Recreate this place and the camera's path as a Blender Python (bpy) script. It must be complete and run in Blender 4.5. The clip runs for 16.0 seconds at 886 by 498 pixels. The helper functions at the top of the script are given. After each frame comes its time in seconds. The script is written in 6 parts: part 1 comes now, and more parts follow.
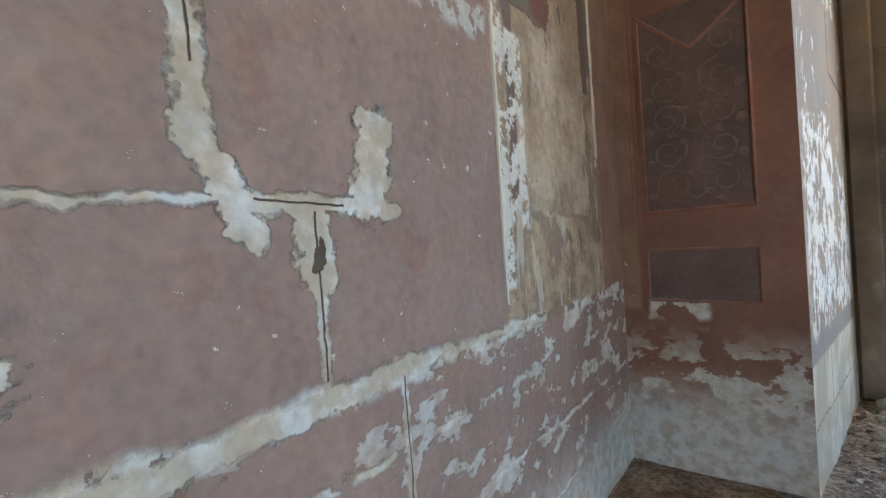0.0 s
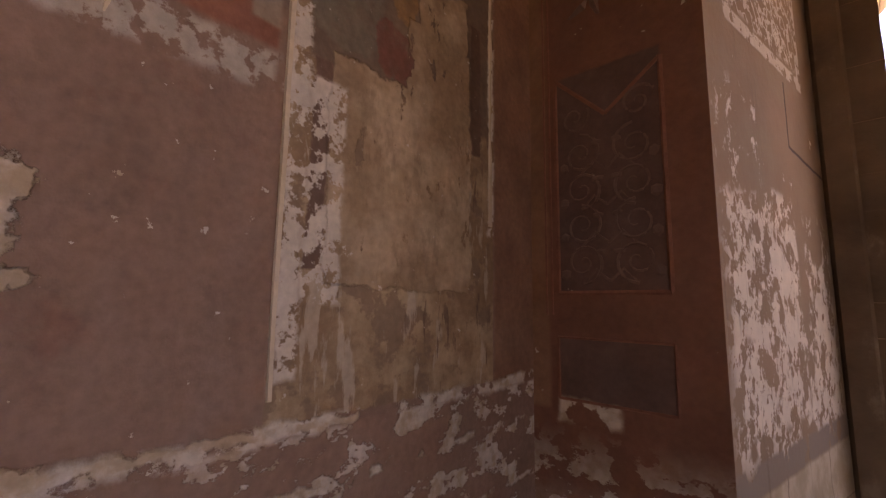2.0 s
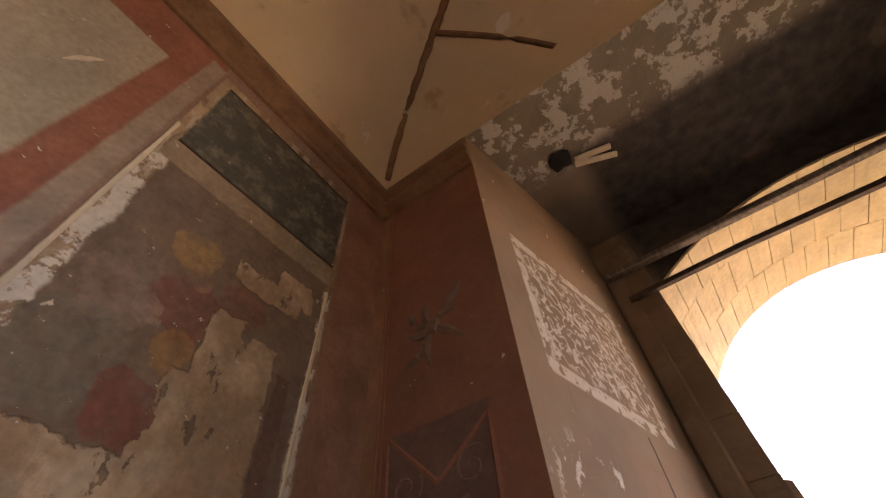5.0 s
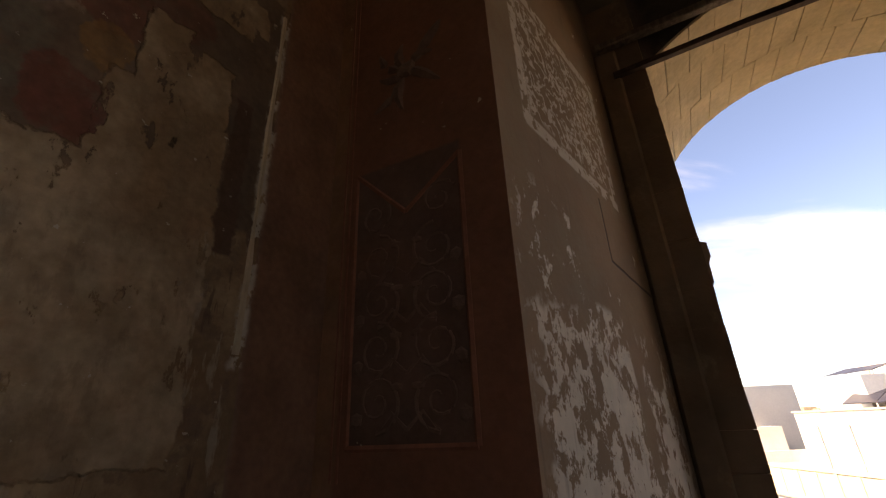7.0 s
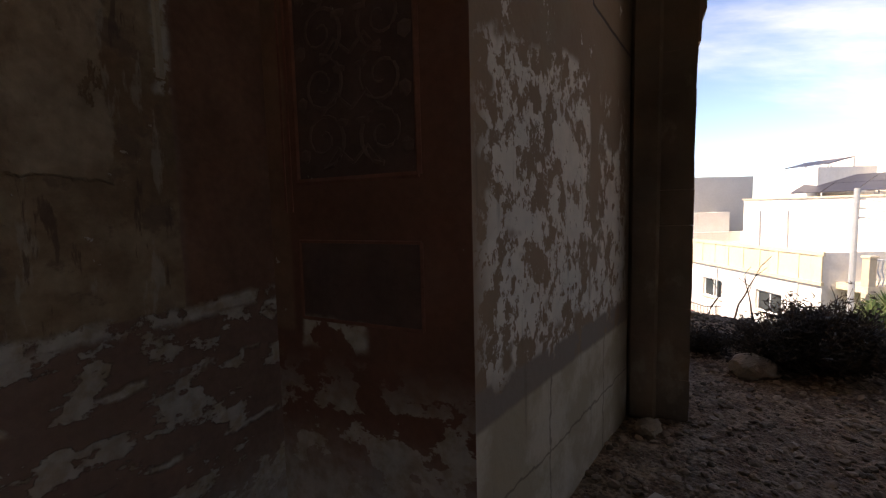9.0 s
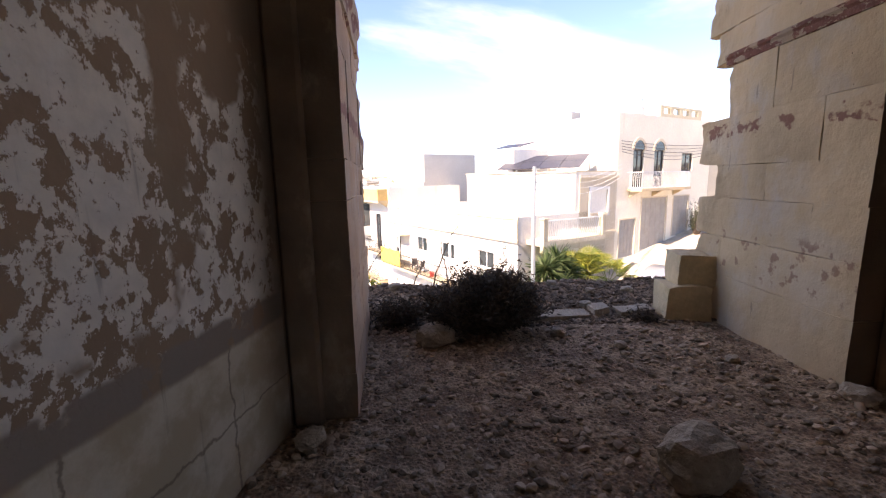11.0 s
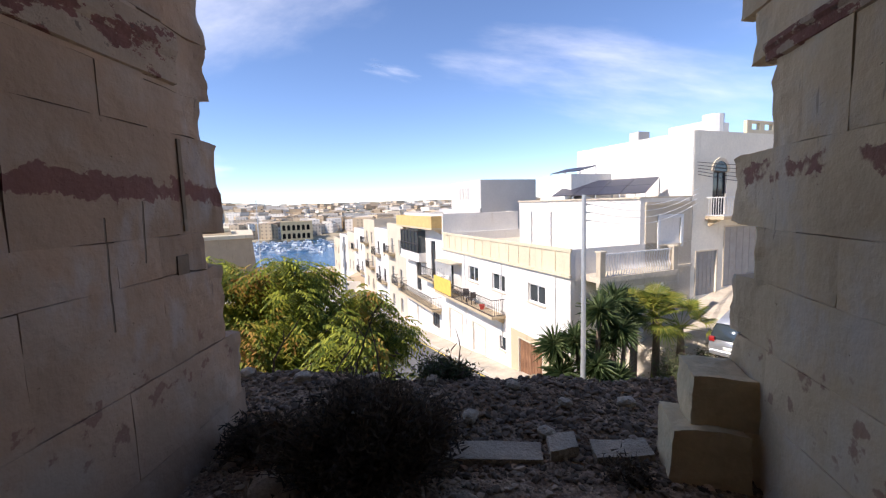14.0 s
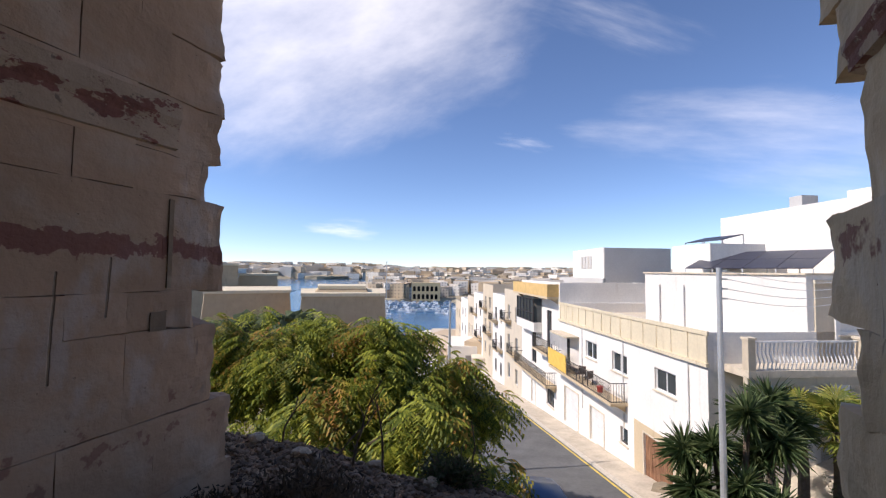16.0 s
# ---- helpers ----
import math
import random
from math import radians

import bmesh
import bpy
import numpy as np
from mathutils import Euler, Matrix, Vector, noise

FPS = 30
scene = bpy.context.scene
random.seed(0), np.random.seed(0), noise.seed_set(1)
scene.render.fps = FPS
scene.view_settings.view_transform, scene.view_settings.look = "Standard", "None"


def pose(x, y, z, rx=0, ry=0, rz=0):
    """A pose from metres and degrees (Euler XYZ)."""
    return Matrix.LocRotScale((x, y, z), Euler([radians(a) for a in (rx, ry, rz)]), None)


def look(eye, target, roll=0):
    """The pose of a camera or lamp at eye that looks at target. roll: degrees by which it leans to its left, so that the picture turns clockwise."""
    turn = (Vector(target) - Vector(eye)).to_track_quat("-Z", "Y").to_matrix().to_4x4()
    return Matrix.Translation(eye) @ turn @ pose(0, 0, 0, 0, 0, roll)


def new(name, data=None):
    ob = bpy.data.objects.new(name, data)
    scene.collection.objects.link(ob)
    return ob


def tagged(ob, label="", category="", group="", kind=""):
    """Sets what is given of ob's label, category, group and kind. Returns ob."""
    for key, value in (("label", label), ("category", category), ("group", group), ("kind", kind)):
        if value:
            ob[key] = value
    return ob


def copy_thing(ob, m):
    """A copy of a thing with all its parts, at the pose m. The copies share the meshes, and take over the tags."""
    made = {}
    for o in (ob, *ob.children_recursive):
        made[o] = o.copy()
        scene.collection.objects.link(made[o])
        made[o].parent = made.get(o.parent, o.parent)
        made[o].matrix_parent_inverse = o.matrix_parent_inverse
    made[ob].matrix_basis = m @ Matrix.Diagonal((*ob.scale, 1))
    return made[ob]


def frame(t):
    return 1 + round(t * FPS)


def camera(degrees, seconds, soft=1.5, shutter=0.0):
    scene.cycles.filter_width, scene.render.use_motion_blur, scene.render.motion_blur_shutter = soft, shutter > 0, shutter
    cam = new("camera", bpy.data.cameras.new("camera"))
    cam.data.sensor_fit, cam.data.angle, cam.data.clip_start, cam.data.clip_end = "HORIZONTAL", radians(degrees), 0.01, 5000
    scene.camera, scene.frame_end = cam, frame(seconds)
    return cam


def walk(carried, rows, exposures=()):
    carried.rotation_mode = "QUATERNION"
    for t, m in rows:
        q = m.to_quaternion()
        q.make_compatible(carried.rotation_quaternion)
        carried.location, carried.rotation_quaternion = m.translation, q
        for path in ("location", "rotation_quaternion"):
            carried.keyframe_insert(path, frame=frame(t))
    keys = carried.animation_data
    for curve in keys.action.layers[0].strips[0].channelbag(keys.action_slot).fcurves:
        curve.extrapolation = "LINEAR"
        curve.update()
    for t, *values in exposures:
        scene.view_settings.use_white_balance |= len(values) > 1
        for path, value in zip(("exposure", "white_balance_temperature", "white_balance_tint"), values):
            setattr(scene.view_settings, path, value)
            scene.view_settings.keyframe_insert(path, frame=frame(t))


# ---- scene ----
cam = camera(92.8, 16.0, soft=1.25)
PATH = [
    (0, (-0.022, -0.032, 1.486), (-1.258, 1.54, 1.476), -3.6),
    (0.5, (0.051, 0.19, 1.483), (-1.02, 1.879, 1.477), -2.2),
    (1, (0.247, 0.359, 1.482), (-0.783, 2.074, 1.496), -1.0),
    (1.5, (0.349, 0.515, 1.476), (-0.733, 2.196, 1.515), -0.2),
    (2, (0.45, 0.748, 1.551), (-0.89, 2.21, 1.809), 0.8),
    (2.5, (0.643, 0.901, 1.683), (-0.608, 2.245, 2.475), 0.4),
    (3, (0.794, 1.103, 1.755), (-0.398, 2.209, 2.92), 1.1),
    (3.5, (0.801, 1.189, 1.816), (-0.19, 2.119, 3.284), -0.4),
    (3.7, (0.781, 1.234, 1.825), (-0.122, 2.114, 3.377), -1.4),
    (5.8, (0.642, 1.421, 1.799), (0.042, 2.625, 3.28), -4.1),
    (6, (0.635, 1.425, 1.799), (0.007, 2.689, 3.216), -4.1),
    (6.5, (0.6, 1.469, 1.754), (-0.18, 2.952, 2.846), -3.2),
    (7, (0.556, 1.522, 1.67), (-0.312, 3.141, 2.461), -2.6),
    (7.5, (0.534, 1.56, 1.622), (-0.344, 3.27, 2.171), -1.5),
    (8, (0.559, 1.625, 1.521), (-0.348, 3.404, 1.628), -1.5),
    (8.2, (0.58, 1.626, 1.505), (-0.38, 3.381, 1.481), -0.8),
    (10.3, (0.954, 1.773, 1.429), (0.537, 3.712, 1.175), -1.2),
    (10.5, (1.045, 1.897, 1.414), (0.811, 3.864, 1.139), -2.2),
    (11, (1.234, 2.387, 1.465), (1.373, 4.355, 1.143), -1.2),
    (11.5, (1.396, 2.677, 1.565), (1.79, 4.609, 1.231), -2.1),
    (12, (1.672, 3.041, 1.613), (2.259, 4.923, 1.278), -2.2),
    (12.5, (1.865, 3.341, 1.665), (2.488, 5.217, 1.364), -1.8),
    (13, (2.109, 3.582, 1.713), (2.728, 5.462, 1.428), -1.6),
    (13.5, (2.454, 3.693, 1.723), (2.774, 5.652, 1.475), -0.9),
    (14, (2.689, 3.811, 1.741), (2.49, 5.79, 1.532), -1.7),
    (14.5, (2.903, 3.981, 1.771), (2.388, 5.907, 1.605), -0.0),
    (15, (3.212, 4.122, 1.752), (2.56, 6.009, 1.629), 0.2),
    (15.5, (3.418, 4.291, 1.741), (2.66, 6.138, 1.633), 0.4),
    (16, (3.49, 4.491, 1.746), (2.721, 6.334, 1.852), 0.6),
]
EXPOSURES = [(0.0, 4.9, 6450, 3), (0.5, 4.5, 7000, 13), (1.0, 4.05, 10500, 44), (1.5, 3.6, 11800, 51), (2.0, 3.55, 11000, 49), (2.5, 3.75, 9300, 40),
             (3.0, 4.05, 7100, 20), (3.5, 4.2, 6200, 9), (6.0, 3.35, 11000, 45), (6.5, 2.7, 10700, 35), (7.0, 2.05, 10000, 26), (8.0, 1.3, 8500, 19),
             (10.5, 2.1, 8000, 28), (11.5, 2.05, 7300, 25), (12.5, 1.5, 6700, 20), (14.0, 1.0, 6500, 19), (16.0, 0.65, 6450, 19)]
walk(cam, [(t, look(eye, target, roll)) for t, eye, target, roll in PATH], EXPOSURES)

# ---- world and sun ----
SUN_AZ, SUN_EL = 238.0, 44.0   # compass bearing from +y towards +x, and height, in degrees
world = bpy.data.worlds.new("sky_world")
scene.world = world
world.use_nodes = True
wn = world.node_tree
sky = wn.nodes.new("ShaderNodeTexSky")
sky.sky_type = "NISHITA"
sky.sun_disc = False
sky.sun_elevation, sky.sun_rotation = radians(SUN_EL), radians(SUN_AZ)
sky.air_density, sky.dust_density, sky.ozone_density = 0.75, 0.0, 4.6
wn.links.new(sky.outputs[0], wn.nodes["Background"].inputs[0])
wn.nodes["Background"].inputs[1].default_value = 0.108
sun = new("sun", bpy.data.lights.new("sun", "SUN"))
sun.data.energy, sun.data.angle, sun.data.color = 3.3, radians(0.5), (1.0, 0.95, 0.87)
sd = Vector((math.sin(radians(SUN_AZ)) * math.cos(radians(SUN_EL)), math.cos(radians(SUN_AZ)) * math.cos(radians(SUN_EL)), math.sin(radians(SUN_EL))))
sun.matrix_basis = look(sd * 60, (0, 0, 0))


# ---- material kit ----
class Mat:
    """A node material built step by step."""

    def __init__(self, name, rough=0.85, metal=0.0):
        self.m = bpy.data.materials.new(name)
        self.m.use_nodes = True
        self.t = self.m.node_tree
        self.b = self.t.nodes["Principled BSDF"]
        self.b.inputs["Roughness"].default_value = rough
        self.b.inputs["Metallic"].default_value = metal
        self.b.inputs["Specular IOR Level"].default_value = 0.25
        self.p = self.t.nodes.new("ShaderNodeNewGeometry").outputs["Position"]

    def put(self, sock, v):
        if isinstance(v, bpy.types.NodeSocket):
            self.t.links.new(v, sock)
        else:
            sock.default_value = v

    def math(self, op, a, b=0.0, c=None, clamp=False):
        n = self.t.nodes.new("ShaderNodeMath")
        n.operation, n.use_clamp = op, clamp
        self.put(n.inputs[0], a), self.put(n.inputs[1], b)
        if c is not None:
            self.put(n.inputs[2], c)
        return n.outputs[0]

    def scaled(self, vec, s):
        n = self.t.nodes.new("ShaderNodeMapping")
        self.put(n.inputs[0], vec)
        n.inputs["Scale"].default_value = s
        return n.outputs[0]

    def noise(self, scale, detail=4.0, rough=0.55, vec=None, shift=0.0):
        n = self.t.nodes.new("ShaderNodeTexNoise")
        n.noise_dimensions = "4D" if shift else "3D"
        if shift:
            n.inputs["W"].default_value = shift
        self.put(n.inputs["Vector"], vec or self.p)
        n.inputs["Scale"].default_value, n.inputs["Detail"].default_value, n.inputs["Roughness"].default_value = scale, detail, rough
        return n.outputs["Fac"]

    def cells(self, scale, vec=None, feature="F1"):
        n = self.t.nodes.new("ShaderNodeTexVoronoi")
        n.feature = feature
        self.put(n.inputs["Vector"], vec or self.p)
        n.inputs["Scale"].default_value = scale
        return n.outputs["Distance"]

    def step(self, v, lo, hi):
        n = self.t.nodes.new("ShaderNodeMapRange")
        n.interpolation_type = "SMOOTHSTEP"
        self.put(n.inputs[0], v)
        n.inputs[1].default_value, n.inputs[2].default_value = lo, hi
        return n.outputs[0]

    def axes(self, wobble=0.0, scale=3.0):
        """x, y, z of the place, with wavering by noise."""
        vec = self.p
        if wobble:
            n = self.t.nodes.new("ShaderNodeTexNoise")
            self.put(n.inputs["Vector"], self.p)
            n.inputs["Scale"].default_value, n.inputs["Detail"].default_value, n.inputs["Roughness"].default_value = scale, 7.0, 0.62
            s = self.t.nodes.new("ShaderNodeVectorMath")
            s.operation = "MULTIPLY_ADD"
            self.put(s.inputs[0], n.outputs["Color"])
            s.inputs[1].default_value = (wobble * 2,) * 3
            a = self.t.nodes.new("ShaderNodeVectorMath")
            self.put(a.inputs[0], self.p)
            a.inputs[1].default_value = (-wobble,) * 3
            self.put(s.inputs[2], a.outputs[0])
            vec = s.outputs[0]
        n = self.t.nodes.new("ShaderNodeSeparateXYZ")
        self.put(n.inputs[0], vec)
        return n.outputs

    def span(self, v, lo, hi, soft=0.01):
        """1 between lo and hi."""
        return self.math("MULTIPLY", self.step(v, lo - soft, lo + soft), self.math("SUBTRACT", 1.0, self.step(v, hi - soft, hi + soft)))

    def rect(self, a, b, a0, a1, b0, b1, soft=0.01):
        return self.math("MULTIPLY", self.span(a, a0, a1, soft), self.span(b, b0, b1, soft))

    def seg(self, a, b, p, q, w, soft=0.006, fray=0.0):
        """1 along a stroke from p to q of half-width w; fray is a noise that thickens and thins it."""
        dy, dz = q[0] - p[0], q[1] - p[1]
        ll = dy * dy + dz * dz
        ry, rz = self.math("SUBTRACT", a, p[0]), self.math("SUBTRACT", b, p[1])
        t = self.math("ADD", self.math("MULTIPLY", ry, dy / ll), self.math("MULTIPLY", rz, dz / ll), clamp=True)
        ey, ez = self.math("SUBTRACT", ry, self.math("MULTIPLY", t, dy)), self.math("SUBTRACT", rz, self.math("MULTIPLY", t, dz))
        d = self.math("SQRT", self.math("ADD", self.math("MULTIPLY", ey, ey), self.math("MULTIPLY", ez, ez)))
        if fray:
            d = self.math("ADD", d, self.math("MULTIPLY", self.math("SUBTRACT", fray, 0.5), w * 3.2))
        return self.math("SUBTRACT", 1.0, self.step(d, w - soft, w + soft))

    def blob(self, a, b, ca, cb, ra, rb):
        """1 inside an ellipse."""
        rr = self.math("ADD", self.math("POWER", self.math("DIVIDE", self.math("SUBTRACT", a, ca), ra), 2.0), self.math("POWER", self.math("DIVIDE", self.math("SUBTRACT", b, cb), rb), 2.0))
        return self.math("SUBTRACT", 1.0, self.step(rr, 0.7, 1.05))

    def mul(self, a, b):
        return self.math("MULTIPLY", a, b)

    def either(self, a, b):
        return self.math("MAXIMUM", a, b)

    def mix(self, fac, a, b):
        n = self.t.nodes.new("ShaderNodeMix")
        n.data_type = "RGBA"
        self.put(n.inputs[0], fac)
        for s, v in ((n.inputs[6], a), (n.inputs[7], b)):
            self.put(s, (*v, 1.0) if isinstance(v, tuple) else v)
        return n.outputs[2]

    def tint(self, col, fac, lo=0.8, hi=1.2):
        """col times a factor running from lo to hi."""
        n = self.t.nodes.new("ShaderNodeMapRange")
        self.put(n.inputs[0], fac)
        n.inputs[1].default_value, n.inputs[2].default_value, n.inputs[3].default_value, n.inputs[4].default_value = 0.25, 0.75, lo, hi
        v = self.t.nodes.new("ShaderNodeVectorMath")
        v.operation = "SCALE"
        self.put(v.inputs[0], col if not isinstance(col, tuple) else (*col,))
        self.put(v.inputs["Scale"], n.outputs[0])
        return v.outputs[0]

    def random(self):
        return self.t.nodes.new("ShaderNodeObjectInfo").outputs["Random"]

    def island(self):
        return self.t.nodes.new("ShaderNodeNewGeometry").outputs["Random Per Island"]

    def done(self, col, height=None, strength=0.4, dist=0.01, rough=None):
        self.put(self.b.inputs["Base Color"], (*col, 1.0) if isinstance(col, tuple) else col)
        if height is not None:
            n = self.t.nodes.new("ShaderNodeBump")
            n.inputs["Strength"].default_value, n.inputs["Distance"].default_value = strength, dist
            self.put(n.inputs["Height"], height)
            self.put(self.b.inputs["Normal"], n.outputs[0])
        if rough is not None:
            self.put(self.b.inputs["Roughness"], rough)
        return self.m


def plain(name, col, rough=0.7, metal=0.0, scale=6.0, vary=0.18, bump=0.15, dist=0.005):
    """A plain surface with mottling at two scales."""
    k = Mat(name, rough, metal)
    c = k.tint(col, k.noise(scale), 1 - vary, 1 + vary)
    c = k.tint(c, k.noise(scale * 7, 3), 1 - vary * 0.5, 1 + vary * 0.5)
    return k.done(c, k.noise(scale * 8, 5), bump, dist)


def flakes(k, zone, scale, cut, wisp=0.03, shift=1.0, stretch=(1, 1, 1)):
    """Patches with ragged edges where paint has come off, within a zone."""
    vec = k.scaled(k.p, stretch)
    big = k.noise(scale, 8, 0.62, vec, shift)
    return k.mul(k.step(big, cut, cut + wisp), zone)


CREAM, WHITEWASH = (0.48, 0.38, 0.27), (0.60, 0.55, 0.48)


def mat_painted_wall():
    k = Mat("peeling_painted_plaster", 0.8)
    x, y, z = k.axes(0.012, 9.0)
    xs, ys, zs = k.axes(0.045, 6.0)
    col = k.tint((0.275, 0.178, 0.138), k.noise(1.3, 5), 0.86, 1.16)
    col = k.mix(k.mul(k.step(k.noise(5.5, 7, 0.65, shift=2.0), 0.54, 0.7), 0.5), col, (0.25, 0.115, 0.085))
    col = k.mix(k.mul(k.step(k.noise(9.0, 6, 0.6, shift=5.0), 0.58, 0.7), 0.35), col, (0.15, 0.10, 0.085))
    # upper field of grey plaster with a red border
    up = k.step(z, 2.36, 2.39)
    grey = k.tint((0.40, 0.345, 0.265), k.noise(1.8, 6), 0.82, 1.12)
    red = k.tint((0.30, 0.125, 0.085), k.noise(3.5, 6), 0.8, 1.15)
    col = k.mix(k.mul(up, k.span(y, -9, 1.33)), col, red)
    col = k.mix(k.rect(y, z, -9, 1.10, 2.62, 4.44, 0.012), col, grey)
    col = k.mix(k.rect(y, z, 1.24, 1.335, 2.45, 4.8), col, k.tint((0.34, 0.265, 0.205), k.noise(6), 0.8, 1.15))
    col = k.mix(k.mul(k.rect(ys, zs, 0.2, 1.33, 2.22, 2.36, 0.02), k.step(k.noise(14, 6, 0.6), 0.44, 0.5)), col, (0.45, 0.40, 0.34))
    # column of layered plaster beside the corner
    column = k.rect(y, z, 1.36, 2.53, 1.17, 4.75, 0.006)
    ochre = k.mix(k.step(k.noise(3.2, 7, 0.62, shift=3.0), 0.4, 0.62), (0.28, 0.185, 0.115), (0.46, 0.345, 0.225))
    ochre = k.mix(k.mul(k.step(k.noise(6.5, 7, 0.6, shift=9.0), 0.52, 0.58), 0.8), ochre, (0.23, 0.155, 0.11))
    ochre = k.mix(k.mul(k.step(k.noise(5, 6, 0.6, k.scaled(k.p, (2.2, 2.2, 0.5)), 12.0), 0.55, 0.6), 0.7), ochre, (0.50, 0.43, 0.34))
    ochre = k.mix(k.mul(k.step(k.noise(7, 6, 0.6, k.scaled(k.p, (2.5, 2.5, 0.4)), 14.0), 0.6, 0.64), 0.8), ochre, (0.17, 0.11, 0.08))
    col = k.mix(column, col, ochre)
    fres = k.rect(ys, zs, 1.44, 2.50, 2.42, 3.72, 0.015)
    col = k.mix(fres, col, k.tint((0.185, 0.13, 0.095), k.noise(5, 6), 0.75, 1.25))
    # faded remains of the picture: washes of plain colour
    yf, yg, zf = k.axes(0.11, 5.5)
    for cy, cz, ry, rz, tone, much in ((1.62, 3.03, 0.14, 0.22, (0.25, 0.18, 0.15), 0.8), (1.60, 2.68, 0.19, 0.2, (0.17, 0.155, 0.12), 0.85), (1.79, 3.33, 0.12, 0.12, (0.40, 0.245, 0.085), 0.75), (1.87, 3.06, 0.17, 0.15, (0.21, 0.075, 0.055), 0.8),
                                       (2.08, 3.22, 0.12, 0.13, (0.20, 0.08, 0.06), 0.75), (1.86, 3.22, 0.055, 0.075, (0.33, 0.19, 0.125), 0.7), (1.88, 2.87, 0.09, 0.10, (0.34, 0.185, 0.07), 0.8), (1.83, 2.60, 0.11, 0.14, (0.22, 0.06, 0.045), 0.85), (1.72, 2.98, 0.05, 0.09, (0.36, 0.27, 0.22), 0.5)):
        col = k.mix(k.mul(k.mul(k.blob(yg, zf, cy, cz, ry, rz), much * 0.75), k.step(k.noise(8, 7, 0.66, shift=41.0), 0.28, 0.55)), col, k.tint(tone, k.noise(12, 7, 0.65), 0.6, 1.4))
    # plaster fallen away in ragged steps
    _, yl, zl = k.axes(0.06, 7.0)
    jag = k.noise(6.5, 8, 0.7, k.scaled(k.p, (1, 1.7, 0.8)), 4.0)
    loss = k.rect(yl, zl, 1.97, 2.31, 2.72, 3.10, 0.006)
    for y0, y1, z0, z1 in ((1.91, 2.33, 2.44, 2.8), (1.53, 2.34, 1.6, 2.47), (1.97, 2.36, 3.33, 3.47), (2.2, 2.42, 3.42, 3.60), (1.96, 2.12, 3.0, 3.15)):
        loss = k.either(loss, k.rect(yl, zl, y0, y1, z0, z1, 0.006))
    loss = k.mul(loss, k.step(jag, 0.39, 0.41))
    under = k.mix(k.step(k.noise(2.6, 6, 0.6, shift=31.0), 0.42, 0.6), (0.34, 0.235, 0.15), (0.49, 0.375, 0.26))
    under = k.mix(k.mul(k.step(k.noise(5.5, 8, 0.68, k.scaled(k.p, (1, 1.6, 0.6)), 33.0), 0.53, 0.6), 0.4), under, (0.25, 0.175, 0.12))
    col = k.mix(loss, col, k.tint(under, k.noise(12, 6), 0.85, 1.12))
    col = k.mix(k.rect(ys, z, 1.46, 1.53, 1.66, 2.42, 0.006), col, (0.17, 0.105, 0.08))
    col = k.mix(k.rect(yl, z, 2.34, 2.42, 2.30, 3.0, 0.008), col, (0.15, 0.092, 0.066))
    for y0, y1, z0, z1 in ((1.37, 1.45, 1.3, 3.75), (1.45, 1.6, 1.55, 2.35), (2.485, 2.535, 1.9, 3.66)):
        strip = k.rect(ys, zs, y0, y1, z0, z1, 0.012)
        col = k.mix(k.mul(strip, k.step(k.noise(9, 7, 0.68, shift=6.0), 0.47, 0.51)), col, WHITEWASH)
    # dark painted panel above the picture
    col = k.mix(k.rect(y, z, 1.40, 2.50, 3.72, 3.92), col, k.tint((0.31, 0.235, 0.165), k.noise(9), 0.8, 1.2))
    col = k.mix(k.rect(y, z, 1.42, 2.50, 3.90, 4.66), col, k.mix(k.step(k.noise(7, 7, 0.65), 0.45, 0.68), (0.085, 0.085, 0.07), (0.20, 0.18, 0.145)))
    # red-brown margin by the corner
    col = k.mix(k.rect(y, z, 2.54, 3.0, 1.14, 5.2, 0.02), col, k.tint((0.27, 0.145, 0.095), k.noise(4, 6), 0.75, 1.2))
    # dado of painted courses
    dado = k.math("SUBTRACT", 1.0, k.step(z, 1.12, 1.15))
    brown = k.tint((0.29, 0.18, 0.135), k.noise(3), 0.8, 1.15)
    col = k.mix(dado, col, brown)
    bare = flakes(k, k.mul(dado, k.step(y, -3, 3.4)), 5.6, 0.545, 0.02, 1.0, (1, 1, 1.6))
    bare = k.either(bare, k.mul(dado, k.math("SUBTRACT", 1.0, k.step(zs, 0.1, 0.6))))
    joints = k.either(k.span(zs, 0.93, 0.96, 0.008), k.either(k.span(zs, 0.64, 0.665, 0.008), k.span(zs, 0.34, 0.36, 0.008)))
    bare = k.either(bare, k.mul(k.mul(joints, dado), k.step(k.noise(5, 4, 0.5, shift=8.0), 0.45, 0.5)))
    bare = k.either(bare, k.mul(k.span(zs, 1.12, 1.18, 0.015), k.step(k.noise(5.5, 7, 0.65, shift=7.0), 0.47, 0.5)))
    # cracks and losses in the field
    ya, yb, za = k.axes(0.03, 14.0)
    fray = k.noise(21, 8, 0.68, shift=17.0)
    crack = k.seg(yb, za, (0.29, 2.35), (0.295, 1.72), 0.026, fray=fray)
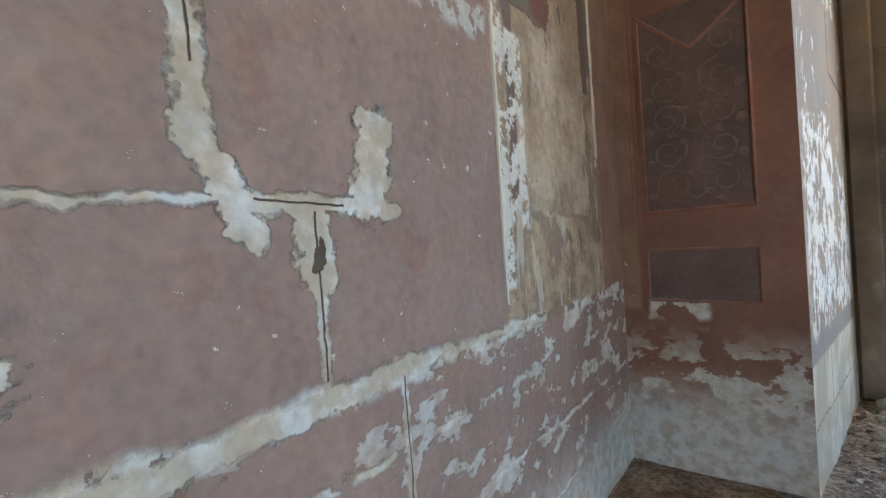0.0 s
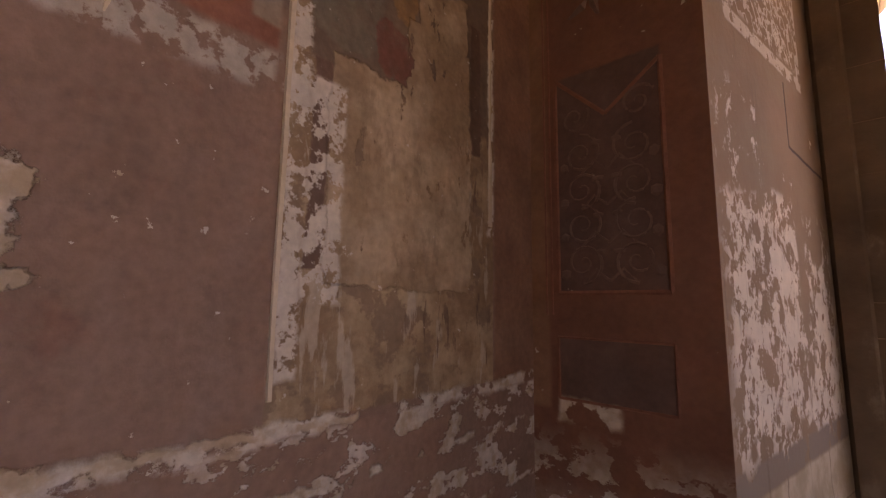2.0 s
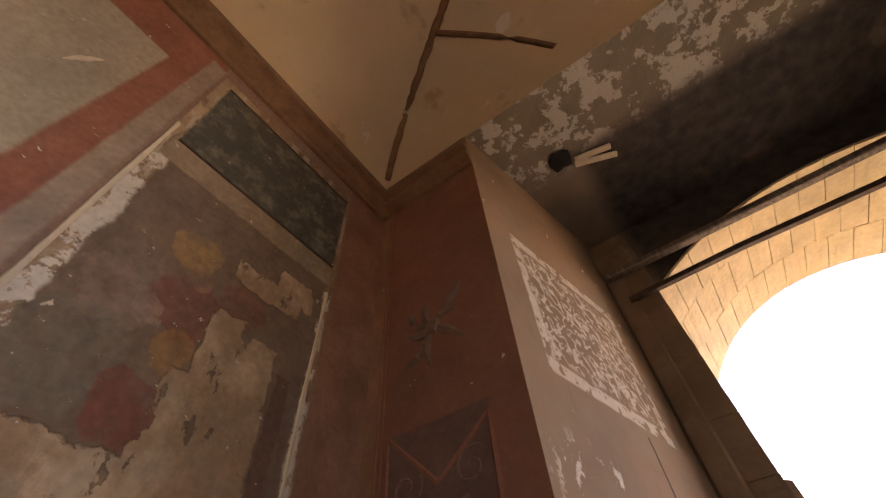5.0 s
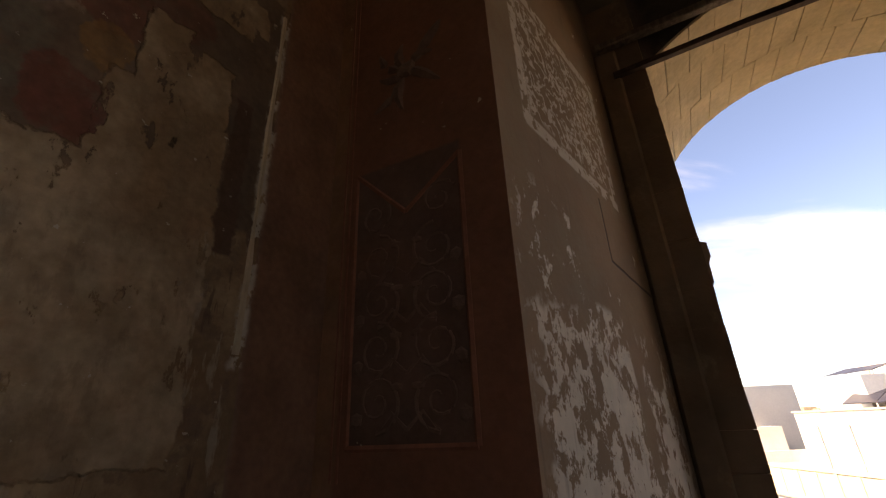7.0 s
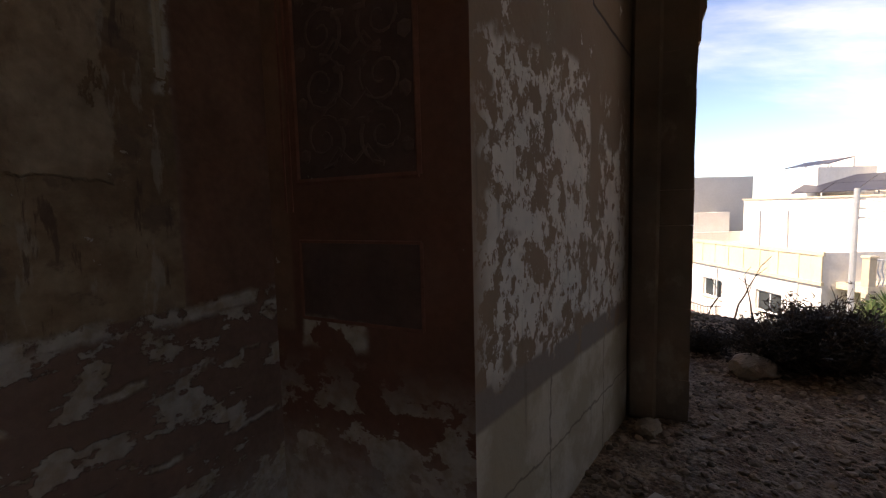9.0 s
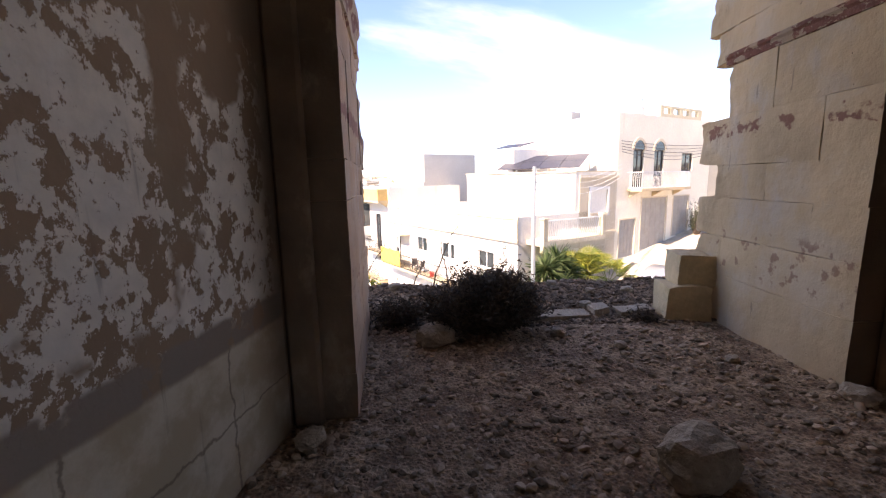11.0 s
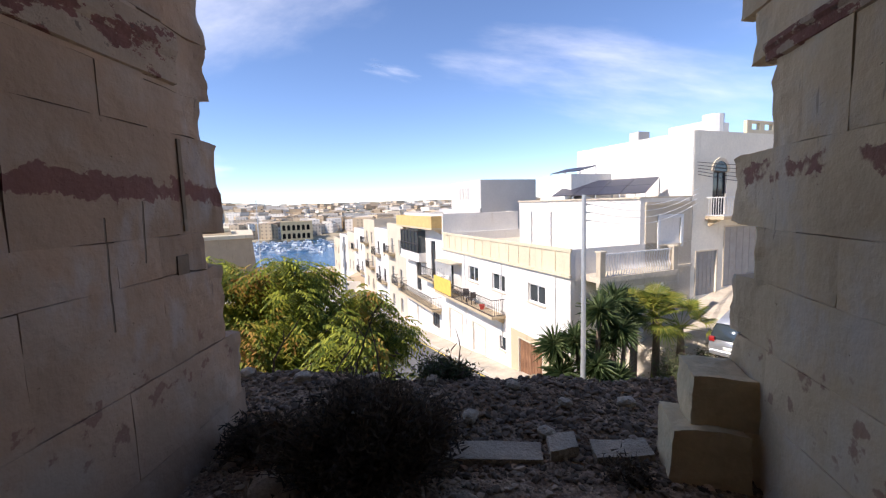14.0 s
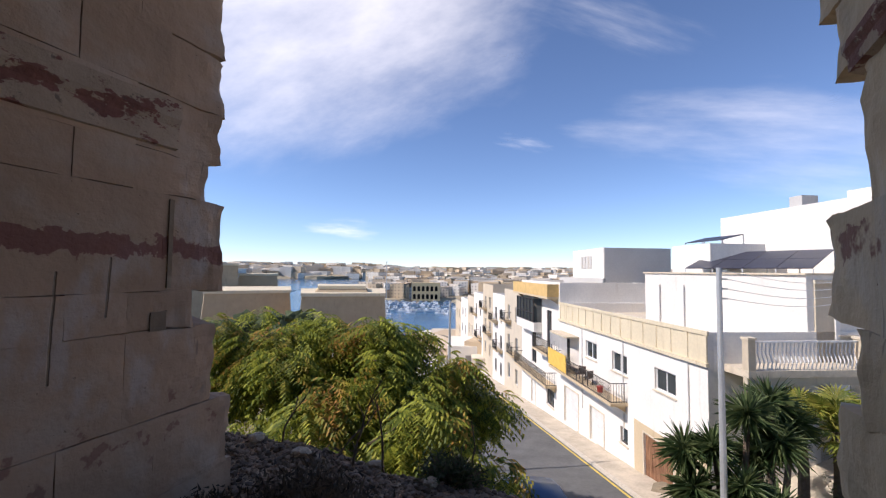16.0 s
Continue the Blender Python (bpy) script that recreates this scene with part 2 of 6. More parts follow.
    for p, q, w in (((0.295, 1.72), (0.36, 1.60), 0.034), ((0.36, 1.60), (0.80, 1.595), 0.022), ((0.53, 1.58), (0.545, 1.44), 0.045), ((0.54, 1.46), (0.55, 1.17), 0.016), ((-0.1, 1.58), (0.34, 1.60), 0.010),
                    ((0.36, 1.58), (0.40, 1.52), 0.035), ((0.70, 1.62), (0.74, 1.80), 0.06), ((0.05, 1.13), (0.86, 1.165), 0.030), ((0.86, 1.165), (1.7, 1.15), 0.012), ((0.79, 1.16), (0.80, 0.75), 0.014), ((-1.5, 1.30), (-0.02, 1.36), 0.07)):
        crack = k.either(crack, k.seg(yb, za, p, q, w, fray=fray))
    _, yp, zp = k.axes(0.012, 9.0)
    pit = k.seg(yp, zp, (0.538, 1.58), (0.548, 1.20), 0.0022, 0.0015)
    for p, q, w in (((0.40, 1.602), (0.62, 1.60), 0.002), ((0.79, 1.14), (0.80, 0.8), 0.002), ((0.29, 2.3), (0.295, 1.85), 0.002)):
        pit = k.either(pit, k.seg(yp, zp, p, q, w, 0.0015))
    pit = k.either(pit, k.blob(yb, za, 0.54, 1.485, 0.014, 0.042))
    spots = k.mul(k.step(k.noise(17.0, 6, 0.62, shift=11.0), 0.655, 0.665), k.span(y, -9, 2.5))
    light = k.either(k.either(bare, crack), spots)
    col = k.mix(light, col, k.mix(k.step(k.noise(16), 0.35, 0.6), CREAM, WHITEWASH))
    chalk = k.mul(k.mul(crack, 0.9), k.step(k.noise(6, 5, shift=23.0), 0.42, 0.54))
    col = k.mix(chalk, col, (0.44, 0.34, 0.24))
    # Crack slits and cavity carry their inner shade as dark colour.
    col = k.mix(pit, col, (0.10, 0.062, 0.04))
    grime = k.noise(34, 5)
    col = k.tint(k.tint(col, grime, 0.84, 1.14), k.noise(7, 6, 0.6, k.scaled(k.p, (1, 1, 0.5)), 21.0), 0.86, 1.12)
    hgt = k.math("SUBTRACT", k.math("MULTIPLY", k.noise(28, 6), 0.35), k.math("MULTIPLY", k.either(light, loss), 0.8))
    hgt = k.math("SUBTRACT", hgt, pit)
    return k.done(col, hgt, 0.8, 0.016, k.math("SUBTRACT", 0.88, k.math("MULTIPLY", dado, 0.15)))


def mat_pilaster():
    k = Mat("red_brown_painted_plaster", 0.75)
    x, y, z = k.axes(0.01, 9.0)
    xs, ys, zs = k.axes(0.05, 6.0)
    col = k.tint((0.245, 0.115, 0.075), k.noise(2.2, 6), 0.78, 1.2)
    col = k.mix(k.rect(x, z, -0.86, -0.72, 1.0, 5.1, 0.015), col, k.tint((0.30, 0.165, 0.10), k.noise(5), 0.75, 1.2))
    panel = k.either(k.rect(x, z, -0.66, -0.09, 1.62, 2.86), k.rect(x, z, -0.66, -0.09, 1.06, 1.38))
    col = k.mix(panel, col, k.tint((0.155, 0.095, 0.075), k.noise(6, 6), 0.75, 1.25))
    low = k.math("SUBTRACT", 1.0, k.step(zs, 0.25, 0.7))
    light = k.mul(k.step(zs, -1, 0.0), k.either(flakes(k, k.math("SUBTRACT", 1.0, k.step(zs, 0.6, 0.95)), 5.2, 0.5, 0.02, 2.0, (1, 1, 1.5)), low))
    light = k.either(light, k.mul(k.rect(xs, zs, -0.68, -0.35, 0.94, 1.06, 0.02), k.step(k.noise(8, 6), 0.42, 0.46)))
    light = k.either(light, k.mul(k.step(k.noise(15.0, 6, 0.6, shift=3.0), 0.69, 0.7), k.step(z, 0.5, 0.6)))
    col = k.mix(light, col, k.mix(k.step(k.noise(14), 0.35, 0.6), (0.46, 0.36, 0.26), (0.60, 0.53, 0.44)))
    col = k.tint(col, k.noise(30, 5), 0.88, 1.1)
    hgt = k.math("SUBTRACT", k.math("MULTIPLY", k.noise(26, 6), 0.4), k.math("MULTIPLY", light, 0.6))
    return k.done(col, hgt, 0.5, 0.012)


def mat_reveal():
    k = Mat("flaking_grey_plaster", 0.85)
    x, y, z = k.axes(0.012, 9.0)
    xs, ys, zs = k.axes(0.06, 5.0)
    col = k.tint((0.30, 0.20, 0.128), k.noise(1.6, 6), 0.78, 1.2)
    col = k.mix(k.mul(k.step(k.noise(2.4, 6, shift=2.0), 0.5, 0.7), 0.6), col, (0.30, 0.235, 0.155))
    zone = k.mul(k.rect(ys, zs, 2.98, 4.70, 0.84, 2.12, 0.08), k.step(k.noise(1.5, 4, 0.6, shift=4.0), 0.43, 0.47))
    zone = k.either(zone, k.rect(ys, zs, 3.5, 4.02, 0.95, 2.2, 0.03))
    zone = k.mul(zone, k.math("SUBTRACT", 1.0, k.rect(ys, zs, 4.02, 4.17, 1.45, 2.6, 0.02)))
    bits = k.noise(9.5, 10, 0.72, k.scaled(k.p, (1, 1, 0.75)), 3.0)
    white = k.mul(zone, k.step(bits, 0.488, 0.50))
    white = k.either(white, flakes(k, k.span(z, 0.9, 4.9, 0.1), 7.5, 0.665, 0.01, 5.0, (1, 1.2, 0.7)))
    white = k.either(white, k.mul(k.rect(ys, zs, 2.98, 3.6, 2.1, 2.65, 0.1), k.step(bits, 0.57, 0.58)))
    # stencilled panel high on the wall
    curl = k.math("ABSOLUTE", k.math("SUBTRACT", k.noise(11, 2.5, 0.5, shift=7.0), 0.5))
    wave = k.mul(k.mul(k.math("SUBTRACT", 1.0, k.step(curl, 0.03, 0.05)), k.step(k.noise(9, 7, 0.65, shift=37.0), 0.40, 0.46)), k.rect(ys, zs, 3.25, 4.35, 3.15, 4.05, 0.03))
    rim = k.mul(k.math("SUBTRACT", k.rect(y, z, 3.17, 4.45, 3.03, 4.17), k.rect(y, z, 3.25, 4.37, 3.12, 4.08)), k.step(k.noise(12, 6), 0.42, 0.47))
    white = k.either(white, k.mul(k.either(wave, rim), 0.7))
    low = k.math("SUBTRACT", 1.0, k.step(z, 0.70, 0.74))
    band = k.span(z, 0.72, 0.86, 0.015)
    col = k.mix(white, col, k.tint((0.74, 0.66, 0.56), k.noise(9, 6), 0.82, 1.08))
    col = k.mix(low, col, k.mix(k.step(k.noise(3.2, 7, 0.62, shift=6.0), 0.42, 0.6), (0.42, 0.33, 0.22), (0.56, 0.47, 0.35)))
    col = k.mix(k.mul(band, k.step(k.noise(6, 5, shift=1.0), 0.38, 0.46)), col, (0.26, 0.205, 0.16))
    # Mask darkens the reveal in patches towards its recess end.
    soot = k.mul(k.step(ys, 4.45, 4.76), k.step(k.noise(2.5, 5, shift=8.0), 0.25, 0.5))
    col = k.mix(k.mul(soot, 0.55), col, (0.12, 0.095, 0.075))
    cut = k.either(k.span(zs, 0.36, 0.372, 0.004), k.mul(low, k.either(k.span(ys, 3.52, 3.532, 0.004), k.span(ys, 4.28, 4.292, 0.004))))
    col = k.mix(k.mul(cut, 0.7), col, (0.16, 0.115, 0.08))
    drip = k.mul(k.step(k.noise(4, 5, 0.6, k.scaled(k.p, (4, 4, 0.4)), 2.0), 0.6, 0.72), 0.4)
    col = k.mix(drip, col, (0.15, 0.115, 0.085))
    crack = k.either(k.rect(y, z, 4.05, 4.07, 2.55, 2.98, 0.004), k.rect(y, k.math("ADD", z, k.math("MULTIPLY", y, 0.1)), 4.05, 4.8, 2.945, 2.965, 0.004))
    col = k.mix(k.mul(crack, 0.9), col, (0.07, 0.05, 0.04))
    hgt = k.math("ADD", k.math("MULTIPLY", k.noise(24, 6), 0.35), k.math("MULTIPLY", white, 0.5))
    hgt = k.math("SUBTRACT", hgt, crack)
    return k.done(col, hgt, 0.55, 0.012)


def mat_jamb(name, red_z, base, wash, fissures=()):
    """Limewashed limestone with bands of red and traces of blue."""
    k = Mat(name, 0.88)
    xs, ys, zs = k.axes(0.05, 6.0)
    col = k.tint(base, k.noise(1.5, 6), 0.8, 1.15)
    col = k.mix(k.mul(k.step(k.noise(2.6, 6, shift=2.0), 0.48, 0.66), 0.55), col, wash)
    col = k.mix(k.mul(k.mul(k.step(k.noise(3.4, 6, 0.6, k.scaled(k.p, (1, 1, 0.45)), 5.0), 0.52, 0.66), k.span(zs, 0.9, 2.45, 0.15)), 0.34), col, (0.46, 0.44, 0.43))
    fray = k.noise(5, 8, 0.68, shift=3.0)
    edge = k.math("ADD", k.math("ABSOLUTE", k.math("SUBTRACT", zs, red_z)), k.math("MULTIPLY", k.math("SUBTRACT", fray, 0.5), 0.42))
    red = k.math("SUBTRACT", 1.0, k.step(edge, 0.045, 0.055))
    if not fissures:
        red = k.mul(red, k.step(k.noise(3.0, 5, 0.6, shift=13.0), 0.47, 0.52))
    stain = k.mul(k.span(zs, 0.55, 0.95, 0.05), k.step(k.noise(9, 6, 0.55, shift=4.0), 0.57, 0.62))
    col = k.mix(k.mul(k.either(red, k.mul(stain, 0.7)), 0.85), col, (0.20, 0.075, 0.06))
    drip = k.step(k.noise(6, 3, 0.5, k.scaled(k.p, (3, 3, 0.35)), 2.0), 0.69, 0.72)
    col = k.mix(k.mul(drip, 0.5), col, (0.16, 0.12, 0.10))
    pits = k.step(k.noise(24, 4, 0.5, shift=6.0), 0.7, 0.74)
    _, yc, zc = k.axes(0.012, 5.0)
    for yy, z0, z1 in fissures:
        line = k.seg(yc, zc, (yy, z0), (yy + 0.01, z1), 0.006, 0.003)
        col = k.mix(k.mul(line, 0.85), col, (0.09, 0.06, 0.045))
        pits = k.either(pits, line)
    col = k.mix(k.mul(pits, 0.6), col, (0.30, 0.22, 0.15))
    col = k.tint(col, k.random(), 0.94, 1.05)
    hgt = k.math("SUBTRACT", k.math("ADD", k.math("MULTIPLY", k.noise(7, 6), 0.8), k.math("MULTIPLY", k.noise(45, 5), 0.12)), pits)
    return k.done(col, hgt, 0.7, 0.03)


def mat_sooty():
    k = Mat("soot_blackened_plaster", 0.9)
    xs, ys, zs = k.axes(0.07, 5.0)
    col = k.tint((0.215, 0.175, 0.13), k.noise(2.5, 6), 0.75, 1.2)
    col = k.mix(k.mul(k.step(k.noise(6.0, 8, 0.66, shift=1.0), 0.5, 0.54), k.math("SUBTRACT", 1.0, k.step(ys, 3.6, 3.9))), col, (0.46, 0.43, 0.37))
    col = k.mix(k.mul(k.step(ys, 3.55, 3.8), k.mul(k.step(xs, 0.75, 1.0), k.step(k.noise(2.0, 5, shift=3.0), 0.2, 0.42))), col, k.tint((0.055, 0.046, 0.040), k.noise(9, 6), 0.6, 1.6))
    return k.done(col, k.noise(20, 6), 0.5, 0.02)


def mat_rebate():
    """Side faces of the old door recess: brown stone with shade in its colour, pale scuffs."""
    k = Mat("shade_brown_stone", 0.9)
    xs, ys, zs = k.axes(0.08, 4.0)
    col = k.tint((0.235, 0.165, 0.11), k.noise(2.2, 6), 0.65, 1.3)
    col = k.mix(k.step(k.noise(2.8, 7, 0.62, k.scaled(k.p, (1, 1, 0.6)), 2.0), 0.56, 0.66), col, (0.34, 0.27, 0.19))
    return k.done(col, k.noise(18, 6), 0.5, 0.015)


def mat_gravel(name="rubble_earth"):
    k = Mat(name, 0.95)
    col = k.mix(k.step(k.noise(5, 8, 0.65), 0.38, 0.62), (0.22, 0.14, 0.09), (0.41, 0.295, 0.195))
    cell = k.cells(38)
    col = k.tint(col, cell, 0.72, 1.3)
    col = k.mix(k.mul(k.step(k.noise(60, 3, shift=3.0), 0.62, 0.7), 0.6), col, (0.52, 0.46, 0.40))
    hgt = k.math("ADD", k.math("MULTIPLY", cell, 0.8), k.noise(70, 5))
    return k.done(col, hgt, 0.8, 0.02)


def mat_stone_piece(name, col):
    k = Mat(name, 0.92)
    c = k.tint(col, k.island(), 0.6, 1.35)
    c = k.tint(c, k.noise(22, 5), 0.8, 1.2)
    return k.done(c, k.noise(40, 6), 0.6, 0.012)


def mat_vault():
    k = Mat("stained_cream_vault_plaster", 0.85)
    col = k.tint((0.60, 0.47, 0.31), k.noise(0.8, 6), 0.85, 1.12)
    col = k.mix(k.mul(k.step(k.noise(2.4, 6, shift=2.0), 0.6, 0.7), 0.6), col, (0.36, 0.22, 0.12))
    col = k.mix(k.step(k.noise(3.3, 7, 0.6, shift=5.0), 0.64, 0.67), col, (0.66, 0.60, 0.52))
    return k.done(col, k.noise(14, 6), 0.4, 0.012)


def mat_wood(name, a, b, scale=3.0, axis=2, rough=0.75):
    k = Mat(name, rough)
    st = [9.0, 9.0, 9.0]
    st[axis] = 0.7
    g = k.noise(scale, 6, 0.6, k.scaled(k.p, tuple(st)))
    col = k.tint(k.mix(k.step(g, 0.35, 0.68), a, b), k.noise(1.7), 0.8, 1.2)
    return k.done(col, g, 0.4, 0.006)


def mat_facade(name, col, grime=(0.42, 0.36, 0.28), amount=0.5):
    k = Mat(name, 0.85)
    c = k.tint(col, k.noise(0.45, 5), 0.9, 1.06)
    streak = k.step(k.noise(1.1, 6, 0.62, k.scaled(k.p, (2.2, 2.2, 0.22)), 3.0), 0.56, 0.75)
    c = k.mix(k.mul(streak, amount), c, grime)
    c = k.tint(c, k.noise(9, 5), 0.93, 1.05)
    return k.done(c, k.noise(14, 5), 0.25, 0.015)


def mat_leaves(name, a, b, c3=None):
    k = Mat(name, 0.55)
    r = k.island()
    col = k.mix(k.step(r, 0.1, 0.9), a, b)
    if c3:
        col = k.mix(k.mul(k.step(k.noise(0.55, 3, shift=2.0), 0.5, 0.64), k.step(r, 0.3, 0.8)), col, c3)
    col = k.tint(col, k.noise(1.2), 0.75, 1.25)
    k.b.inputs["Transmission Weight"].default_value = 0.0
    k.done(col)
    tr = k.t.nodes.new("ShaderNodeBsdfTranslucent")
    k.put(tr.inputs[0], col)
    ms = k.t.nodes.new("ShaderNodeMixShader")
    ms.inputs[0].default_value = 0.34
    k.t.links.new(k.b.outputs[0], ms.inputs[1])
    k.t.links.new(tr.outputs[0], ms.inputs[2])
    k.t.links.new(ms.outputs[0], k.t.nodes["Material Output"].inputs[0])
    return k.m


def mat_glass(name="window_glass"):
    k = Mat(name, 0.06)
    k.b.inputs["Specular IOR Level"].default_value = 0.7
    return k.done(k.tint((0.035, 0.045, 0.05), k.noise(0.7), 0.7, 1.4))


def mat_water():
    k = Mat("harbour_water", 0.12)
    h1 = k.noise(0.25, 6, 0.6, k.scaled(k.p, (1, 0.5, 1)))
    return k.done(k.tint((0.035, 0.11, 0.20), k.noise(0.012, 4), 0.85, 1.2), h1, 0.6, 0.5)


def mat_moulding():
    """Stone moulding from which dark red paint has worn in patches."""
    k = Mat("worn_red_moulding", 0.87)
    col = k.tint((0.40, 0.29, 0.205), k.noise(3, 6), 0.78, 1.15)
    col = k.mix(k.step(k.noise(4.2, 9, 0.7, k.scaled(k.p, (1, 0.8, 1.5)), 2.0), 0.515, 0.53), col, k.tint((0.19, 0.08, 0.06), k.noise(15, 6), 0.75, 1.3))
    col = k.mix(k.mul(k.step(k.noise(11, 7, 0.65, shift=4.0), 0.6, 0.64), 0.7), col, (0.10, 0.07, 0.055))
    return k.done(col, k.noise(12, 7, 0.65), 0.7, 0.02)


M = {
    "palestone": mat_facade("pale_limestone_render", (0.78, 0.72, 0.60), (0.55, 0.46, 0.34), 0.3),
    # Left jamb's tones are darker than the right's, with its shade painted in.
    "painted": mat_painted_wall(), "pilaster": mat_pilaster(), "reveal": mat_reveal(), "jamb_l": mat_jamb("shaded_limewashed_limestone_left", 1.88, (0.42, 0.275, 0.18), (0.44, 0.345, 0.27), ((5.72, 1.15, 1.72), (5.98, 1.47, 1.80))),
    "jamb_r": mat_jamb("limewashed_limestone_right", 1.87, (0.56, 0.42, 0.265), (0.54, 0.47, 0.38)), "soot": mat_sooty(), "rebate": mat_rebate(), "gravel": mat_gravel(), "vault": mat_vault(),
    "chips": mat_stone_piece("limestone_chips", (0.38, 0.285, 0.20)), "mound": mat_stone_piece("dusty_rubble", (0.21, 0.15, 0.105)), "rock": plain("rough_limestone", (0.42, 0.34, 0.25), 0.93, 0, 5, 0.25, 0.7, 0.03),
    "cutstone": plain("pale_cut_limestone", (0.62, 0.53, 0.40), 0.9, 0, 4, 0.16, 0.5, 0.012), "voussoir": plain("limestone_voussoir", (0.60, 0.47, 0.29), 0.9, 0, 3, 0.2, 0.5, 0.015),
    "cornice": plain("brown_moulding_plaster", (0.22, 0.125, 0.07), 0.75, 0, 5, 0.3, 0.4, 0.01), "redmould": mat_moulding(),
    "post": mat_wood("grey_weathered_timber_post", (0.12, 0.095, 0.075), (0.24, 0.19, 0.145), 3.0, 2),
    "iron": plain("rusty_iron", (0.10, 0.07, 0.055), 0.7, 0.6, 20, 0.4), "relief": plain("dark_relief_plaster", (0.19, 0.12, 0.095), 0.8, 0, 8, 0.25, 0.4, 0.01),
    "rimred": plain("red_painted_fillet", (0.27, 0.12, 0.08), 0.8, 0, 8, 0.25, 0.3), "dark": plain("hollow_shade", (0.02, 0.017, 0.015), 0.95), "pvc": plain("white_plastic_pipe", (0.65, 0.64, 0.62), 0.45),
    "dryplant": mat_leaves("dry_scrub", (0.055, 0.042, 0.032), (0.13, 0.095, 0.065)), "twig": plain("brown_twig", (0.12, 0.085, 0.06), 0.9),
    "white": mat_facade("white_painted_render", (0.80, 0.76, 0.69), (0.52, 0.44, 0.33), 0.35), "cream": mat_facade("cream_render", (0.60, 0.52, 0.40), (0.40, 0.33, 0.25), 0.4),
    "beige": mat_facade("beige_limestone_render", (0.58, 0.49, 0.36), (0.38, 0.30, 0.22), 0.5), "greywall": mat_facade("grey_render", (0.50, 0.485, 0.455), (0.40, 0.38, 0.35), 0.3),
    "parapet": mat_facade("weathered_cream_parapet", (0.66, 0.57, 0.40), (0.40, 0.31, 0.18), 0.75), "stonebase": mat_facade("bare_limestone", (0.58, 0.46, 0.30), (0.36, 0.27, 0.17), 0.6),
    "frame_w": plain("white_window_frame", (0.72, 0.71, 0.68), 0.5, 0, 3, 0.06), "frame_d": plain("dark_brown_frame", (0.06, 0.045, 0.04), 0.5), "glass": mat_glass(),
    "door_w": plain("white_metal_door", (0.68, 0.66, 0.62), 0.55, 0, 3, 0.1), "door_wood": mat_wood("brown_planked_door", (0.16, 0.075, 0.04), (0.32, 0.17, 0.09), 2.0, 2), "door_g": plain("grey_metal_door", (0.34, 0.32, 0.29), 0.6, 0, 2, 0.12),
    "rail": plain("painted_iron_rail", (0.07, 0.065, 0.06), 0.5, 0.4), "rail_w": plain("white_iron_rail", (0.75, 0.74, 0.71), 0.5), "yellow": plain("yellow_balcony_cloth", (0.72, 0.46, 0.10), 0.8, 0, 3, 0.12),
    "orange": plain("ochre_painted_parapet", (0.62, 0.42, 0.17), 0.85, 0, 2, 0.15), "asphalt": plain("worn_asphalt", (0.13, 0.128, 0.122), 0.92, 0, 0.9, 0.2, 0.5, 0.01), "pave": plain("concrete_pavement", (0.50, 0.43, 0.33), 0.9, 0, 1.2, 0.2, 0.4, 0.01),
    "kerb": plain("kerb_stone", (0.55, 0.49, 0.40), 0.9), "line": plain("yellow_road_paint", (0.62, 0.47, 0.10), 0.8), "earth": plain("dry_scrubby_earth", (0.26, 0.21, 0.14), 0.95, 0, 0.6, 0.35, 0.6, 0.05),
    "pole": plain("galvanised_steel", (0.52, 0.53, 0.53), 0.45, 0.5, 2, 0.12), "solar": plain("blue_solar_glass", (0.05, 0.05, 0.065), 0.4, 0, 2, 0.2, 0.0), "water": mat_water(),
    "leaf": mat_leaves("pinnate_leaves", (0.10, 0.135, 0.018), (0.36, 0.37, 0.045), (0.42, 0.20, 0.05)), "bark": plain("grey_brown_bark", (0.15, 0.115, 0.085), 0.95, 0, 9, 0.3, 0.7, 0.02),
    "yucca": mat_leaves("yucca_blades", (0.05, 0.085, 0.03), (0.15, 0.19, 0.075)), "palm": mat_leaves("palm_fronds", (0.12, 0.16, 0.025), (0.30, 0.28, 0.05)), "cactus": mat_leaves("grey_green_stems", (0.10, 0.13, 0.05), (0.17, 0.19, 0.08)),
    "hedge": mat_leaves("scrub_leaves", (0.045, 0.06, 0.025), (0.11, 0.12, 0.055)), "fort": mat_facade("old_fortress_stone", (0.46, 0.35, 0.22), (0.25, 0.19, 0.12), 0.7),
    "arcade": mat_facade("yellow_limestone_arcade", (0.66, 0.49, 0.27), (0.42, 0.30, 0.17), 0.3), "hull": plain("white_boat_hull", (0.80, 0.80, 0.79), 0.35), "cabin": plain("boat_cabin", (0.30, 0.36, 0.42), 0.3),
    "carsilver": plain("silver_car_paint", (0.46, 0.47, 0.48), 0.3, 0.6, 2, 0.03, 0.0), "carblue": plain("blue_car_paint", (0.10, 0.16, 0.26), 0.3, 0.4, 2, 0.03, 0.0), "carglass": mat_glass("car_glass"),
    "tyre": plain("black_tyre", (0.025, 0.025, 0.025), 0.85), "lampred": plain("red_tail_lamp", (0.35, 0.02, 0.02), 0.3), "plate": plain("number_plate", (0.75, 0.74, 0.68), 0.5), "redpot": plain("red_plastic", (0.55, 0.06, 0.04), 0.5),
    
}


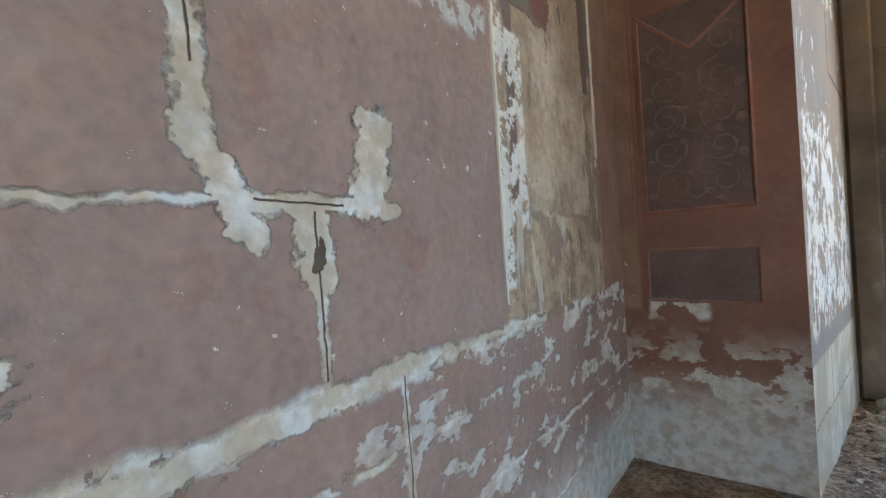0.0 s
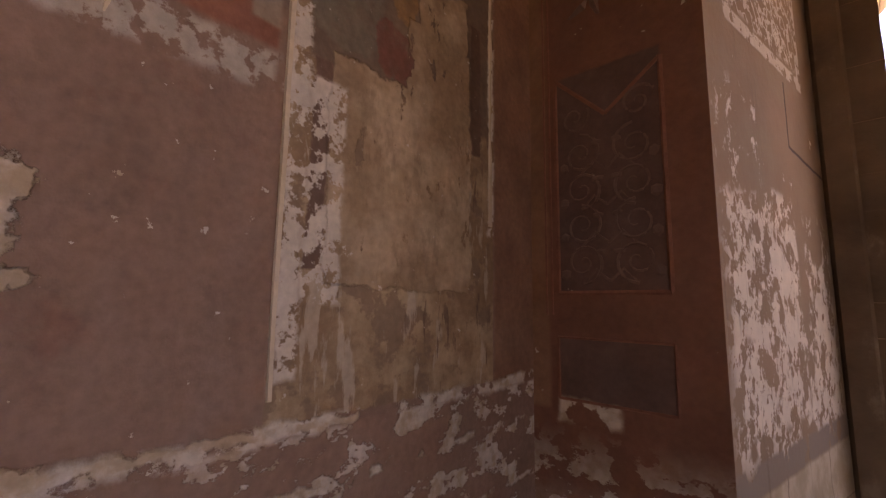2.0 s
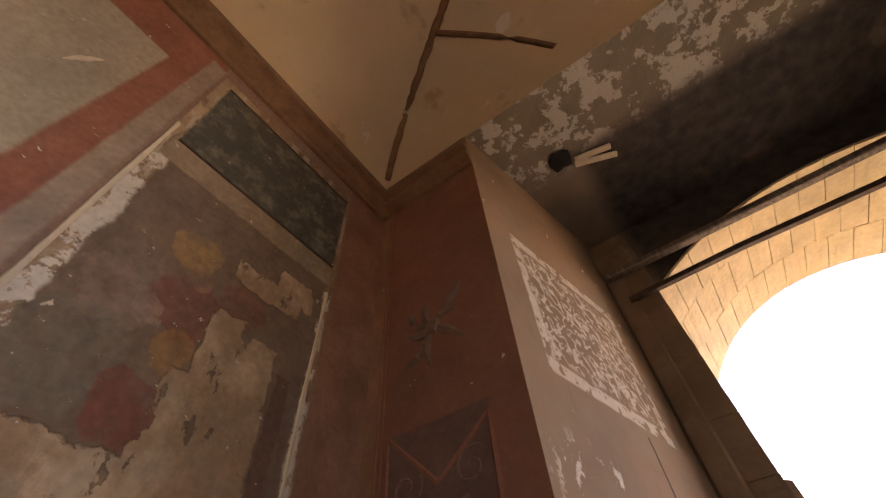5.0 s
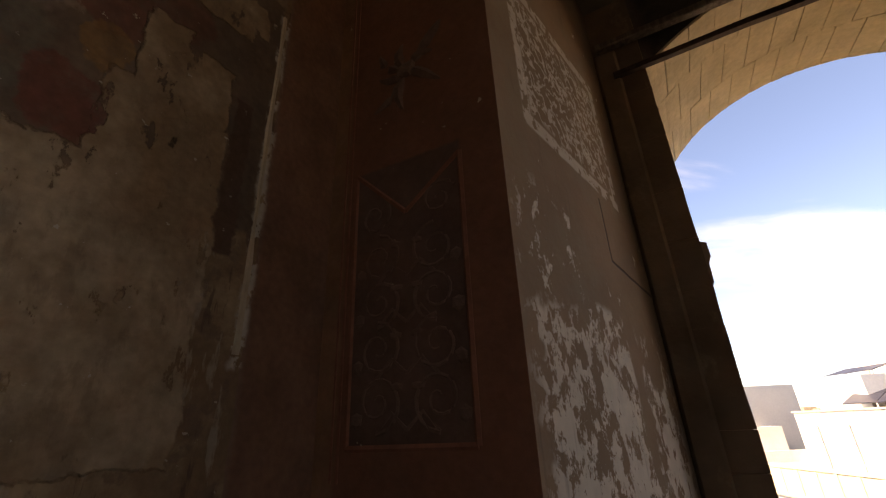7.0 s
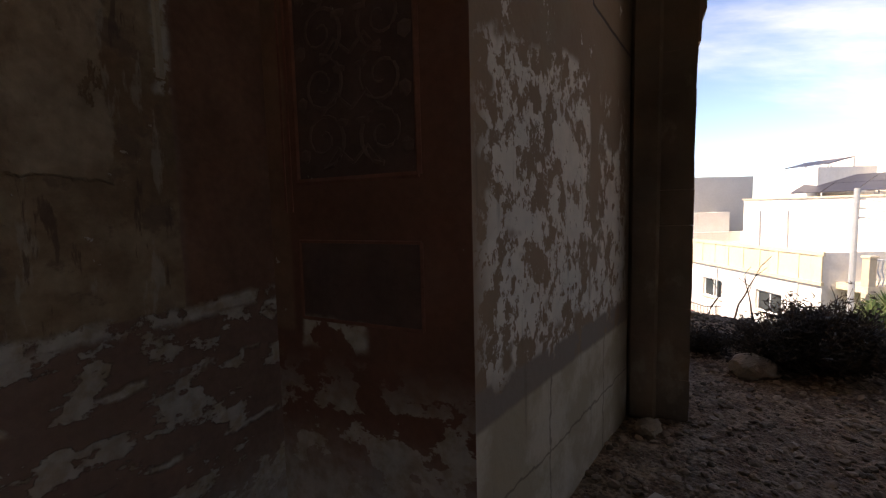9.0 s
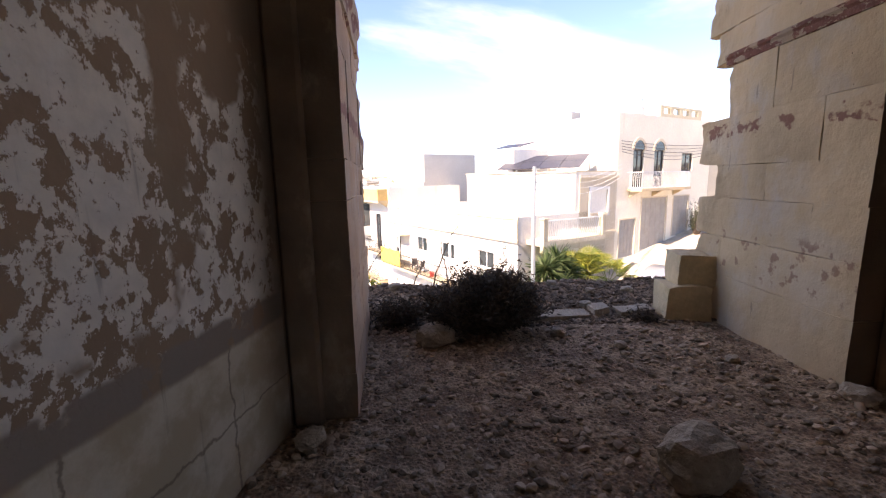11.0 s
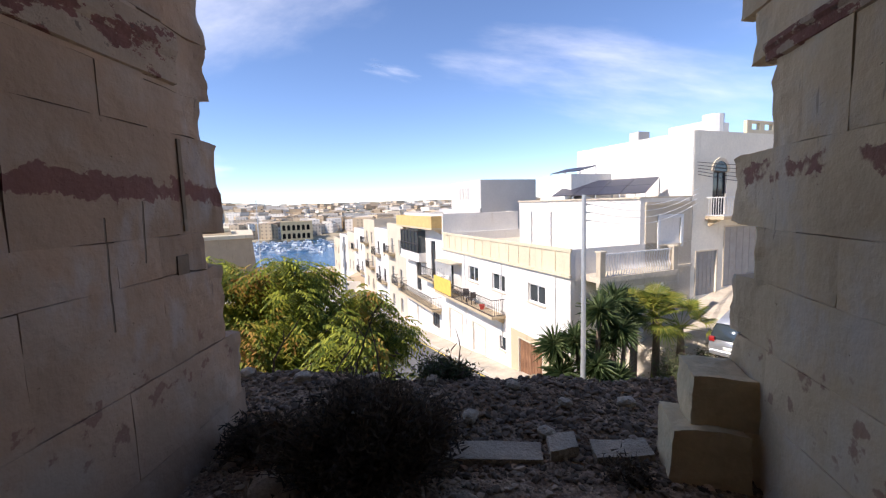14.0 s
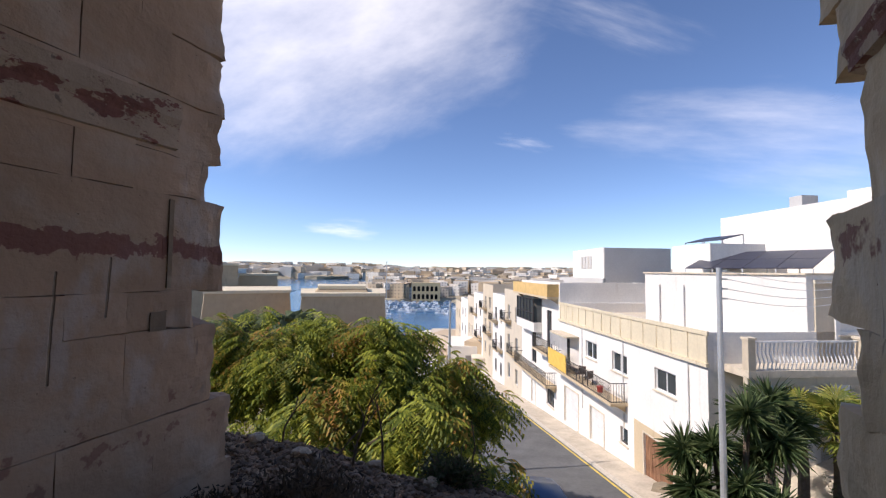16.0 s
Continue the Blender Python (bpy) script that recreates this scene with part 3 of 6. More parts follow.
def mat_far(name="far_town_walls"):
    k = Mat(name, 0.9)
    r = k.island()
    col = k.mix(k.step(r, 0.15, 0.85), (0.52, 0.40, 0.26), (0.74, 0.69, 0.60))
    x, y, z = k.axes()
    wz = k.math("FRACT", k.math("MULTIPLY", z, 0.30))
    wx = k.math("FRACT", k.math("MULTIPLY", k.math("ADD", x, y), 0.24))
    return k.done(k.mix(k.mul(k.mul(k.span(wz, 0.35, 0.75, 0.03), k.span(wx, 0.3, 0.6, 0.03)), 0.75), col, (0.10, 0.09, 0.08)))


M["far"] = mat_far()
M["farwood"] = plain("far_woods", (0.06, 0.075, 0.035), 0.95, 0, 0.05, 0.3)
M["farland"] = plain("far_land", (0.36, 0.30, 0.20), 0.95, 0, 0.01, 0.25)


def mat_cloud(name, seed, dens):
    """A patch of cloud: white where the noise is dense, clear elsewhere."""
    k = Mat(name)
    tc = k.t.nodes.new("ShaderNodeTexCoord").outputs["Object"]
    sx = k.t.nodes.new("ShaderNodeSeparateXYZ")
    k.put(sx.inputs[0], tc)
    r = k.math("ADD", k.math("POWER", sx.outputs[0], 2.0), k.math("POWER", sx.outputs[1], 2.0))
    n = k.noise(1.3, 8, 0.58, k.scaled(tc, (1.0, 1.4, 1.0)), seed)
    a = k.step(k.math("SUBTRACT", k.math("ADD", n, dens), k.math("MULTIPLY", r, 0.55)), 0.28, 1.05)
    em = k.t.nodes.new("ShaderNodeEmission")
    em.inputs[0].default_value, em.inputs[1].default_value = (1.0, 0.99, 0.98, 1), 0.95
    tr = k.t.nodes.new("ShaderNodeBsdfTransparent")
    ms = k.t.nodes.new("ShaderNodeMixShader")
    k.put(ms.inputs[0], k.mul(a, 0.8))
    k.t.links.new(tr.outputs[0], ms.inputs[1])
    k.t.links.new(em.outputs[0], ms.inputs[2])
    k.t.links.new(ms.outputs[0], k.t.nodes["Material Output"].inputs[0])
    return k.m


# ---- mesh kit ----
def finish(name, bm, mat, smooth=False):
    me = bpy.data.meshes.new(name)
    bmesh.ops.recalc_face_normals(bm, faces=bm.faces[:])
    bm.to_mesh(me)
    bm.free()
    me.materials.append(mat)
    if smooth:
        for p in me.polygons:
            p.use_smooth = True
    return new(name, me)


def part(name, bm, mat, parent, label="", smooth=False):
    ob = finish(name, bm, mat, smooth)
    ob.parent = parent
    if label:
        ob["label"] = label
    return ob


def thing(name, m, label, category, group="", kind=""):
    ob = new(name)
    ob.empty_display_size = 0.1
    ob.matrix_basis = m
    return tagged(ob, label, category, group, kind)


def box(bm, x0, x1, y0, y1, z0, z1, bevel=0.0):
    r = bmesh.ops.create_cube(bm, size=1.0)
    bmesh.ops.scale(bm, vec=(x1 - x0, y1 - y0, z1 - z0), verts=r["verts"])
    bmesh.ops.translate(bm, vec=((x0 + x1) / 2, (y0 + y1) / 2, (z0 + z1) / 2), verts=r["verts"])
    if bevel:
        es = list({e for v in r["verts"] for e in v.link_edges})
        bmesh.ops.bevel(bm, geom=es, offset=bevel, segments=1, affect="EDGES")
    return bm


def boxed(*a, bevel=0.0):
    return box(bmesh.new(), *a, bevel=bevel)


def prism(bm, pts, z0, z1):
    """An upright prism over a plan of points."""
    lo = [bm.verts.new((x, y, z0)) for x, y in pts]
    hi = [bm.verts.new((x, y, z1)) for x, y in pts]
    bm.faces.new(lo), bm.faces.new(hi)
    for i in range(len(pts)):
        j = (i + 1) % len(pts)
        bm.faces.new((lo[i], lo[j], hi[j], hi[i]))
    return bm


def tube(bm, pts, radii, sides=6):
    """A tapering tube along points."""
    rings = []
    pts = [Vector(p) for p in pts]
    for i, p in enumerate(pts):
        d = (pts[min(i + 1, len(pts) - 1)] - pts[max(i - 1, 0)]).normalized()
        a = d.orthogonal().normalized()
        b = d.cross(a)
        r = radii[i] if hasattr(radii, "__len__") else radii
        rings.append([bm.verts.new(p + (a * math.cos(2 * math.pi * s / sides) + b * math.sin(2 * math.pi * s / sides)) * r) for s in range(sides)])
    for r0, r1 in zip(rings, rings[1:]):
        for s in range(sides):
            bm.faces.new((r0[s], r0[(s + 1) % sides], r1[(s + 1) % sides], r1[s]))
    bm.faces.new(rings[0]), bm.faces.new(rings[-1])
    return bm


def lump(bm, cx, cy, cz, sx, sy, sz, seed, cuts=2, rough=0.18, turn=0.0):
    """An angular stone."""
    r = bmesh.ops.create_icosphere(bm, subdivisions=cuts, radius=1.0)
    rot = Matrix.Rotation(turn, 3, "Z")
    for v in r["verts"]:
        d = v.co.normalized()
        q = max(abs(d.x), abs(d.y), abs(d.z))
        k = (0.62 + 0.38 / q * 0.75) * (1 + rough * noise.noise(d * 1.8 + Vector((seed * 3.1, seed * 1.7, 0))) + rough * 0.5 * noise.noise(d * 5 + Vector((seed, 0, 0))))
        v.co = rot @ Vector((d.x * k * sx, d.y * k * sy, d.z * k * sz)) + Vector((cx, cy, cz))
    return bm


def rough_block(bm, corners_lo, corners_hi, z0, z1, seed, amp=0.012, n=4):
    """A cut stone between two plan edges: x from corners_lo to corners_hi (each at y0 and y1), its faces worn."""
    (xa0, ya0), (xa1, ya1) = corners_lo
    (xb0, yb0), (xb1, yb1) = corners_hi
    g = [[[None] * (n + 1) for _ in range(n + 1)] for _ in range(n + 1)]
    for i in range(n + 1):
        for j in range(n + 1):
            for k in range(n + 1):
                if 0 < i < n and 0 < j < n and 0 < k < n:
                    continue
                s, t, w = i / n, j / n, k / n
                x = (xa0 * (1 - t) + xa1 * t) * (1 - s) + (xb0 * (1 - t) + xb1 * t) * s
                y = (ya0 * (1 - t) + ya1 * t) * (1 - s) + (yb0 * (1 - t) + yb1 * t) * s
                z = z0 + (z1 - z0) * w
                p = Vector((x, y, z))
                off = noise.noise_vector(p * 3.1 + Vector((seed, 0, seed))) * amp + noise.noise_vector(p * 11 + Vector((0, seed, 0))) * amp * 0.4
                if n > 10:      # a broken end wears more towards its free side
                    off *= 0.12 + 0.88 * t * t
                ext = (i in (0, n)) + (j in (0, n)) + (k in (0, n))
                if ext >= 2:
                    c = Vector(((xa0 + xb1) / 2, (ya0 + ya1) / 2, (z0 + z1) / 2))
                    off += (c - p).normalized() * (0.002 + 0.004 * abs(noise.noise(p * 6 + Vector((seed, 1, 2)))))
                g[i][j][k] = bm.verts.new(p + off)
    for a in range(n):
        for b in range(n):
            for e in (0, n):
                bm.faces.new((g[e][a][b], g[e][a + 1][b], g[e][a + 1][b + 1], g[e][a][b + 1]))
                bm.faces.new((g[a][e][b], g[a + 1][e][b], g[a + 1][e][b + 1], g[a][e][b + 1]))
                bm.faces.new((g[a][b][e], g[a + 1][b][e], g[a + 1][b + 1][e], g[a][b + 1][e]))
    return bm


def holed(bm, a0, a1, z0, z1, holes, thick):
    """A wall in the x-z plane from y=0 to thick, with rectangular openings through it."""
    xs = sorted({a0, a1, *(v for q in holes for v in q[:2] if a0 < v < a1)})
    zs = sorted({z0, z1, *(v for q in holes for v in q[2:] if z0 < v < z1)})

    def solid(i, j):
        if not (0 <= i < len(xs) - 1 and 0 <= j < len(zs) - 1):
            return False
        cx, cz = (xs[i] + xs[i + 1]) / 2, (zs[j] + zs[j + 1]) / 2
        return not any(q[0] < cx < q[1] and q[2] < cz < q[3] for q in holes)

    vs = {}

    def vert(i, j, k):
        if (i, j, k) not in vs:
            vs[i, j, k] = bm.verts.new((xs[i], (0, thick)[k], zs[j]))
        return vs[i, j, k]

    for i in range(len(xs) - 1):
        for j in range(len(zs) - 1):
            if not solid(i, j):
                continue
            for k in (0, 1):
                bm.faces.new((vert(i, j, k), vert(i + 1, j, k), vert(i + 1, j + 1, k), vert(i, j + 1, k)))
            for di, dj, a, b in ((-1, 0, (i, j), (i, j + 1)), (1, 0, (i + 1, j), (i + 1, j + 1)), (0, -1, (i, j), (i + 1, j)), (0, 1, (i, j + 1), (i + 1, j + 1))):
                if not solid(i + di, j + dj):
                    bm.faces.new((vert(*a, 0), vert(*b, 0), vert(*b, 1), vert(*a, 1)))
    return bm


def lerp(a, b, t):
    return a + (b - a) * t


def rnd(a, b):
    return random.uniform(a, b)


# ---- the ruined room ----
WX, PY, TOP = -0.83, 2.92, 5.42     # painted wall, pilaster face, springing of the vault
EX, BY = 5.80, -3.7                 # far side wall and back wall

def east_wall():
    """The unseen side wall opposite; its tall bay to the sky is added for light."""
    bm = holed(bmesh.new(), BY - 0.5, PY, -0.3, TOP, [(-3.3, -0.7, 0.0, 4.2)], 0.6)
    bmesh.ops.transform(bm, matrix=Matrix(((0, 1, 0, EX), (1, 0, 0, 0), (0, 0, 1, 0), (0, 0, 0, 1))), verts=bm.verts)
    return bm


tagged(finish("wall_west", boxed(WX - 0.6, WX, BY - 0.5, PY, -0.3, TOP), M["painted"]), "mauve-brown painted plaster wall, peeling, with red bands and a dado", "wall", kind="structure")
tagged(finish("wall_east", east_wall(), M["painted"]), "unseen brown painted plaster side wall, tall opening added for light", "wall", kind="structure")
# Unseen back wall, added to close the room against the sun.
tagged(finish("wall_south", boxed(WX, EX, BY - 0.5, BY, -0.3, TOP), M["painted"]), "unseen brown painted plaster back wall closing the room", "wall", kind="structure")
LEFT_PIER = [(WX - 0.6, PY), (0.105, PY), (0.47, 4.78), (0.47, 4.86), (WX - 0.6, 4.86)]
RIGHT_PIER = [(EX + 0.6, PY), (4.865, PY), (4.50, 4.78), (4.50, 4.86), (EX + 0.6, 4.86)]


def pier(name, pts, label, side="reveal"):
    ob = finish(name, prism(bmesh.new(), pts, -0.3, TOP), M["pilaster"])
    ob.data.materials.append(M[side])
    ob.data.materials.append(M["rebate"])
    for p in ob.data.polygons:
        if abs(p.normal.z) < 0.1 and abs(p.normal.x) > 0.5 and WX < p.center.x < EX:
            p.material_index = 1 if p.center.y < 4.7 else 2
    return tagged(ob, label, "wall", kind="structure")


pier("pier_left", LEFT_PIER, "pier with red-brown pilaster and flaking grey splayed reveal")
# Right reveal takes the recess's brown, so its shade is painted in.
pier("pier_right", RIGHT_PIER, "pier with red-brown pilaster and shade-browned splayed reveal", "rebate")
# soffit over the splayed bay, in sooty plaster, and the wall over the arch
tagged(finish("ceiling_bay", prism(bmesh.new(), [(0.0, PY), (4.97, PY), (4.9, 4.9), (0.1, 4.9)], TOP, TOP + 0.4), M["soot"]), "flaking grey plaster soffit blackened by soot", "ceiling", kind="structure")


def arch_z(x, y):
    """Underside of the arch: a flat segment at its inner rim, rounder at its outer rim."""
    t = min(max((y - 4.86) / 1.84, 0), 1)
    dx = x - 2.485
    near = 5.07 - 2.66 + math.sqrt(max(2.66 ** 2 - dx * dx, 0))
    far = 5.22 - 1.88 + math.sqrt(max(1.88 ** 2 - dx * dx, 0.01))
    return lerp(near, far, t)


def jamb_x(side, y):
    t = (y - 4.86) / 1.84
    return lerp(0.86, 0.76, t) if side < 0 else lerp(4.12, 4.30, t)


# wall over the arch, a smoked spandrel pierced by the arched opening
def spandrel():
    bm = bmesh.new()
    n = 28
    for y0, y1 in ((4.862, 5.0),):
        rows = []
        for i in range(n + 1):
            x = lerp(0.86, 4.12, i / n)
            rows.append([bm.verts.new((x, y, z)) for y in (y0, y1) for z in (arch_z(x, 4.86) + 0.03, TOP)])
        for a, b in zip(rows, rows[1:]):
            bm.faces.new((a[0], b[0], b[1], a[1])), bm.faces.new((a[2], b[2], b[3], a[3])), bm.faces.new((a[0], b[0], b[2], a[2])), bm.faces.new((a[1], b[1], b[3], a[3]))
    for x0, x1 in ((0.3, 0.858), (4.122, 4.7)):
        tagged(finish("wall_arch_shoulder", boxed(x0, x1, 4.862, 5.0, 4.35, TOP), M["rebate"]), "mottled brown plaster beside the arch", "wall", kind="structure")
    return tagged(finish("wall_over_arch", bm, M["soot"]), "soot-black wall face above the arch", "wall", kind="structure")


spandrel()

# rounded vault on four sides, with ribs at its corners
def vault_z(x, y):
    ax = min(x - WX, EX - x)
    ay = min(y - BY, PY - y)

    def rise(d, span):
        d = min(max(d / span, 0), 1)
        return 1.75 * math.sqrt(max(1 - (1 - d) ** 2, 0))

    return TOP + min(rise(ax, 3.3), rise(ay, 1.9))


def vault():
    bm = bmesh.new()
    n = 44
    lo, hi = [], []
    for i in range(n + 1):
        a, b = [], []
        for j in range(n + 1):
            fx, fy = (1 - math.cos(math.pi * i / n)) / 2, (1 - math.cos(math.pi * j / n)) / 2
            x, y = lerp(WX, EX, fx), lerp(BY, PY, fy)
            a.append(bm.verts.new((x, y, vault_z(x, y))))
            b.append(bm.verts.new((x, y, 7.6)))
        lo.append(a), hi.append(b)
    for i in range(n):
        for j in range(n):
            bm.faces.new((lo[i][j], lo[i][j + 1], lo[i + 1][j + 1], lo[i + 1][j]))
            bm.faces.new((hi[i][j], hi[i][j + 1], hi[i + 1][j + 1], hi[i + 1][j]))
    return tagged(finish("ceiling_vault", bm, M["vault"], True), "stained cream plaster vault", "ceiling", kind="structure")


vault()
# Unseen roof and upper walls, added to keep sunlight out of the room.
tagged(finish("roof_slab", boxed(WX - 0.6, EX + 0.6, BY - 0.5, 6.7, 7.62, 8.0), M["cutstone"]), "unseen stone roof slab added over the room", "roof", kind="structure")
tagged(finish("wall_upper_north", boxed(WX - 0.6, EX + 0.6, 4.87, 6.5, 5.9, 7.6), M["cutstone"]), "unseen outer wall added above the arch", "wall", kind="structure")
tagged(finish("wall_upper_sides", box(boxed(WX - 0.6, WX - 0.02, BY - 0.5, 4.86, TOP, 7.6), EX + 0.02, EX + 0.6, BY - 0.5, 4.86, TOP, 7.6), M["cutstone"]), "unseen outer walls added beside the vault", "wall", kind="structure")
tagged(finish("wall_upper_south", boxed(WX, EX, BY - 0.5, BY - 0.02, TOP, 7.6), M["cutstone"]), "unseen outer back wall added beside the vault", "wall", kind="structure")
tagged(finish("wall_bay_head", boxed(WX, EX, PY + 0.02, 4.86, TOP + 0.41, 7.6), M["cutstone"]), "unseen masonry added above the bay", "wall", kind="structure")


def cornice(name, run, label):
    """A moulding of three stepped fillets and a round along a wall."""
    bm = bmesh.new()
    (x0, y0), (x1, y1), (nx, ny) = run[:3]
    prof = [(0, 4.88), (0.025, 4.88), (0.03, 4.93), (0.05, 4.95), (0.07, 4.99), (0.075, 5.03), (0.055, 5.05), (0.06, 5.09), (0.10, 5.115), (0.10, 5.15), (0.04, 5.17), (0.02, 5.40), (0, 5.40)]
    m0, m1 = run[3] if len(run) > 3 else (0, 0)
    dx, dy = x1 - x0, y1 - y0
    ln = math.hypot(dx, dy)
    dx, dy = dx / ln, dy / ln
    a = [bm.verts.new((x0 + nx * d + dx * d * m0, y0 + ny * d + dy * d * m0, z)) for d, z in prof]
    b = [bm.verts.new((x1 + nx * d - dx * d * m1, y1 + ny * d - dy * d * m1, z)) for d, z in prof]
    for i in range(len(prof) - 1):
        bm.faces.new((a[i], a[i + 1], b[i + 1], b[i]))
    bm.faces.new(a), bm.faces.new(b)
    return tagged(finish(name, bm, M["cornice"]), label, "cornice", kind="structure")


cornice("trim_cornice_west", ((WX, BY), (WX, PY), (1, 0), (0, 1)), "brown moulded plaster cornice below the vault")
cornice("trim_cornice_pilaster", ((WX, PY), (0.105, PY), (0, -1), (1, 0)), "brown moulded cornice, broken at the corner")
cornice("trim_cornice_east", ((EX, PY), (EX, BY), (-1, 0), (1, 0)), "brown moulded plaster cornice below the vault")
for sx, sy, ex, ey in ((WX, PY, 2.485, 1.02), (EX, PY, 2.485, 1.02), (WX, BY, 2.485, -1.8)):
    rib = [(lerp(sx, ex, t), lerp(sy, ey, t), vault_z(lerp(sx, ex, t), lerp(sy, ey, t)) - 0.02) for t in (0.005, 0.02, 0.05, 0.1, 0.17, 0.25, 0.35, 0.45, 0.6, 0.8, 0.98)]
    tagged(finish("trim_vault_rib", tube(bmesh.new(), rib, 0.045, 6), M["cornice"]), "brown plaster rib along the vault's corner", "rib", kind="structure")
rib2 = [(x, y, vault_z(x, y) - 0.02) for x, y in [(lerp(0.25, 1.15, t), lerp(2.28, 2.86, t)) for t in [i / 8 for i in range(9)]]]
tagged(finish("trim_vault_rib", tube(bmesh.new(), rib2, 0.03, 6), M["cornice"]), "thin curved plaster rib across the vault", "rib", kind="structure")

# hole and timber ends in the soffit, head beam, recess faces and bars of the old door
# Near-black lump paints the darkness inside a broken hole.
bm = bmesh.new()
lump(bm, 0.70, 3.66, TOP - 0.005, 0.12, 0.11, 0.02, 3, 2, 0.5)
tagged(finish("soffit_hole_shade", bm, M["dark"]), "near-black lump painting the darkness of a hole in the soffit", "hole", kind="structure")
for i, (y, ln) in enumerate(((3.76, 0.34), (3.84, 0.4))):
    bm = box(bmesh.new(), -ln / 2, ln / 2, -0.025, 0.025, -0.02, 0.02, 0.006)
    ob = tagged(finish("lath", bm, M["cutstone"]), "pale broken lath end under the soffit", "lath", "laths")
    ob.matrix_basis = pose(0.98, y, TOP - 0.02, 0, 0, 12 + 8 * i)
head = tagged(finish("head_beam", box(bmesh.new(), 0.5, 4.47, 4.73, 4.82, 4.80, 4.87, 0.012), M["post"]), "dark weathered timber beam across the door head", "beam")
bm = tube(bmesh.new(), [(0.60, 4.78, 4.48), (1.6, 4.77, 4.50), (2.6, 4.78, 4.49), (4.36, 4.78, 4.5)], 0.036, 4)
tagged(finish("tie_bar", bm, M["iron"]), "rusty iron bar across the arch", "bar")
# Thin slabs stand for the recess's plane; its shade is in the brown.
for nm, x0, x1 in (("recess_face", 0.475, 0.66), ("recess_face", 4.31, 4.495)):
    ob = tagged(finish(nm, box(bmesh.new(), x0, x1, 4.79, 4.855, 0.0, 4.795, 0.02), M["rebate"]), "shade-browned slab standing for the door recess's face", "post", "door posts")
bm = tube(bmesh.new(), [(4.02, 4.72, 1.95), (4.0, 4.72, 2.6), (4.0, 4.72, 3.6), (4.0, 4.72, 4.77)], 0.014, 6)
tagged(finish("hanging_pipe", bm, M["pvc"]), "thin white pipe hanging from the beam", "pipe")

# ---- jambs of cut stone: ragged at the outer end ----
def jamb(side, courses, mat, label):
    """Courses, each given by its top and the y at which its broken end stands."""
    host = tagged(new("wall_jamb_left" if side < 0 else "wall_jamb_right"), label, "wall", kind="structure")
    host.empty_display_size = 0.1
    z, deep = -0.25, 0.75
    for i, (top, end) in enumerate(courses):
        cuts = [4.86] + [y for y in (5.28 + 0.5 * (i % 2), 6.1 + 0.2 * (i % 3 == 1)) if y < end - 0.25] + [end]
        for j, (a, b) in enumerate(zip(cuts, cuts[1:])):
            last = j == len(cuts) - 2
            fx0, fx1 = jamb_x(side, a), jamb_x(side, b)
            push = rnd(-0.002, 0.002) - (0.008 if last else 0)
            amp, fine = (0.045, 12) if last else (0.006, 6)
            bm = bmesh.new()
            if side < 0:
                rough_block(bm, ((fx0 - deep, a), (fx1 - deep, b)), ((fx0 + push, a), (fx1 + push, b)), z, top, i * 7 + j, amp, fine)
            else:
                rough_block(bm, ((fx0 - push, a), (fx1 - push, b)), ((fx0 + deep, a), (fx1 + deep, b)), z, top, i * 7 + j + 50, amp, fine)
            ob = part("stone_block", bm, mat, host)
            if j == 0:      # the end towards the room is painted with shade, like the recess beside it
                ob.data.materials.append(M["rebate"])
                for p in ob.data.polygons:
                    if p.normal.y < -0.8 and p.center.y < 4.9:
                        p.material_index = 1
        z = top
    return host


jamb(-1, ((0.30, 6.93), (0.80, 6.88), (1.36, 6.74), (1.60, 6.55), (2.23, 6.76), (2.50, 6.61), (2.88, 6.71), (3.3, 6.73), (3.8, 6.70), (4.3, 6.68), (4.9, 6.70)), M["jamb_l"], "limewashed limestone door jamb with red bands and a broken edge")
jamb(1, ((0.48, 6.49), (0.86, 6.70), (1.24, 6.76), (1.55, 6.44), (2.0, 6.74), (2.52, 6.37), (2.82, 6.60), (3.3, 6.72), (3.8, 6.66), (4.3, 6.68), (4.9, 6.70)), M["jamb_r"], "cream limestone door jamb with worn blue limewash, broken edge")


def string_course(side, z0, z1, ya, yb, proud, label):
    """A projecting band of stone with worn paint."""
    bm = bmesh.new()
    n = 24
    rows = []
    for i in range(n + 1):
        y = lerp(ya, yb, i / n)
        w = 0.008 * noise.noise(Vector((y * 5, z0, 0)))
        pts = [(0, z0), (proud * 0.4 + w, z0 + 0.015), (proud * 0.5 + w, lerp(z0, z1, 0.45)), (proud + w, lerp(z0, z1, 0.6)), (proud + w * 1.5, z1 - 0.03), (0.0, z1)]
        x = jamb_x(side, y)
        rows.append([bm.verts.new((x - side * (d - 0.03 * (k in (0, 5))), y, z)) for k, (d, z) in enumerate(pts)])
    for a, b in zip(rows, rows[1:]):
        for k in range(5):
            bm.faces.new((a[k], a[k + 1], b[k + 1], b[k]))
    bm.faces.new(rows[0]), bm.faces.new(rows[-1])
    return tagged(finish("trim_string_course", bm, M["redmould"]), label, "string course", kind="structure")


string_course(-1, 2.52, 2.86, 4.87, 6.36, 0.045, "worn red-painted stone string course, chipped")
string_course(1, 2.46, 2.60, 4.87, 6.42, 0.03, "worn stone string course with flaking red paint")
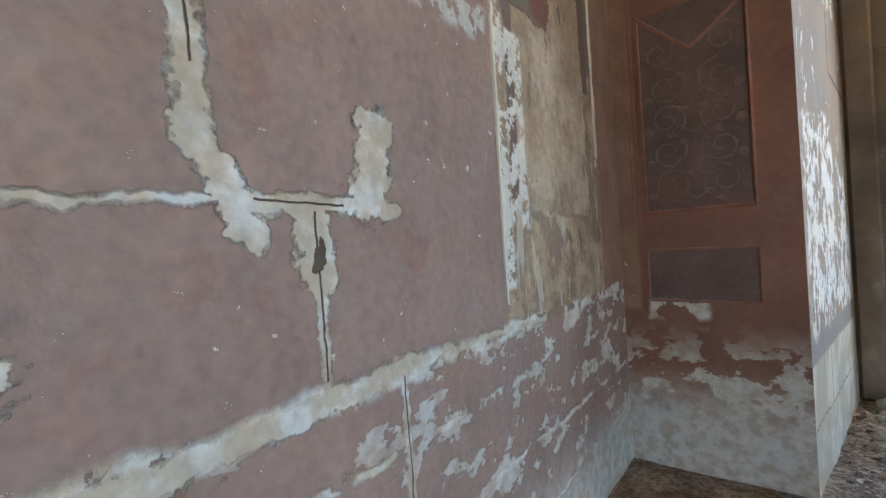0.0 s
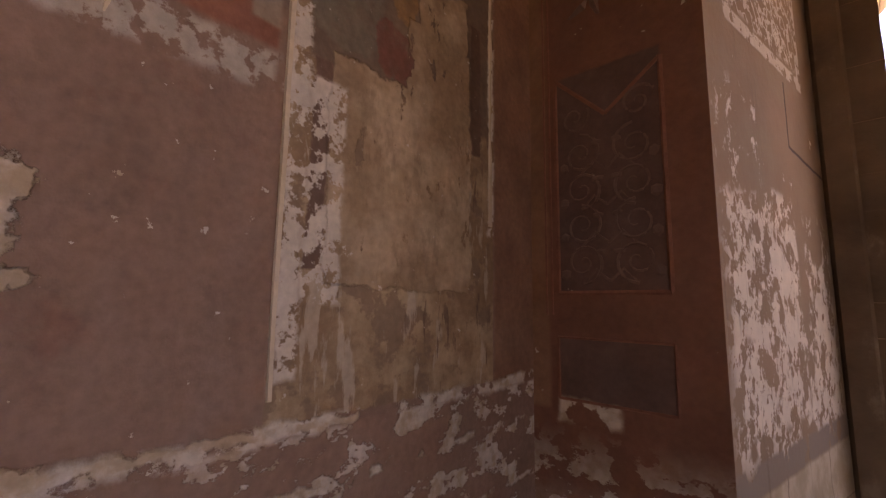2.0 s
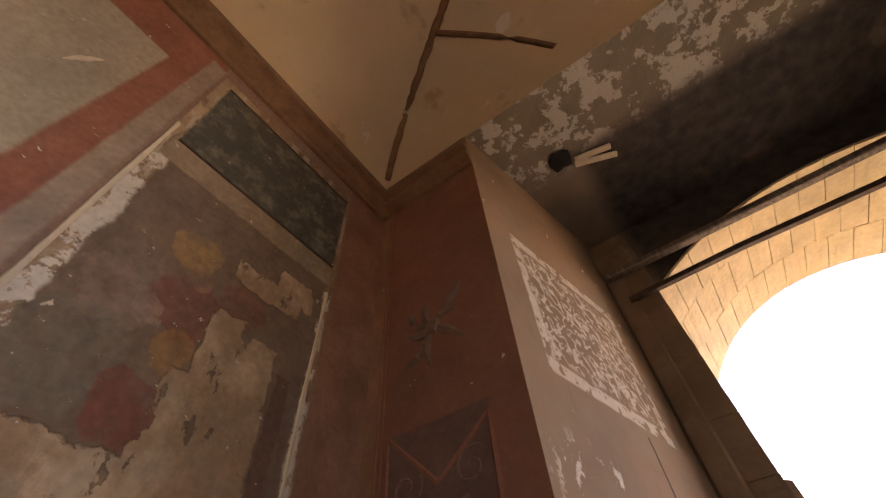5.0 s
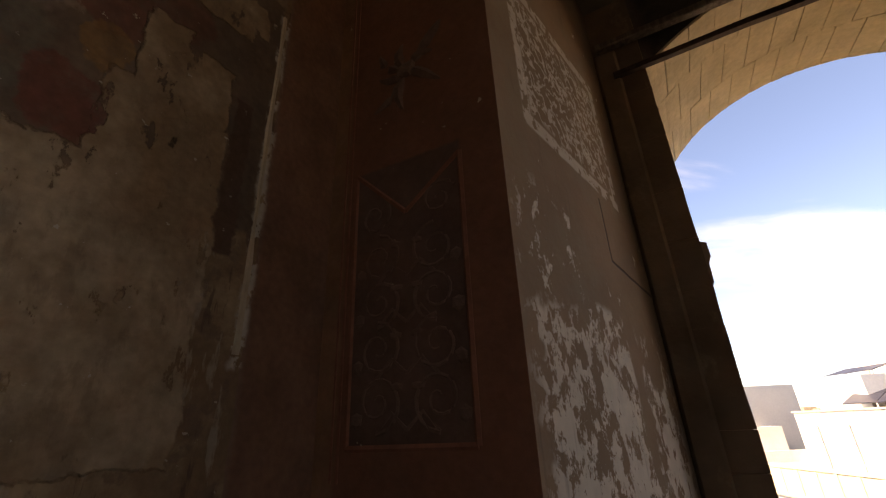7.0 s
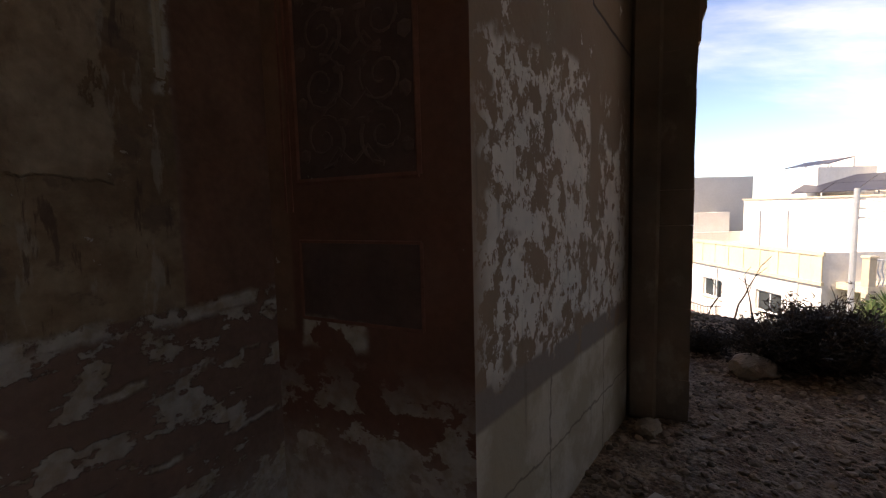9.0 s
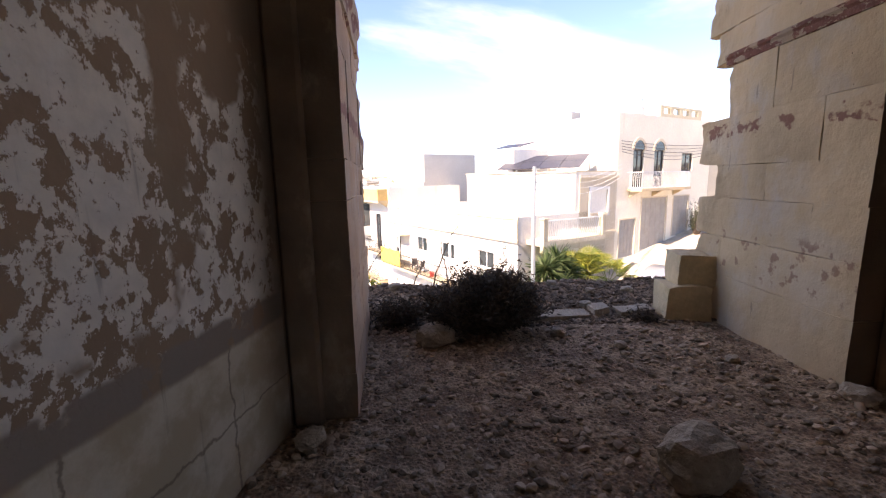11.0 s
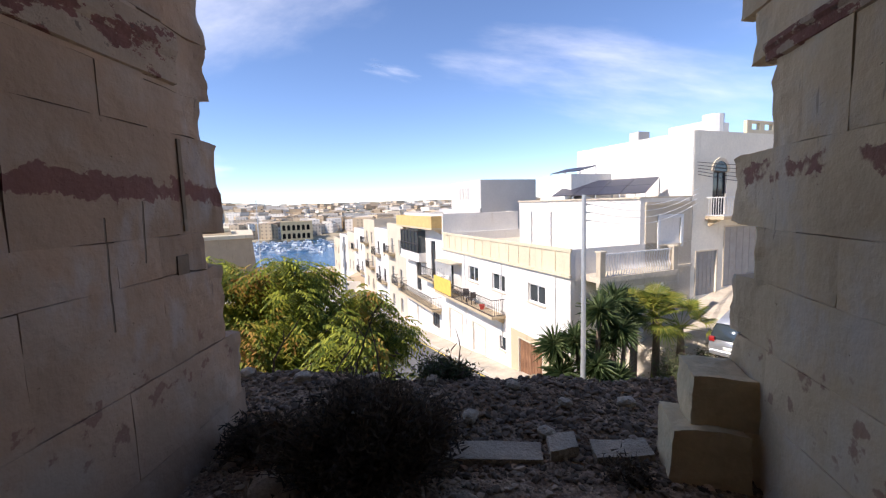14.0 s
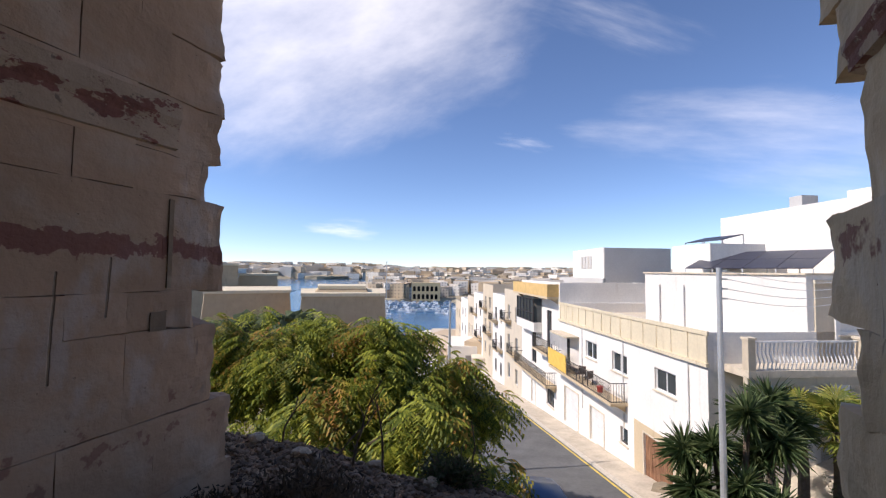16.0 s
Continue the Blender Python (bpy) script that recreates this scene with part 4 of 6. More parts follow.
# Nothing is cut: flush dark boxes paint the shade of socket and groove.
tagged(finish("putlog_shade", boxed(0.74, 0.785, 6.24, 6.34, 1.35, 1.47), M["rebate"]), "small flush square box tinted as a shaded socket hole", "hole", kind="structure")
tagged(finish("groove_shade", boxed(0.74, 0.782, 6.335, 6.365, 1.62, 2.2), M["rebate"]), "narrow flush upright box tinted as a shaded groove", "groove", kind="structure")

# stones of the arch
ARCH = tagged(new("wall_arch"), "arch of cream limestone voussoirs", "arch", kind="structure")
ARCH.empty_display_size = 0.1
NA = 15
for j, (ya, yb) in enumerate(((4.87, 5.45), (5.452, 6.05), (6.052, 6.66))):
    for i in range(NA):
        off = 0.5 * (j % 2)
        s0, s1 = max((i - off) / NA, 0), min((i + 1 - off) / NA, 1)
        xa, xb = lerp(0.80, 4.22, s0), lerp(0.80, 4.22, s1)
        bm = bmesh.new()
        n = 3
        rows = []
        for a in range(n + 1):
            x = lerp(xa + 0.003, xb - 0.003, a / n)
            rows.append([(x, y, arch_z(x, y) + rnd(-0.004, 0.004) + z) for y in (ya, yb) for z in (0, 0.62)])
        vs = [[bm.verts.new(p) for p in r] for r in rows]
        for p, q in zip(vs, vs[1:]):
            for e in ((0, 1), (1, 3), (3, 2), (2, 0)):
                bm.faces.new((p[e[0]], p[e[1]], q[e[1]], q[e[0]]))
        bm.faces.new((vs[0][0], vs[0][1], vs[0][3], vs[0][2])), bm.faces.new((vs[-1][0], vs[-1][1], vs[-1][3], vs[-1][2]))
        part("voussoir", bm, M["voussoir"], ARCH)

# unseen outer walls beside the opening, added to shade the rubble; masonry under the floor
for nm, x0, x1 in (("wall_sunblock_left", -7.0, 0.02), ("wall_sunblock_right", 4.95, 12.0)):
    tagged(finish(nm, boxed(x0, x1, 4.865, 6.35, -7.9, 7.6), M["cutstone"]), "unseen weathered limestone outer wall added to shade the rubble", "wall", kind="structure")
tagged(finish("wall_foundation", boxed(-7.0, 12.0, -4.2, 7.35, -8.5, -0.36), M["cutstone"]), "limestone masonry under the floor", "wall", kind="structure")

# ---- floor and rubble ----
def floor_z(x, y):
    n = noise.noise(Vector((x * 0.9, y * 0.9, 0))) * 0.05 + noise.noise(Vector((x * 3.3, y * 3.3, 4))) * 0.025
    m = min(max((y - 6.45) / 0.9, 0), 1)
    edge = min(max((y - 7.55) / 0.8, 0), 1)
    left = min(max((2.2 - x) / 1.4, 0), 1) * min(max((y - 6.3) / 0.5, 0), 1)
    return n + 0.15 * m * m * (3 - 2 * m) + 0.08 * noise.noise(Vector((x * 1.4, y * 2, 9))) * m - edge * edge * 7.2 + left * 0.03


def sheet(name, x0, x1, y0, y1, nx, ny, fz, mat, label, cat):
    verts = [(lerp(x0, x1, i / nx), lerp(y0, y1, j / ny), fz(lerp(x0, x1, i / nx), lerp(y0, y1, j / ny))) for i in range(nx + 1) for j in range(ny + 1)]
    faces = [(i * (ny + 1) + j, (i + 1) * (ny + 1) + j, (i + 1) * (ny + 1) + j + 1, i * (ny + 1) + j + 1) for i in range(nx) for j in range(ny)]
    me = bpy.data.meshes.new(name)
    me.from_pydata(verts, [], faces)
    me.materials.append(mat)
    for p in me.polygons:
        p.use_smooth = True
    return tagged(new(name, me), label, cat, kind="structure")


sheet("floor", -2.2, 7.2, -3.9, 8.35, 110, 140, floor_z, M["gravel"], "earth floor covered with rubble and limestone chips", "floor")


def chips(count, x0, x1, y0, y1, s0, s1, seed, name, label, mat):
    """Many small stones, too many to count."""
    rs = random.Random(seed)
    base = []
    for b in range(6):
        bm = bmesh.new()
        bmesh.ops.create_icosphere(bm, subdivisions=1, radius=1.0)
        for v in bm.verts:
            v.co *= 0.75 + 0.5 * rs.random()
        bm.verts.index_update()
        base.append(([v.co.copy() for v in bm.verts], [[v.index for v in f.verts] for f in bm.faces]))
        bm.free()
    verts, faces = [], []
    for _ in range(count):
        x, y = rs.uniform(x0, x1), rs.uniform(y0, y1)
        s = s0 * (s1 / s0) ** (rs.random() ** 2.2)
        m = Matrix.LocRotScale((x, y, floor_z(x, y) + s * 0.2), Euler((rs.random() * 0.5, rs.random() * 0.5, rs.random() * 6.3)), (s * rs.uniform(0.8, 1.5), s, s * rs.uniform(0.35, 0.8)))
        vs, fs = rs.choice(base)
        o = len(verts)
        verts += [tuple(m @ v) for v in vs]
        faces += [[o + i for i in f] for f in fs]
    me = bpy.data.meshes.new(name)
    me.from_pydata(verts, [], faces)
    me.materials.append(mat)
    return tagged(new(name, me), label, "rubble", kind="stuff")


chips(11000, 0.2, 4.8, 2.2, 6.6, 0.006, 0.034, 1, "limestone_chips", "loose grey-brown limestone chips over the floor", M["chips"])
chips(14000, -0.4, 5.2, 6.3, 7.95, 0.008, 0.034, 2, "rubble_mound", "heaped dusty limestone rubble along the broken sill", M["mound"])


def stone(name, x, y, sx, sy, sz, seed, label, group="", mat="rock", sink=0.25, turn=0.0, z=None, cuts=3, rough=0.22):
    bm = lump(bmesh.new(), 0, 0, 0, sx, sy, sz, seed, cuts, rough, turn)
    ob = tagged(finish(name, bm, M[mat]), label, "stone", group)
    ob.location = (x, y, (floor_z(x, y) if z is None else z) + sz * (1 - sink))
    return ob


stone("boulder", 2.58, 4.15, 0.21, 0.17, 0.15, 4, "large pale broken limestone lump on the rubble floor", turn=0.5)
stone("boulder", 1.42, 6.05, 0.19, 0.15, 0.11, 9, "ochre limestone boulder beside the dry bush", turn=0.2)
for x, y, s, sd in ((0.62, 4.62, 0.075, 1), (1.64, 3.5, 0.06, 2), (1.75, 3.42, 0.05, 3), (1.99, 3.25, 0.08, 5), (2.1, 3.15, 0.05, 6), (4.35, 4.45, 0.08, 7), (4.05, 4.7, 0.09, 8), (0.95, 3.55, 0.06, 10), (3.0, 5.75, 0.05, 11), (2.55, 6.05, 0.06, 12), (3.75, 5.4, 0.05, 13),
                    (2.2, 7.4, 0.09, 14), (2.9, 7.3, 0.09, 15), (1.0, 7.4, 0.11, 16), (0.4, 7.5, 0.1, 17), (3.3, 7.1, 0.08, 18), (1.6, 7.6, 0.1, 19), (2.55, 6.9, 0.1, 20), (3.1, 6.75, 0.09, 21), (3.8, 7.2, 0.1, 22), (1.9, 7.65, 0.1, 23)):
    s *= 0.62 if y > 6.6 else 1.0
    stone("loose_stone", x, y, s * 1.3, s, s * 0.7, sd, "loose broken limestone lump among the rubble", "loose stones", turn=sd)
for x0, x1, y, z in ((2.4, 3.05, 6.42, -0.04), (3.09, 3.3, 6.5, 0.0), (3.4, 3.78, 6.5, -0.045)):
    bm = rough_block(bmesh.new(), ((x0, y), (x0, y + 0.22)), ((x1, y + 0.05), (x1, y + 0.25)), z - 0.05, z + 0.10, x0, 0.015, 4)
    tagged(finish("sill_stone", bm, M["rock"]), "worn pale stone of the broken sill, half buried", "stone", "sill stones")
bm = rough_block(bmesh.new(), ((3.80, 6.38), (3.86, 6.72)), ((4.22, 6.28), (4.26, 6.66)), -0.02, 0.34, 3, 0.028, 8)
tagged(finish("fallen_block", bm, M["voussoir"]), "cut limestone block lying against the jamb", "stone block", "stacked blocks")
bm = rough_block(bmesh.new(), ((3.93, 6.42), (3.98, 6.74)), ((4.27, 6.34), (4.30, 6.70)), 0.345, 0.66, 5, 0.028, 8)
tagged(finish("fallen_block", bm, M["voussoir"]), "cut limestone block stacked on another block", "stone block", "stacked blocks")
for i, (x, y, ln, a) in enumerate(((0.60, 3.70, 0.45, 66), (0.73, 3.72, 0.38, 74))):
    ob = tagged(finish("broken_board", box(bmesh.new(), -ln / 2, ln / 2, -0.045, 0.035, 0, 0.02, 0.004), M["cutstone"]), "pale painted broken board lying on the rubble", "board", "broken boards")
    ob.matrix_basis = pose(x, y, 0.04, 3, 4, a)


def shrub(name, x, y, rx, ry, h, count, seed, label, mat, leaf=0.05, wood="twig"):
    """A bushy plant of many twigs with small leaves."""
    rs = random.Random(seed)
    host = thing(name, pose(x, y, floor_z(x, y) - 0.03), label, "bush")
    tw, lv, fc = bmesh.new(), [], []
    for i in range(count):
        a, s = rs.uniform(0, 6.283), math.sqrt(rs.random())
        tip = Vector((math.cos(a) * rx * s, math.sin(a) * ry * s, h * (0.35 + 0.65 * math.sqrt(max(1 - s * s, 0.05))) * rs.uniform(0.55, 1.08)))
        tip *= 0.82 + 0.55 * noise.noise(Vector((tip.x * 3.5, tip.y * 3.5, seed))) + rs.uniform(-0.05, 0.14)
        root = Vector((tip.x * 0.25, tip.y * 0.25, 0.0))
        mid = root.lerp(tip, 0.55) + Vector((rs.uniform(-0.06, 0.06), rs.uniform(-0.06, 0.06), 0.04))
        tube(tw, [root, mid, tip], [0.007, 0.005, 0.002], 3)
        for k in range(9):
            p = mid.lerp(tip, rs.uniform(-0.5, 1.05)) + Vector((rs.gauss(0, 0.035), rs.gauss(0, 0.035), rs.gauss(0, 0.03)))
            d = Vector((rs.gauss(0, 1), rs.gauss(0, 1), rs.gauss(0.4, 0.8))).normalized() * leaf * rs.uniform(0.6, 1.5)
            w = d.orthogonal().normalized() * leaf * 0.16
            o = len(lv)
            lv += [tuple(p - w), tuple(p + w), tuple(p + d)]
            fc.append((o, o + 1, o + 2))
    part("stem", tw, M[wood], host)
    me = bpy.data.meshes.new("foliage")
    me.from_pydata(lv, [], fc)
    me.materials.append(mat)
    ob = new("foliage", me)
    ob.parent = host
    return host


shrub("dry_bush", 1.92, 6.32, 0.72, 0.52, 0.66, 1900, 5, "dense dark dried bush growing at the broken sill", M["dryplant"], 0.055)
shrub("dry_weeds", 1.05, 6.55, 0.3, 0.25, 0.3, 160, 6, "brown dried weeds beside the jamb", M["dryplant"], 0.05)
shrub("dry_weeds", 3.55, 6.35, 0.2, 0.15, 0.16, 60, 7, "sparse brown dried weeds on the rubble", M["dryplant"], 0.04)
shrub("green_weeds", 2.3, 7.6, 0.35, 0.2, 0.28, 140, 8, "dark green weeds on the rubble edge", M["hedge"], 0.05)


def bare_twig(x, y, h, seed):
    rs = random.Random(seed)
    bm = bmesh.new()
    p = Vector((0, 0, 0))
    d = Vector((rs.uniform(-0.25, 0.25), rs.uniform(-0.1, 0.3), 1))
    pts = [p.copy()]
    for i in range(6):
        d = (d + Vector((rs.gauss(0, 0.2), rs.gauss(0, 0.2), 0.1))).normalized()
        p = p + d * h / 6
        pts.append(p.copy())
        if i > 2:
            e = (d + Vector((rs.gauss(0, 0.6), rs.gauss(0, 0.6), 0.2))).normalized()
            tube(bm, [p, p + e * h * 0.2], [0.006, 0.003], 4)
    tube(bm, pts, [0.012, 0.011, 0.01, 0.009, 0.007, 0.005, 0.003], 5)
    ob = tagged(finish("bare_shoot", bm, M["twig"]), "thin bare brown shoot rising from the rubble edge", "twig", "bare shoots")
    ob.location = (x, y, floor_z(x, y) - 0.05)


for i, (x, y, h) in enumerate(((1.45, 7.5, 0.75), (1.7, 7.6, 0.65), (2.05, 7.7, 0.7), (2.4, 7.65, 0.5), (1.2, 7.6, 0.6), (0.6, 7.6, 0.6))):
    bare_twig(x, y, h, 20 + i)


# ---- outdoors: the town block across the street, in its own square frame ----
TOWN = pose(6.6, 23.6, 0, 0, 0, 27.85)
FRONT = TOWN @ pose(0, 0, 0, 0, 0, -90)     # along the main street: x runs back towards the corner, y into the houses


def town_uv(x, y):
    dx, dy = x - 6.6, y - 23.6
    return dx * 0.884 + dy * 0.467, -dx * 0.467 + dy * 0.884


def road_z(v):
    return -7.55 - 0.118 * max(v, -30)


def ground_z(x, y):
    u, v = town_uv(x, y)
    z = road_z(v)
    if u > 0 and v < 3:
        z = max(z, min(-7.5 + 0.43 * u, -5.2 + 0.17 * u) - 0.03 * max(-v, 0))
    if u < -8.4:
        z += min((-8.4 - u) * 0.18, 1.6) + 0.25 * noise.noise(Vector((x * 0.3, y * 0.3, 0)))
    far = math.hypot(x, y)
    if far > 75:
        z = max(lerp(z, -34.0, min((far - 75) / 160, 1)), -34.0) if far < 235 else -34.0
    if y < 6 and -6 < x < 12:
        z = min(z, -7.0)
    return z


def ground_sheet():
    ds = [0, 4, 7, 9] + [11 + 2 * i for i in range(26)] + [65, 72, 80, 95, 115, 140, 180, 235, 320, 600, 1400, 4600]
    na = 120
    verts, faces = [(0.0, 0.0, -8.0)], []
    for d in ds[1:]:
        for a in range(na):
            x, y = d * math.sin(2 * math.pi * a / na), d * math.cos(2 * math.pi * a / na)
            verts.append((x, y, ground_z(x, y) - 0.12))
    for a in range(na):
        faces.append((0, 1 + (a + 1) % na, 1 + a))
    for r in range(len(ds) - 2):
        for a in range(na):
            b = (a + 1) % na
            faces.append((1 + r * na + a, 1 + r * na + b, 1 + (r + 1) * na + b, 1 + (r + 1) * na + a))
    me = bpy.data.meshes.new("ground")
    me.from_pydata(verts, [], faces)
    me.materials.append(M["earth"])
    return tagged(new("ground", me), "dry scrubby hillside falling to the harbour", "ground", kind="structure")


ground_sheet()


def strip(name, u0, u1, v0, v1, lift, mat, label, cat, n=60, thick=0.0):
    bm = bmesh.new()
    rows = []
    for i in range(n + 1):
        v = lerp(v0, v1, i / n)
        z = road_z(v) + lift
        rows.append([bm.verts.new((u0, v, z)), bm.verts.new((u1, v, z))] + ([bm.verts.new((u0, v, z - thick)), bm.verts.new((u1, v, z - thick))] if thick else []))
    for a, b in zip(rows, rows[1:]):
        bm.faces.new((a[0], a[1], b[1], b[0]))
        if thick:
            bm.faces.new((a[0], a[2], b[2], b[0])), bm.faces.new((a[1], a[3], b[3], b[1]))
    ob = tagged(finish(name, bm, mat), label, cat, kind="structure")
    ob.matrix_basis = TOWN
    return ob


strip("road", -7.6, -1.75, -40, 75, 0.0, M["asphalt"], "worn grey asphalt street running downhill", "road")
strip("pavement", -1.6, 0.35, -1, 75, 0.14, M["pave"], "pale concrete pavement along the houses", "pavement", thick=0.3)
strip("kerb", -1.75, -1.6, -1, 75, 0.15, M["kerb"], "worn kerb stones", "kerb", thick=0.3)
strip("road_line", -1.98, -1.86, -12, 75, 0.006, M["line"], "faded yellow line along the kerb", "road marking")
strip("pavement", -9.0, -7.6, -40, 75, 0.12, M["pave"], "narrow pavement below the hillside", "pavement", thick=0.3)


def side_street():
    bm = bmesh.new()
    rows = []
    for i in range(41):
        u = lerp(0.2, 34, i / 40)
        z = min(-7.5 + 0.43 * u, -5.2 + 0.17 * u)
        rows.append([bm.verts.new((u, v, z - 0.03 * max(-v, 0))) for v in (0.4, -1.4, -8, -12)])
    for a, b in zip(rows, rows[1:]):
        for k in range(3):
            bm.faces.new((a[k], a[k + 1], b[k + 1], b[k]))
    ob = tagged(finish("road_side", bm, M["pave"]), "steep pale concrete side street", "road", kind="structure")
    ob.matrix_basis = TOWN


side_street()


def window(parent, x0, x1, z0, z1, mat="frame_w", bars=1, sill=True, depth=0.14):
    """A framed window set into an opening: frame with mullions, glass, sill."""
    f = 0.07
    bm = holed(bmesh.new(), x0, x1, z0, z1, [(x0 + f, x1 - f, z0 + f, z1 - f)], 0.08)
    bmesh.ops.translate(bm, vec=(0, depth - 0.04, 0), verts=bm.verts)
    fr = part("window", bm, M[mat], parent)
    for b in range(bars):
        c = lerp(x0, x1, (b + 1) / (bars + 1))
        part("mullion", boxed(c - 0.035, c + 0.035, depth - 0.035, depth + 0.035, z0 + f, z1 - f), M[mat], fr)
    part("pane", boxed(x0 + f, x1 - f, depth - 0.01, depth + 0.01, z0 + f, z1 - f), M["glass"], fr)
    if sill:
        part("sill", boxed(x0 - 0.08, x1 + 0.08, -0.07, depth - 0.05, z0 - 0.07, z0 - 0.005), M["cutstone"], fr)
    return fr


def door(parent, x0, x1, z0, z1, mat, boards=0, depth=0.1):
    d = part("door", boxed(x0, x1, depth + 0.004, depth + 0.05, z0, z1), M[mat], parent)
    for i in range(boards):
        part("board", boxed(lerp(x0, x1, i / boards) + 0.012, lerp(x0, x1, (i + 1) / boards) - 0.012, depth - 0.03, depth + 0.003, z0, z1), M[mat], d)
    for k in range(0 if boards else 4):
        zz = lerp(z0, z1, (k + 0.5) / 4)
        part("panel", boxed(x0 + 0.15, x1 - 0.15, depth - 0.02, depth + 0.003, zz - 0.2, zz + 0.2), M[mat], d)
    part("door_frame", box(box(boxed(x0 - 0.08, x0 - 0.003, -0.03, depth + 0.05, z0, z1 + 0.08), x1 + 0.003, x1 + 0.08, -0.03, depth + 0.05, z0, z1 + 0.08), x0 - 0.003, x1 + 0.003, -0.03, depth + 0.05, z1 + 0.003, z1 + 0.08), M["cutstone"], d)
    return d


def railing(parent, x0, x1, y0, y1, z0, z1, mat="rail", gap=0.13):
    """An iron rail on three sides of a balcony: y0 is its front."""
    bm = bmesh.new()
    for z in (z0 + 0.06, z1):
        box(bm, x0, x1, y0 - 0.02, y0 + 0.02, z - 0.02, z + 0.02)
        for x in (x0, x1):
            box(bm, x - 0.02, x + 0.02, y0 + 0.021, y1, z - 0.02, z + 0.02)
    n = max(int((x1 - x0) / gap), 2)
    for i in range(n + 1):
        x = lerp(x0, x1, i / n)
        box(bm, x - 0.01, x + 0.01, y0 - 0.01, y0 + 0.01, z0, z1)
    m = max(int((y1 - y0) / gap), 1)
    for i in range(1, m):
        for x in (x0, x1):
            y = lerp(y0, y1, i / m)
            box(bm, x - 0.01, x + 0.01, y - 0.01, y + 0.01, z0, z1)
    return part("railing", bm, M[mat], parent)


def balcony(parent, x0, x1, z, out, rail="rail", h=1.0, solid=""):
    s = part("balcony", boxed(x0, x1, -out, -0.002, z - 0.16, z), M["stonebase"], parent)
    for x in (x0 + 0.3, (x0 + x1) / 2, x1 - 0.3):
        bm = prism(bmesh.new(), [(-out * 0.7, z - 0.162), (-0.003, z - 0.162), (-0.003, z - 0.55)], 0, 0.16)
        bmesh.ops.transform(bm, matrix=Matrix(((0, 0, 1, x - 0.08), (1, 0, 0, 0), (0, 1, 0, 0), (0, 0, 0, 1))), verts=bm.verts)
        part("bracket", bm, M["stonebase"], s)
    if solid:
        part("parapet", box(box(boxed(x0, x1, -out, -out + 0.12, z, z + h), x0, x0 + 0.1, -out + 0.121, -0.003, z, z + h), x1 - 0.1, x1, -out + 0.121, -0.003, z, z + h), M[solid], s)
    else:
        railing(parent, x0 + 0.05, x1 - 0.05, -out + 0.06, -0.01, z, z + h, rail)
    return s


def house(m, x0, x1, z0, z1, holes, wall, label, depth=7.0, base=None, name="house"):
    """A house of which the front stands at y=0: a pierced front wall, sides, back and flat roof."""
    h = thing(name, m, label, "house", "houses across the street")
    part("wall", holed(bmesh.new(), x0, x1, z0, z1, holes, 0.3), M[wall], h)
    part("side_wall", boxed(x0, x0 + 0.3, 0.302, depth, z0, z1), M[wall], h)
    part("side_wall", boxed(x1 - 0.3, x1, 0.302, depth, z0, z1), M[wall], h)
    part("back_wall", boxed(x0 + 0.302, x1 - 0.302, depth - 0.3, depth, z0, z1), M[wall], h)
    part("roof", boxed(x0 + 0.302, x1 - 0.302, 0.302, depth - 0.302, z1 - 0.9, z1 - 0.7), M["cutstone"], h)
    # Near-black panel paints the unlit interior behind the openings.
    part("interior_dark", boxed(x0 + 0.302, x1 - 0.302, 1.6, 1.7, z0, z1 - 0.902), M["dark"], h)
    return h


# corner house (front along the main street, x = minus the distance down it)
H1 = [(-11.0, -9.45, -3.6, -2.55), (-7.55, -5.95, -3.65, -2.6), (-3.5, -1.95, -3.6, -2.6), (-14.5, -13.6, -4.75, -2.7), (-14.6, -12.2, -8.9, -6.4), (-10.4, -8.6, -8.55, -6.5), (-6.7, -5.95, -7.25, -6.4), (-4.45, -2.2, -7.95, -5.95)]
hs = house(FRONT, -15.5, 0.0, -11.5, -0.5, H1, "white", "long two-storey white rendered house with weathered cream parapet", 8.0)
for q in H1[:3]:
    window(hs, *q, bars=1)
part("door_white", boxed(-14.5, -13.6, 0.1, 0.16, -4.75, -2.7), M["glass"], hs)
door(hs, *H1[4][:2], -8.9, -6.4, "door_w"), door(hs, *H1[5][:2], -8.55, -6.5, "door_w")
window(hs, *H1[6], mat="frame_d", bars=0)
door(hs, *H1[7][:2], -7.95, -5.95, "door_wood", 8)
balcony(hs, -15.3, -5.9, -5.0, 0.95, "rail", 1.0)
part("balcony_screen", boxed(-15.3, -11.9, -0.99, -0.96, -4.9, -3.75), M["yellow"], hs, "yellow cloth screen tied to the balcony rail")
cn = part("canopy", prism(bmesh.new(), [(-15.2, -0.9), (-12.0, -0.9), (-12.0, -0.003), (-15.2, -0.003)], -2.62, -2.52), M["beige"], hs)
for x in (-15.1, -13.6, -12.1):
    part("canopy_post", boxed(x - 0.03, x + 0.03, -0.88, -0.82, -4.99, -2.625), M["rail_w"], cn)
bm = bmesh.new()
for i in range(24):
    box(bm, lerp(-15.1, -12.1, i / 24), lerp(-15.1, -12.1, i / 24) + 0.03, -0.87, -0.84, -3.5, -2.63)
part("lattice", bm, M["frame_w"], cn)
facing = holed(bmesh.new(), -5.3, -0.004, -9.2, -5.55, [(-4.54, -2.11, -9.0, -5.86)], 0.022)
bmesh.ops.translate(facing, vec=(0, -0.026, 0), verts=facing.verts)
part("stone_facing", facing, M["stonebase"], hs, "bare limestone facing round the garage door")
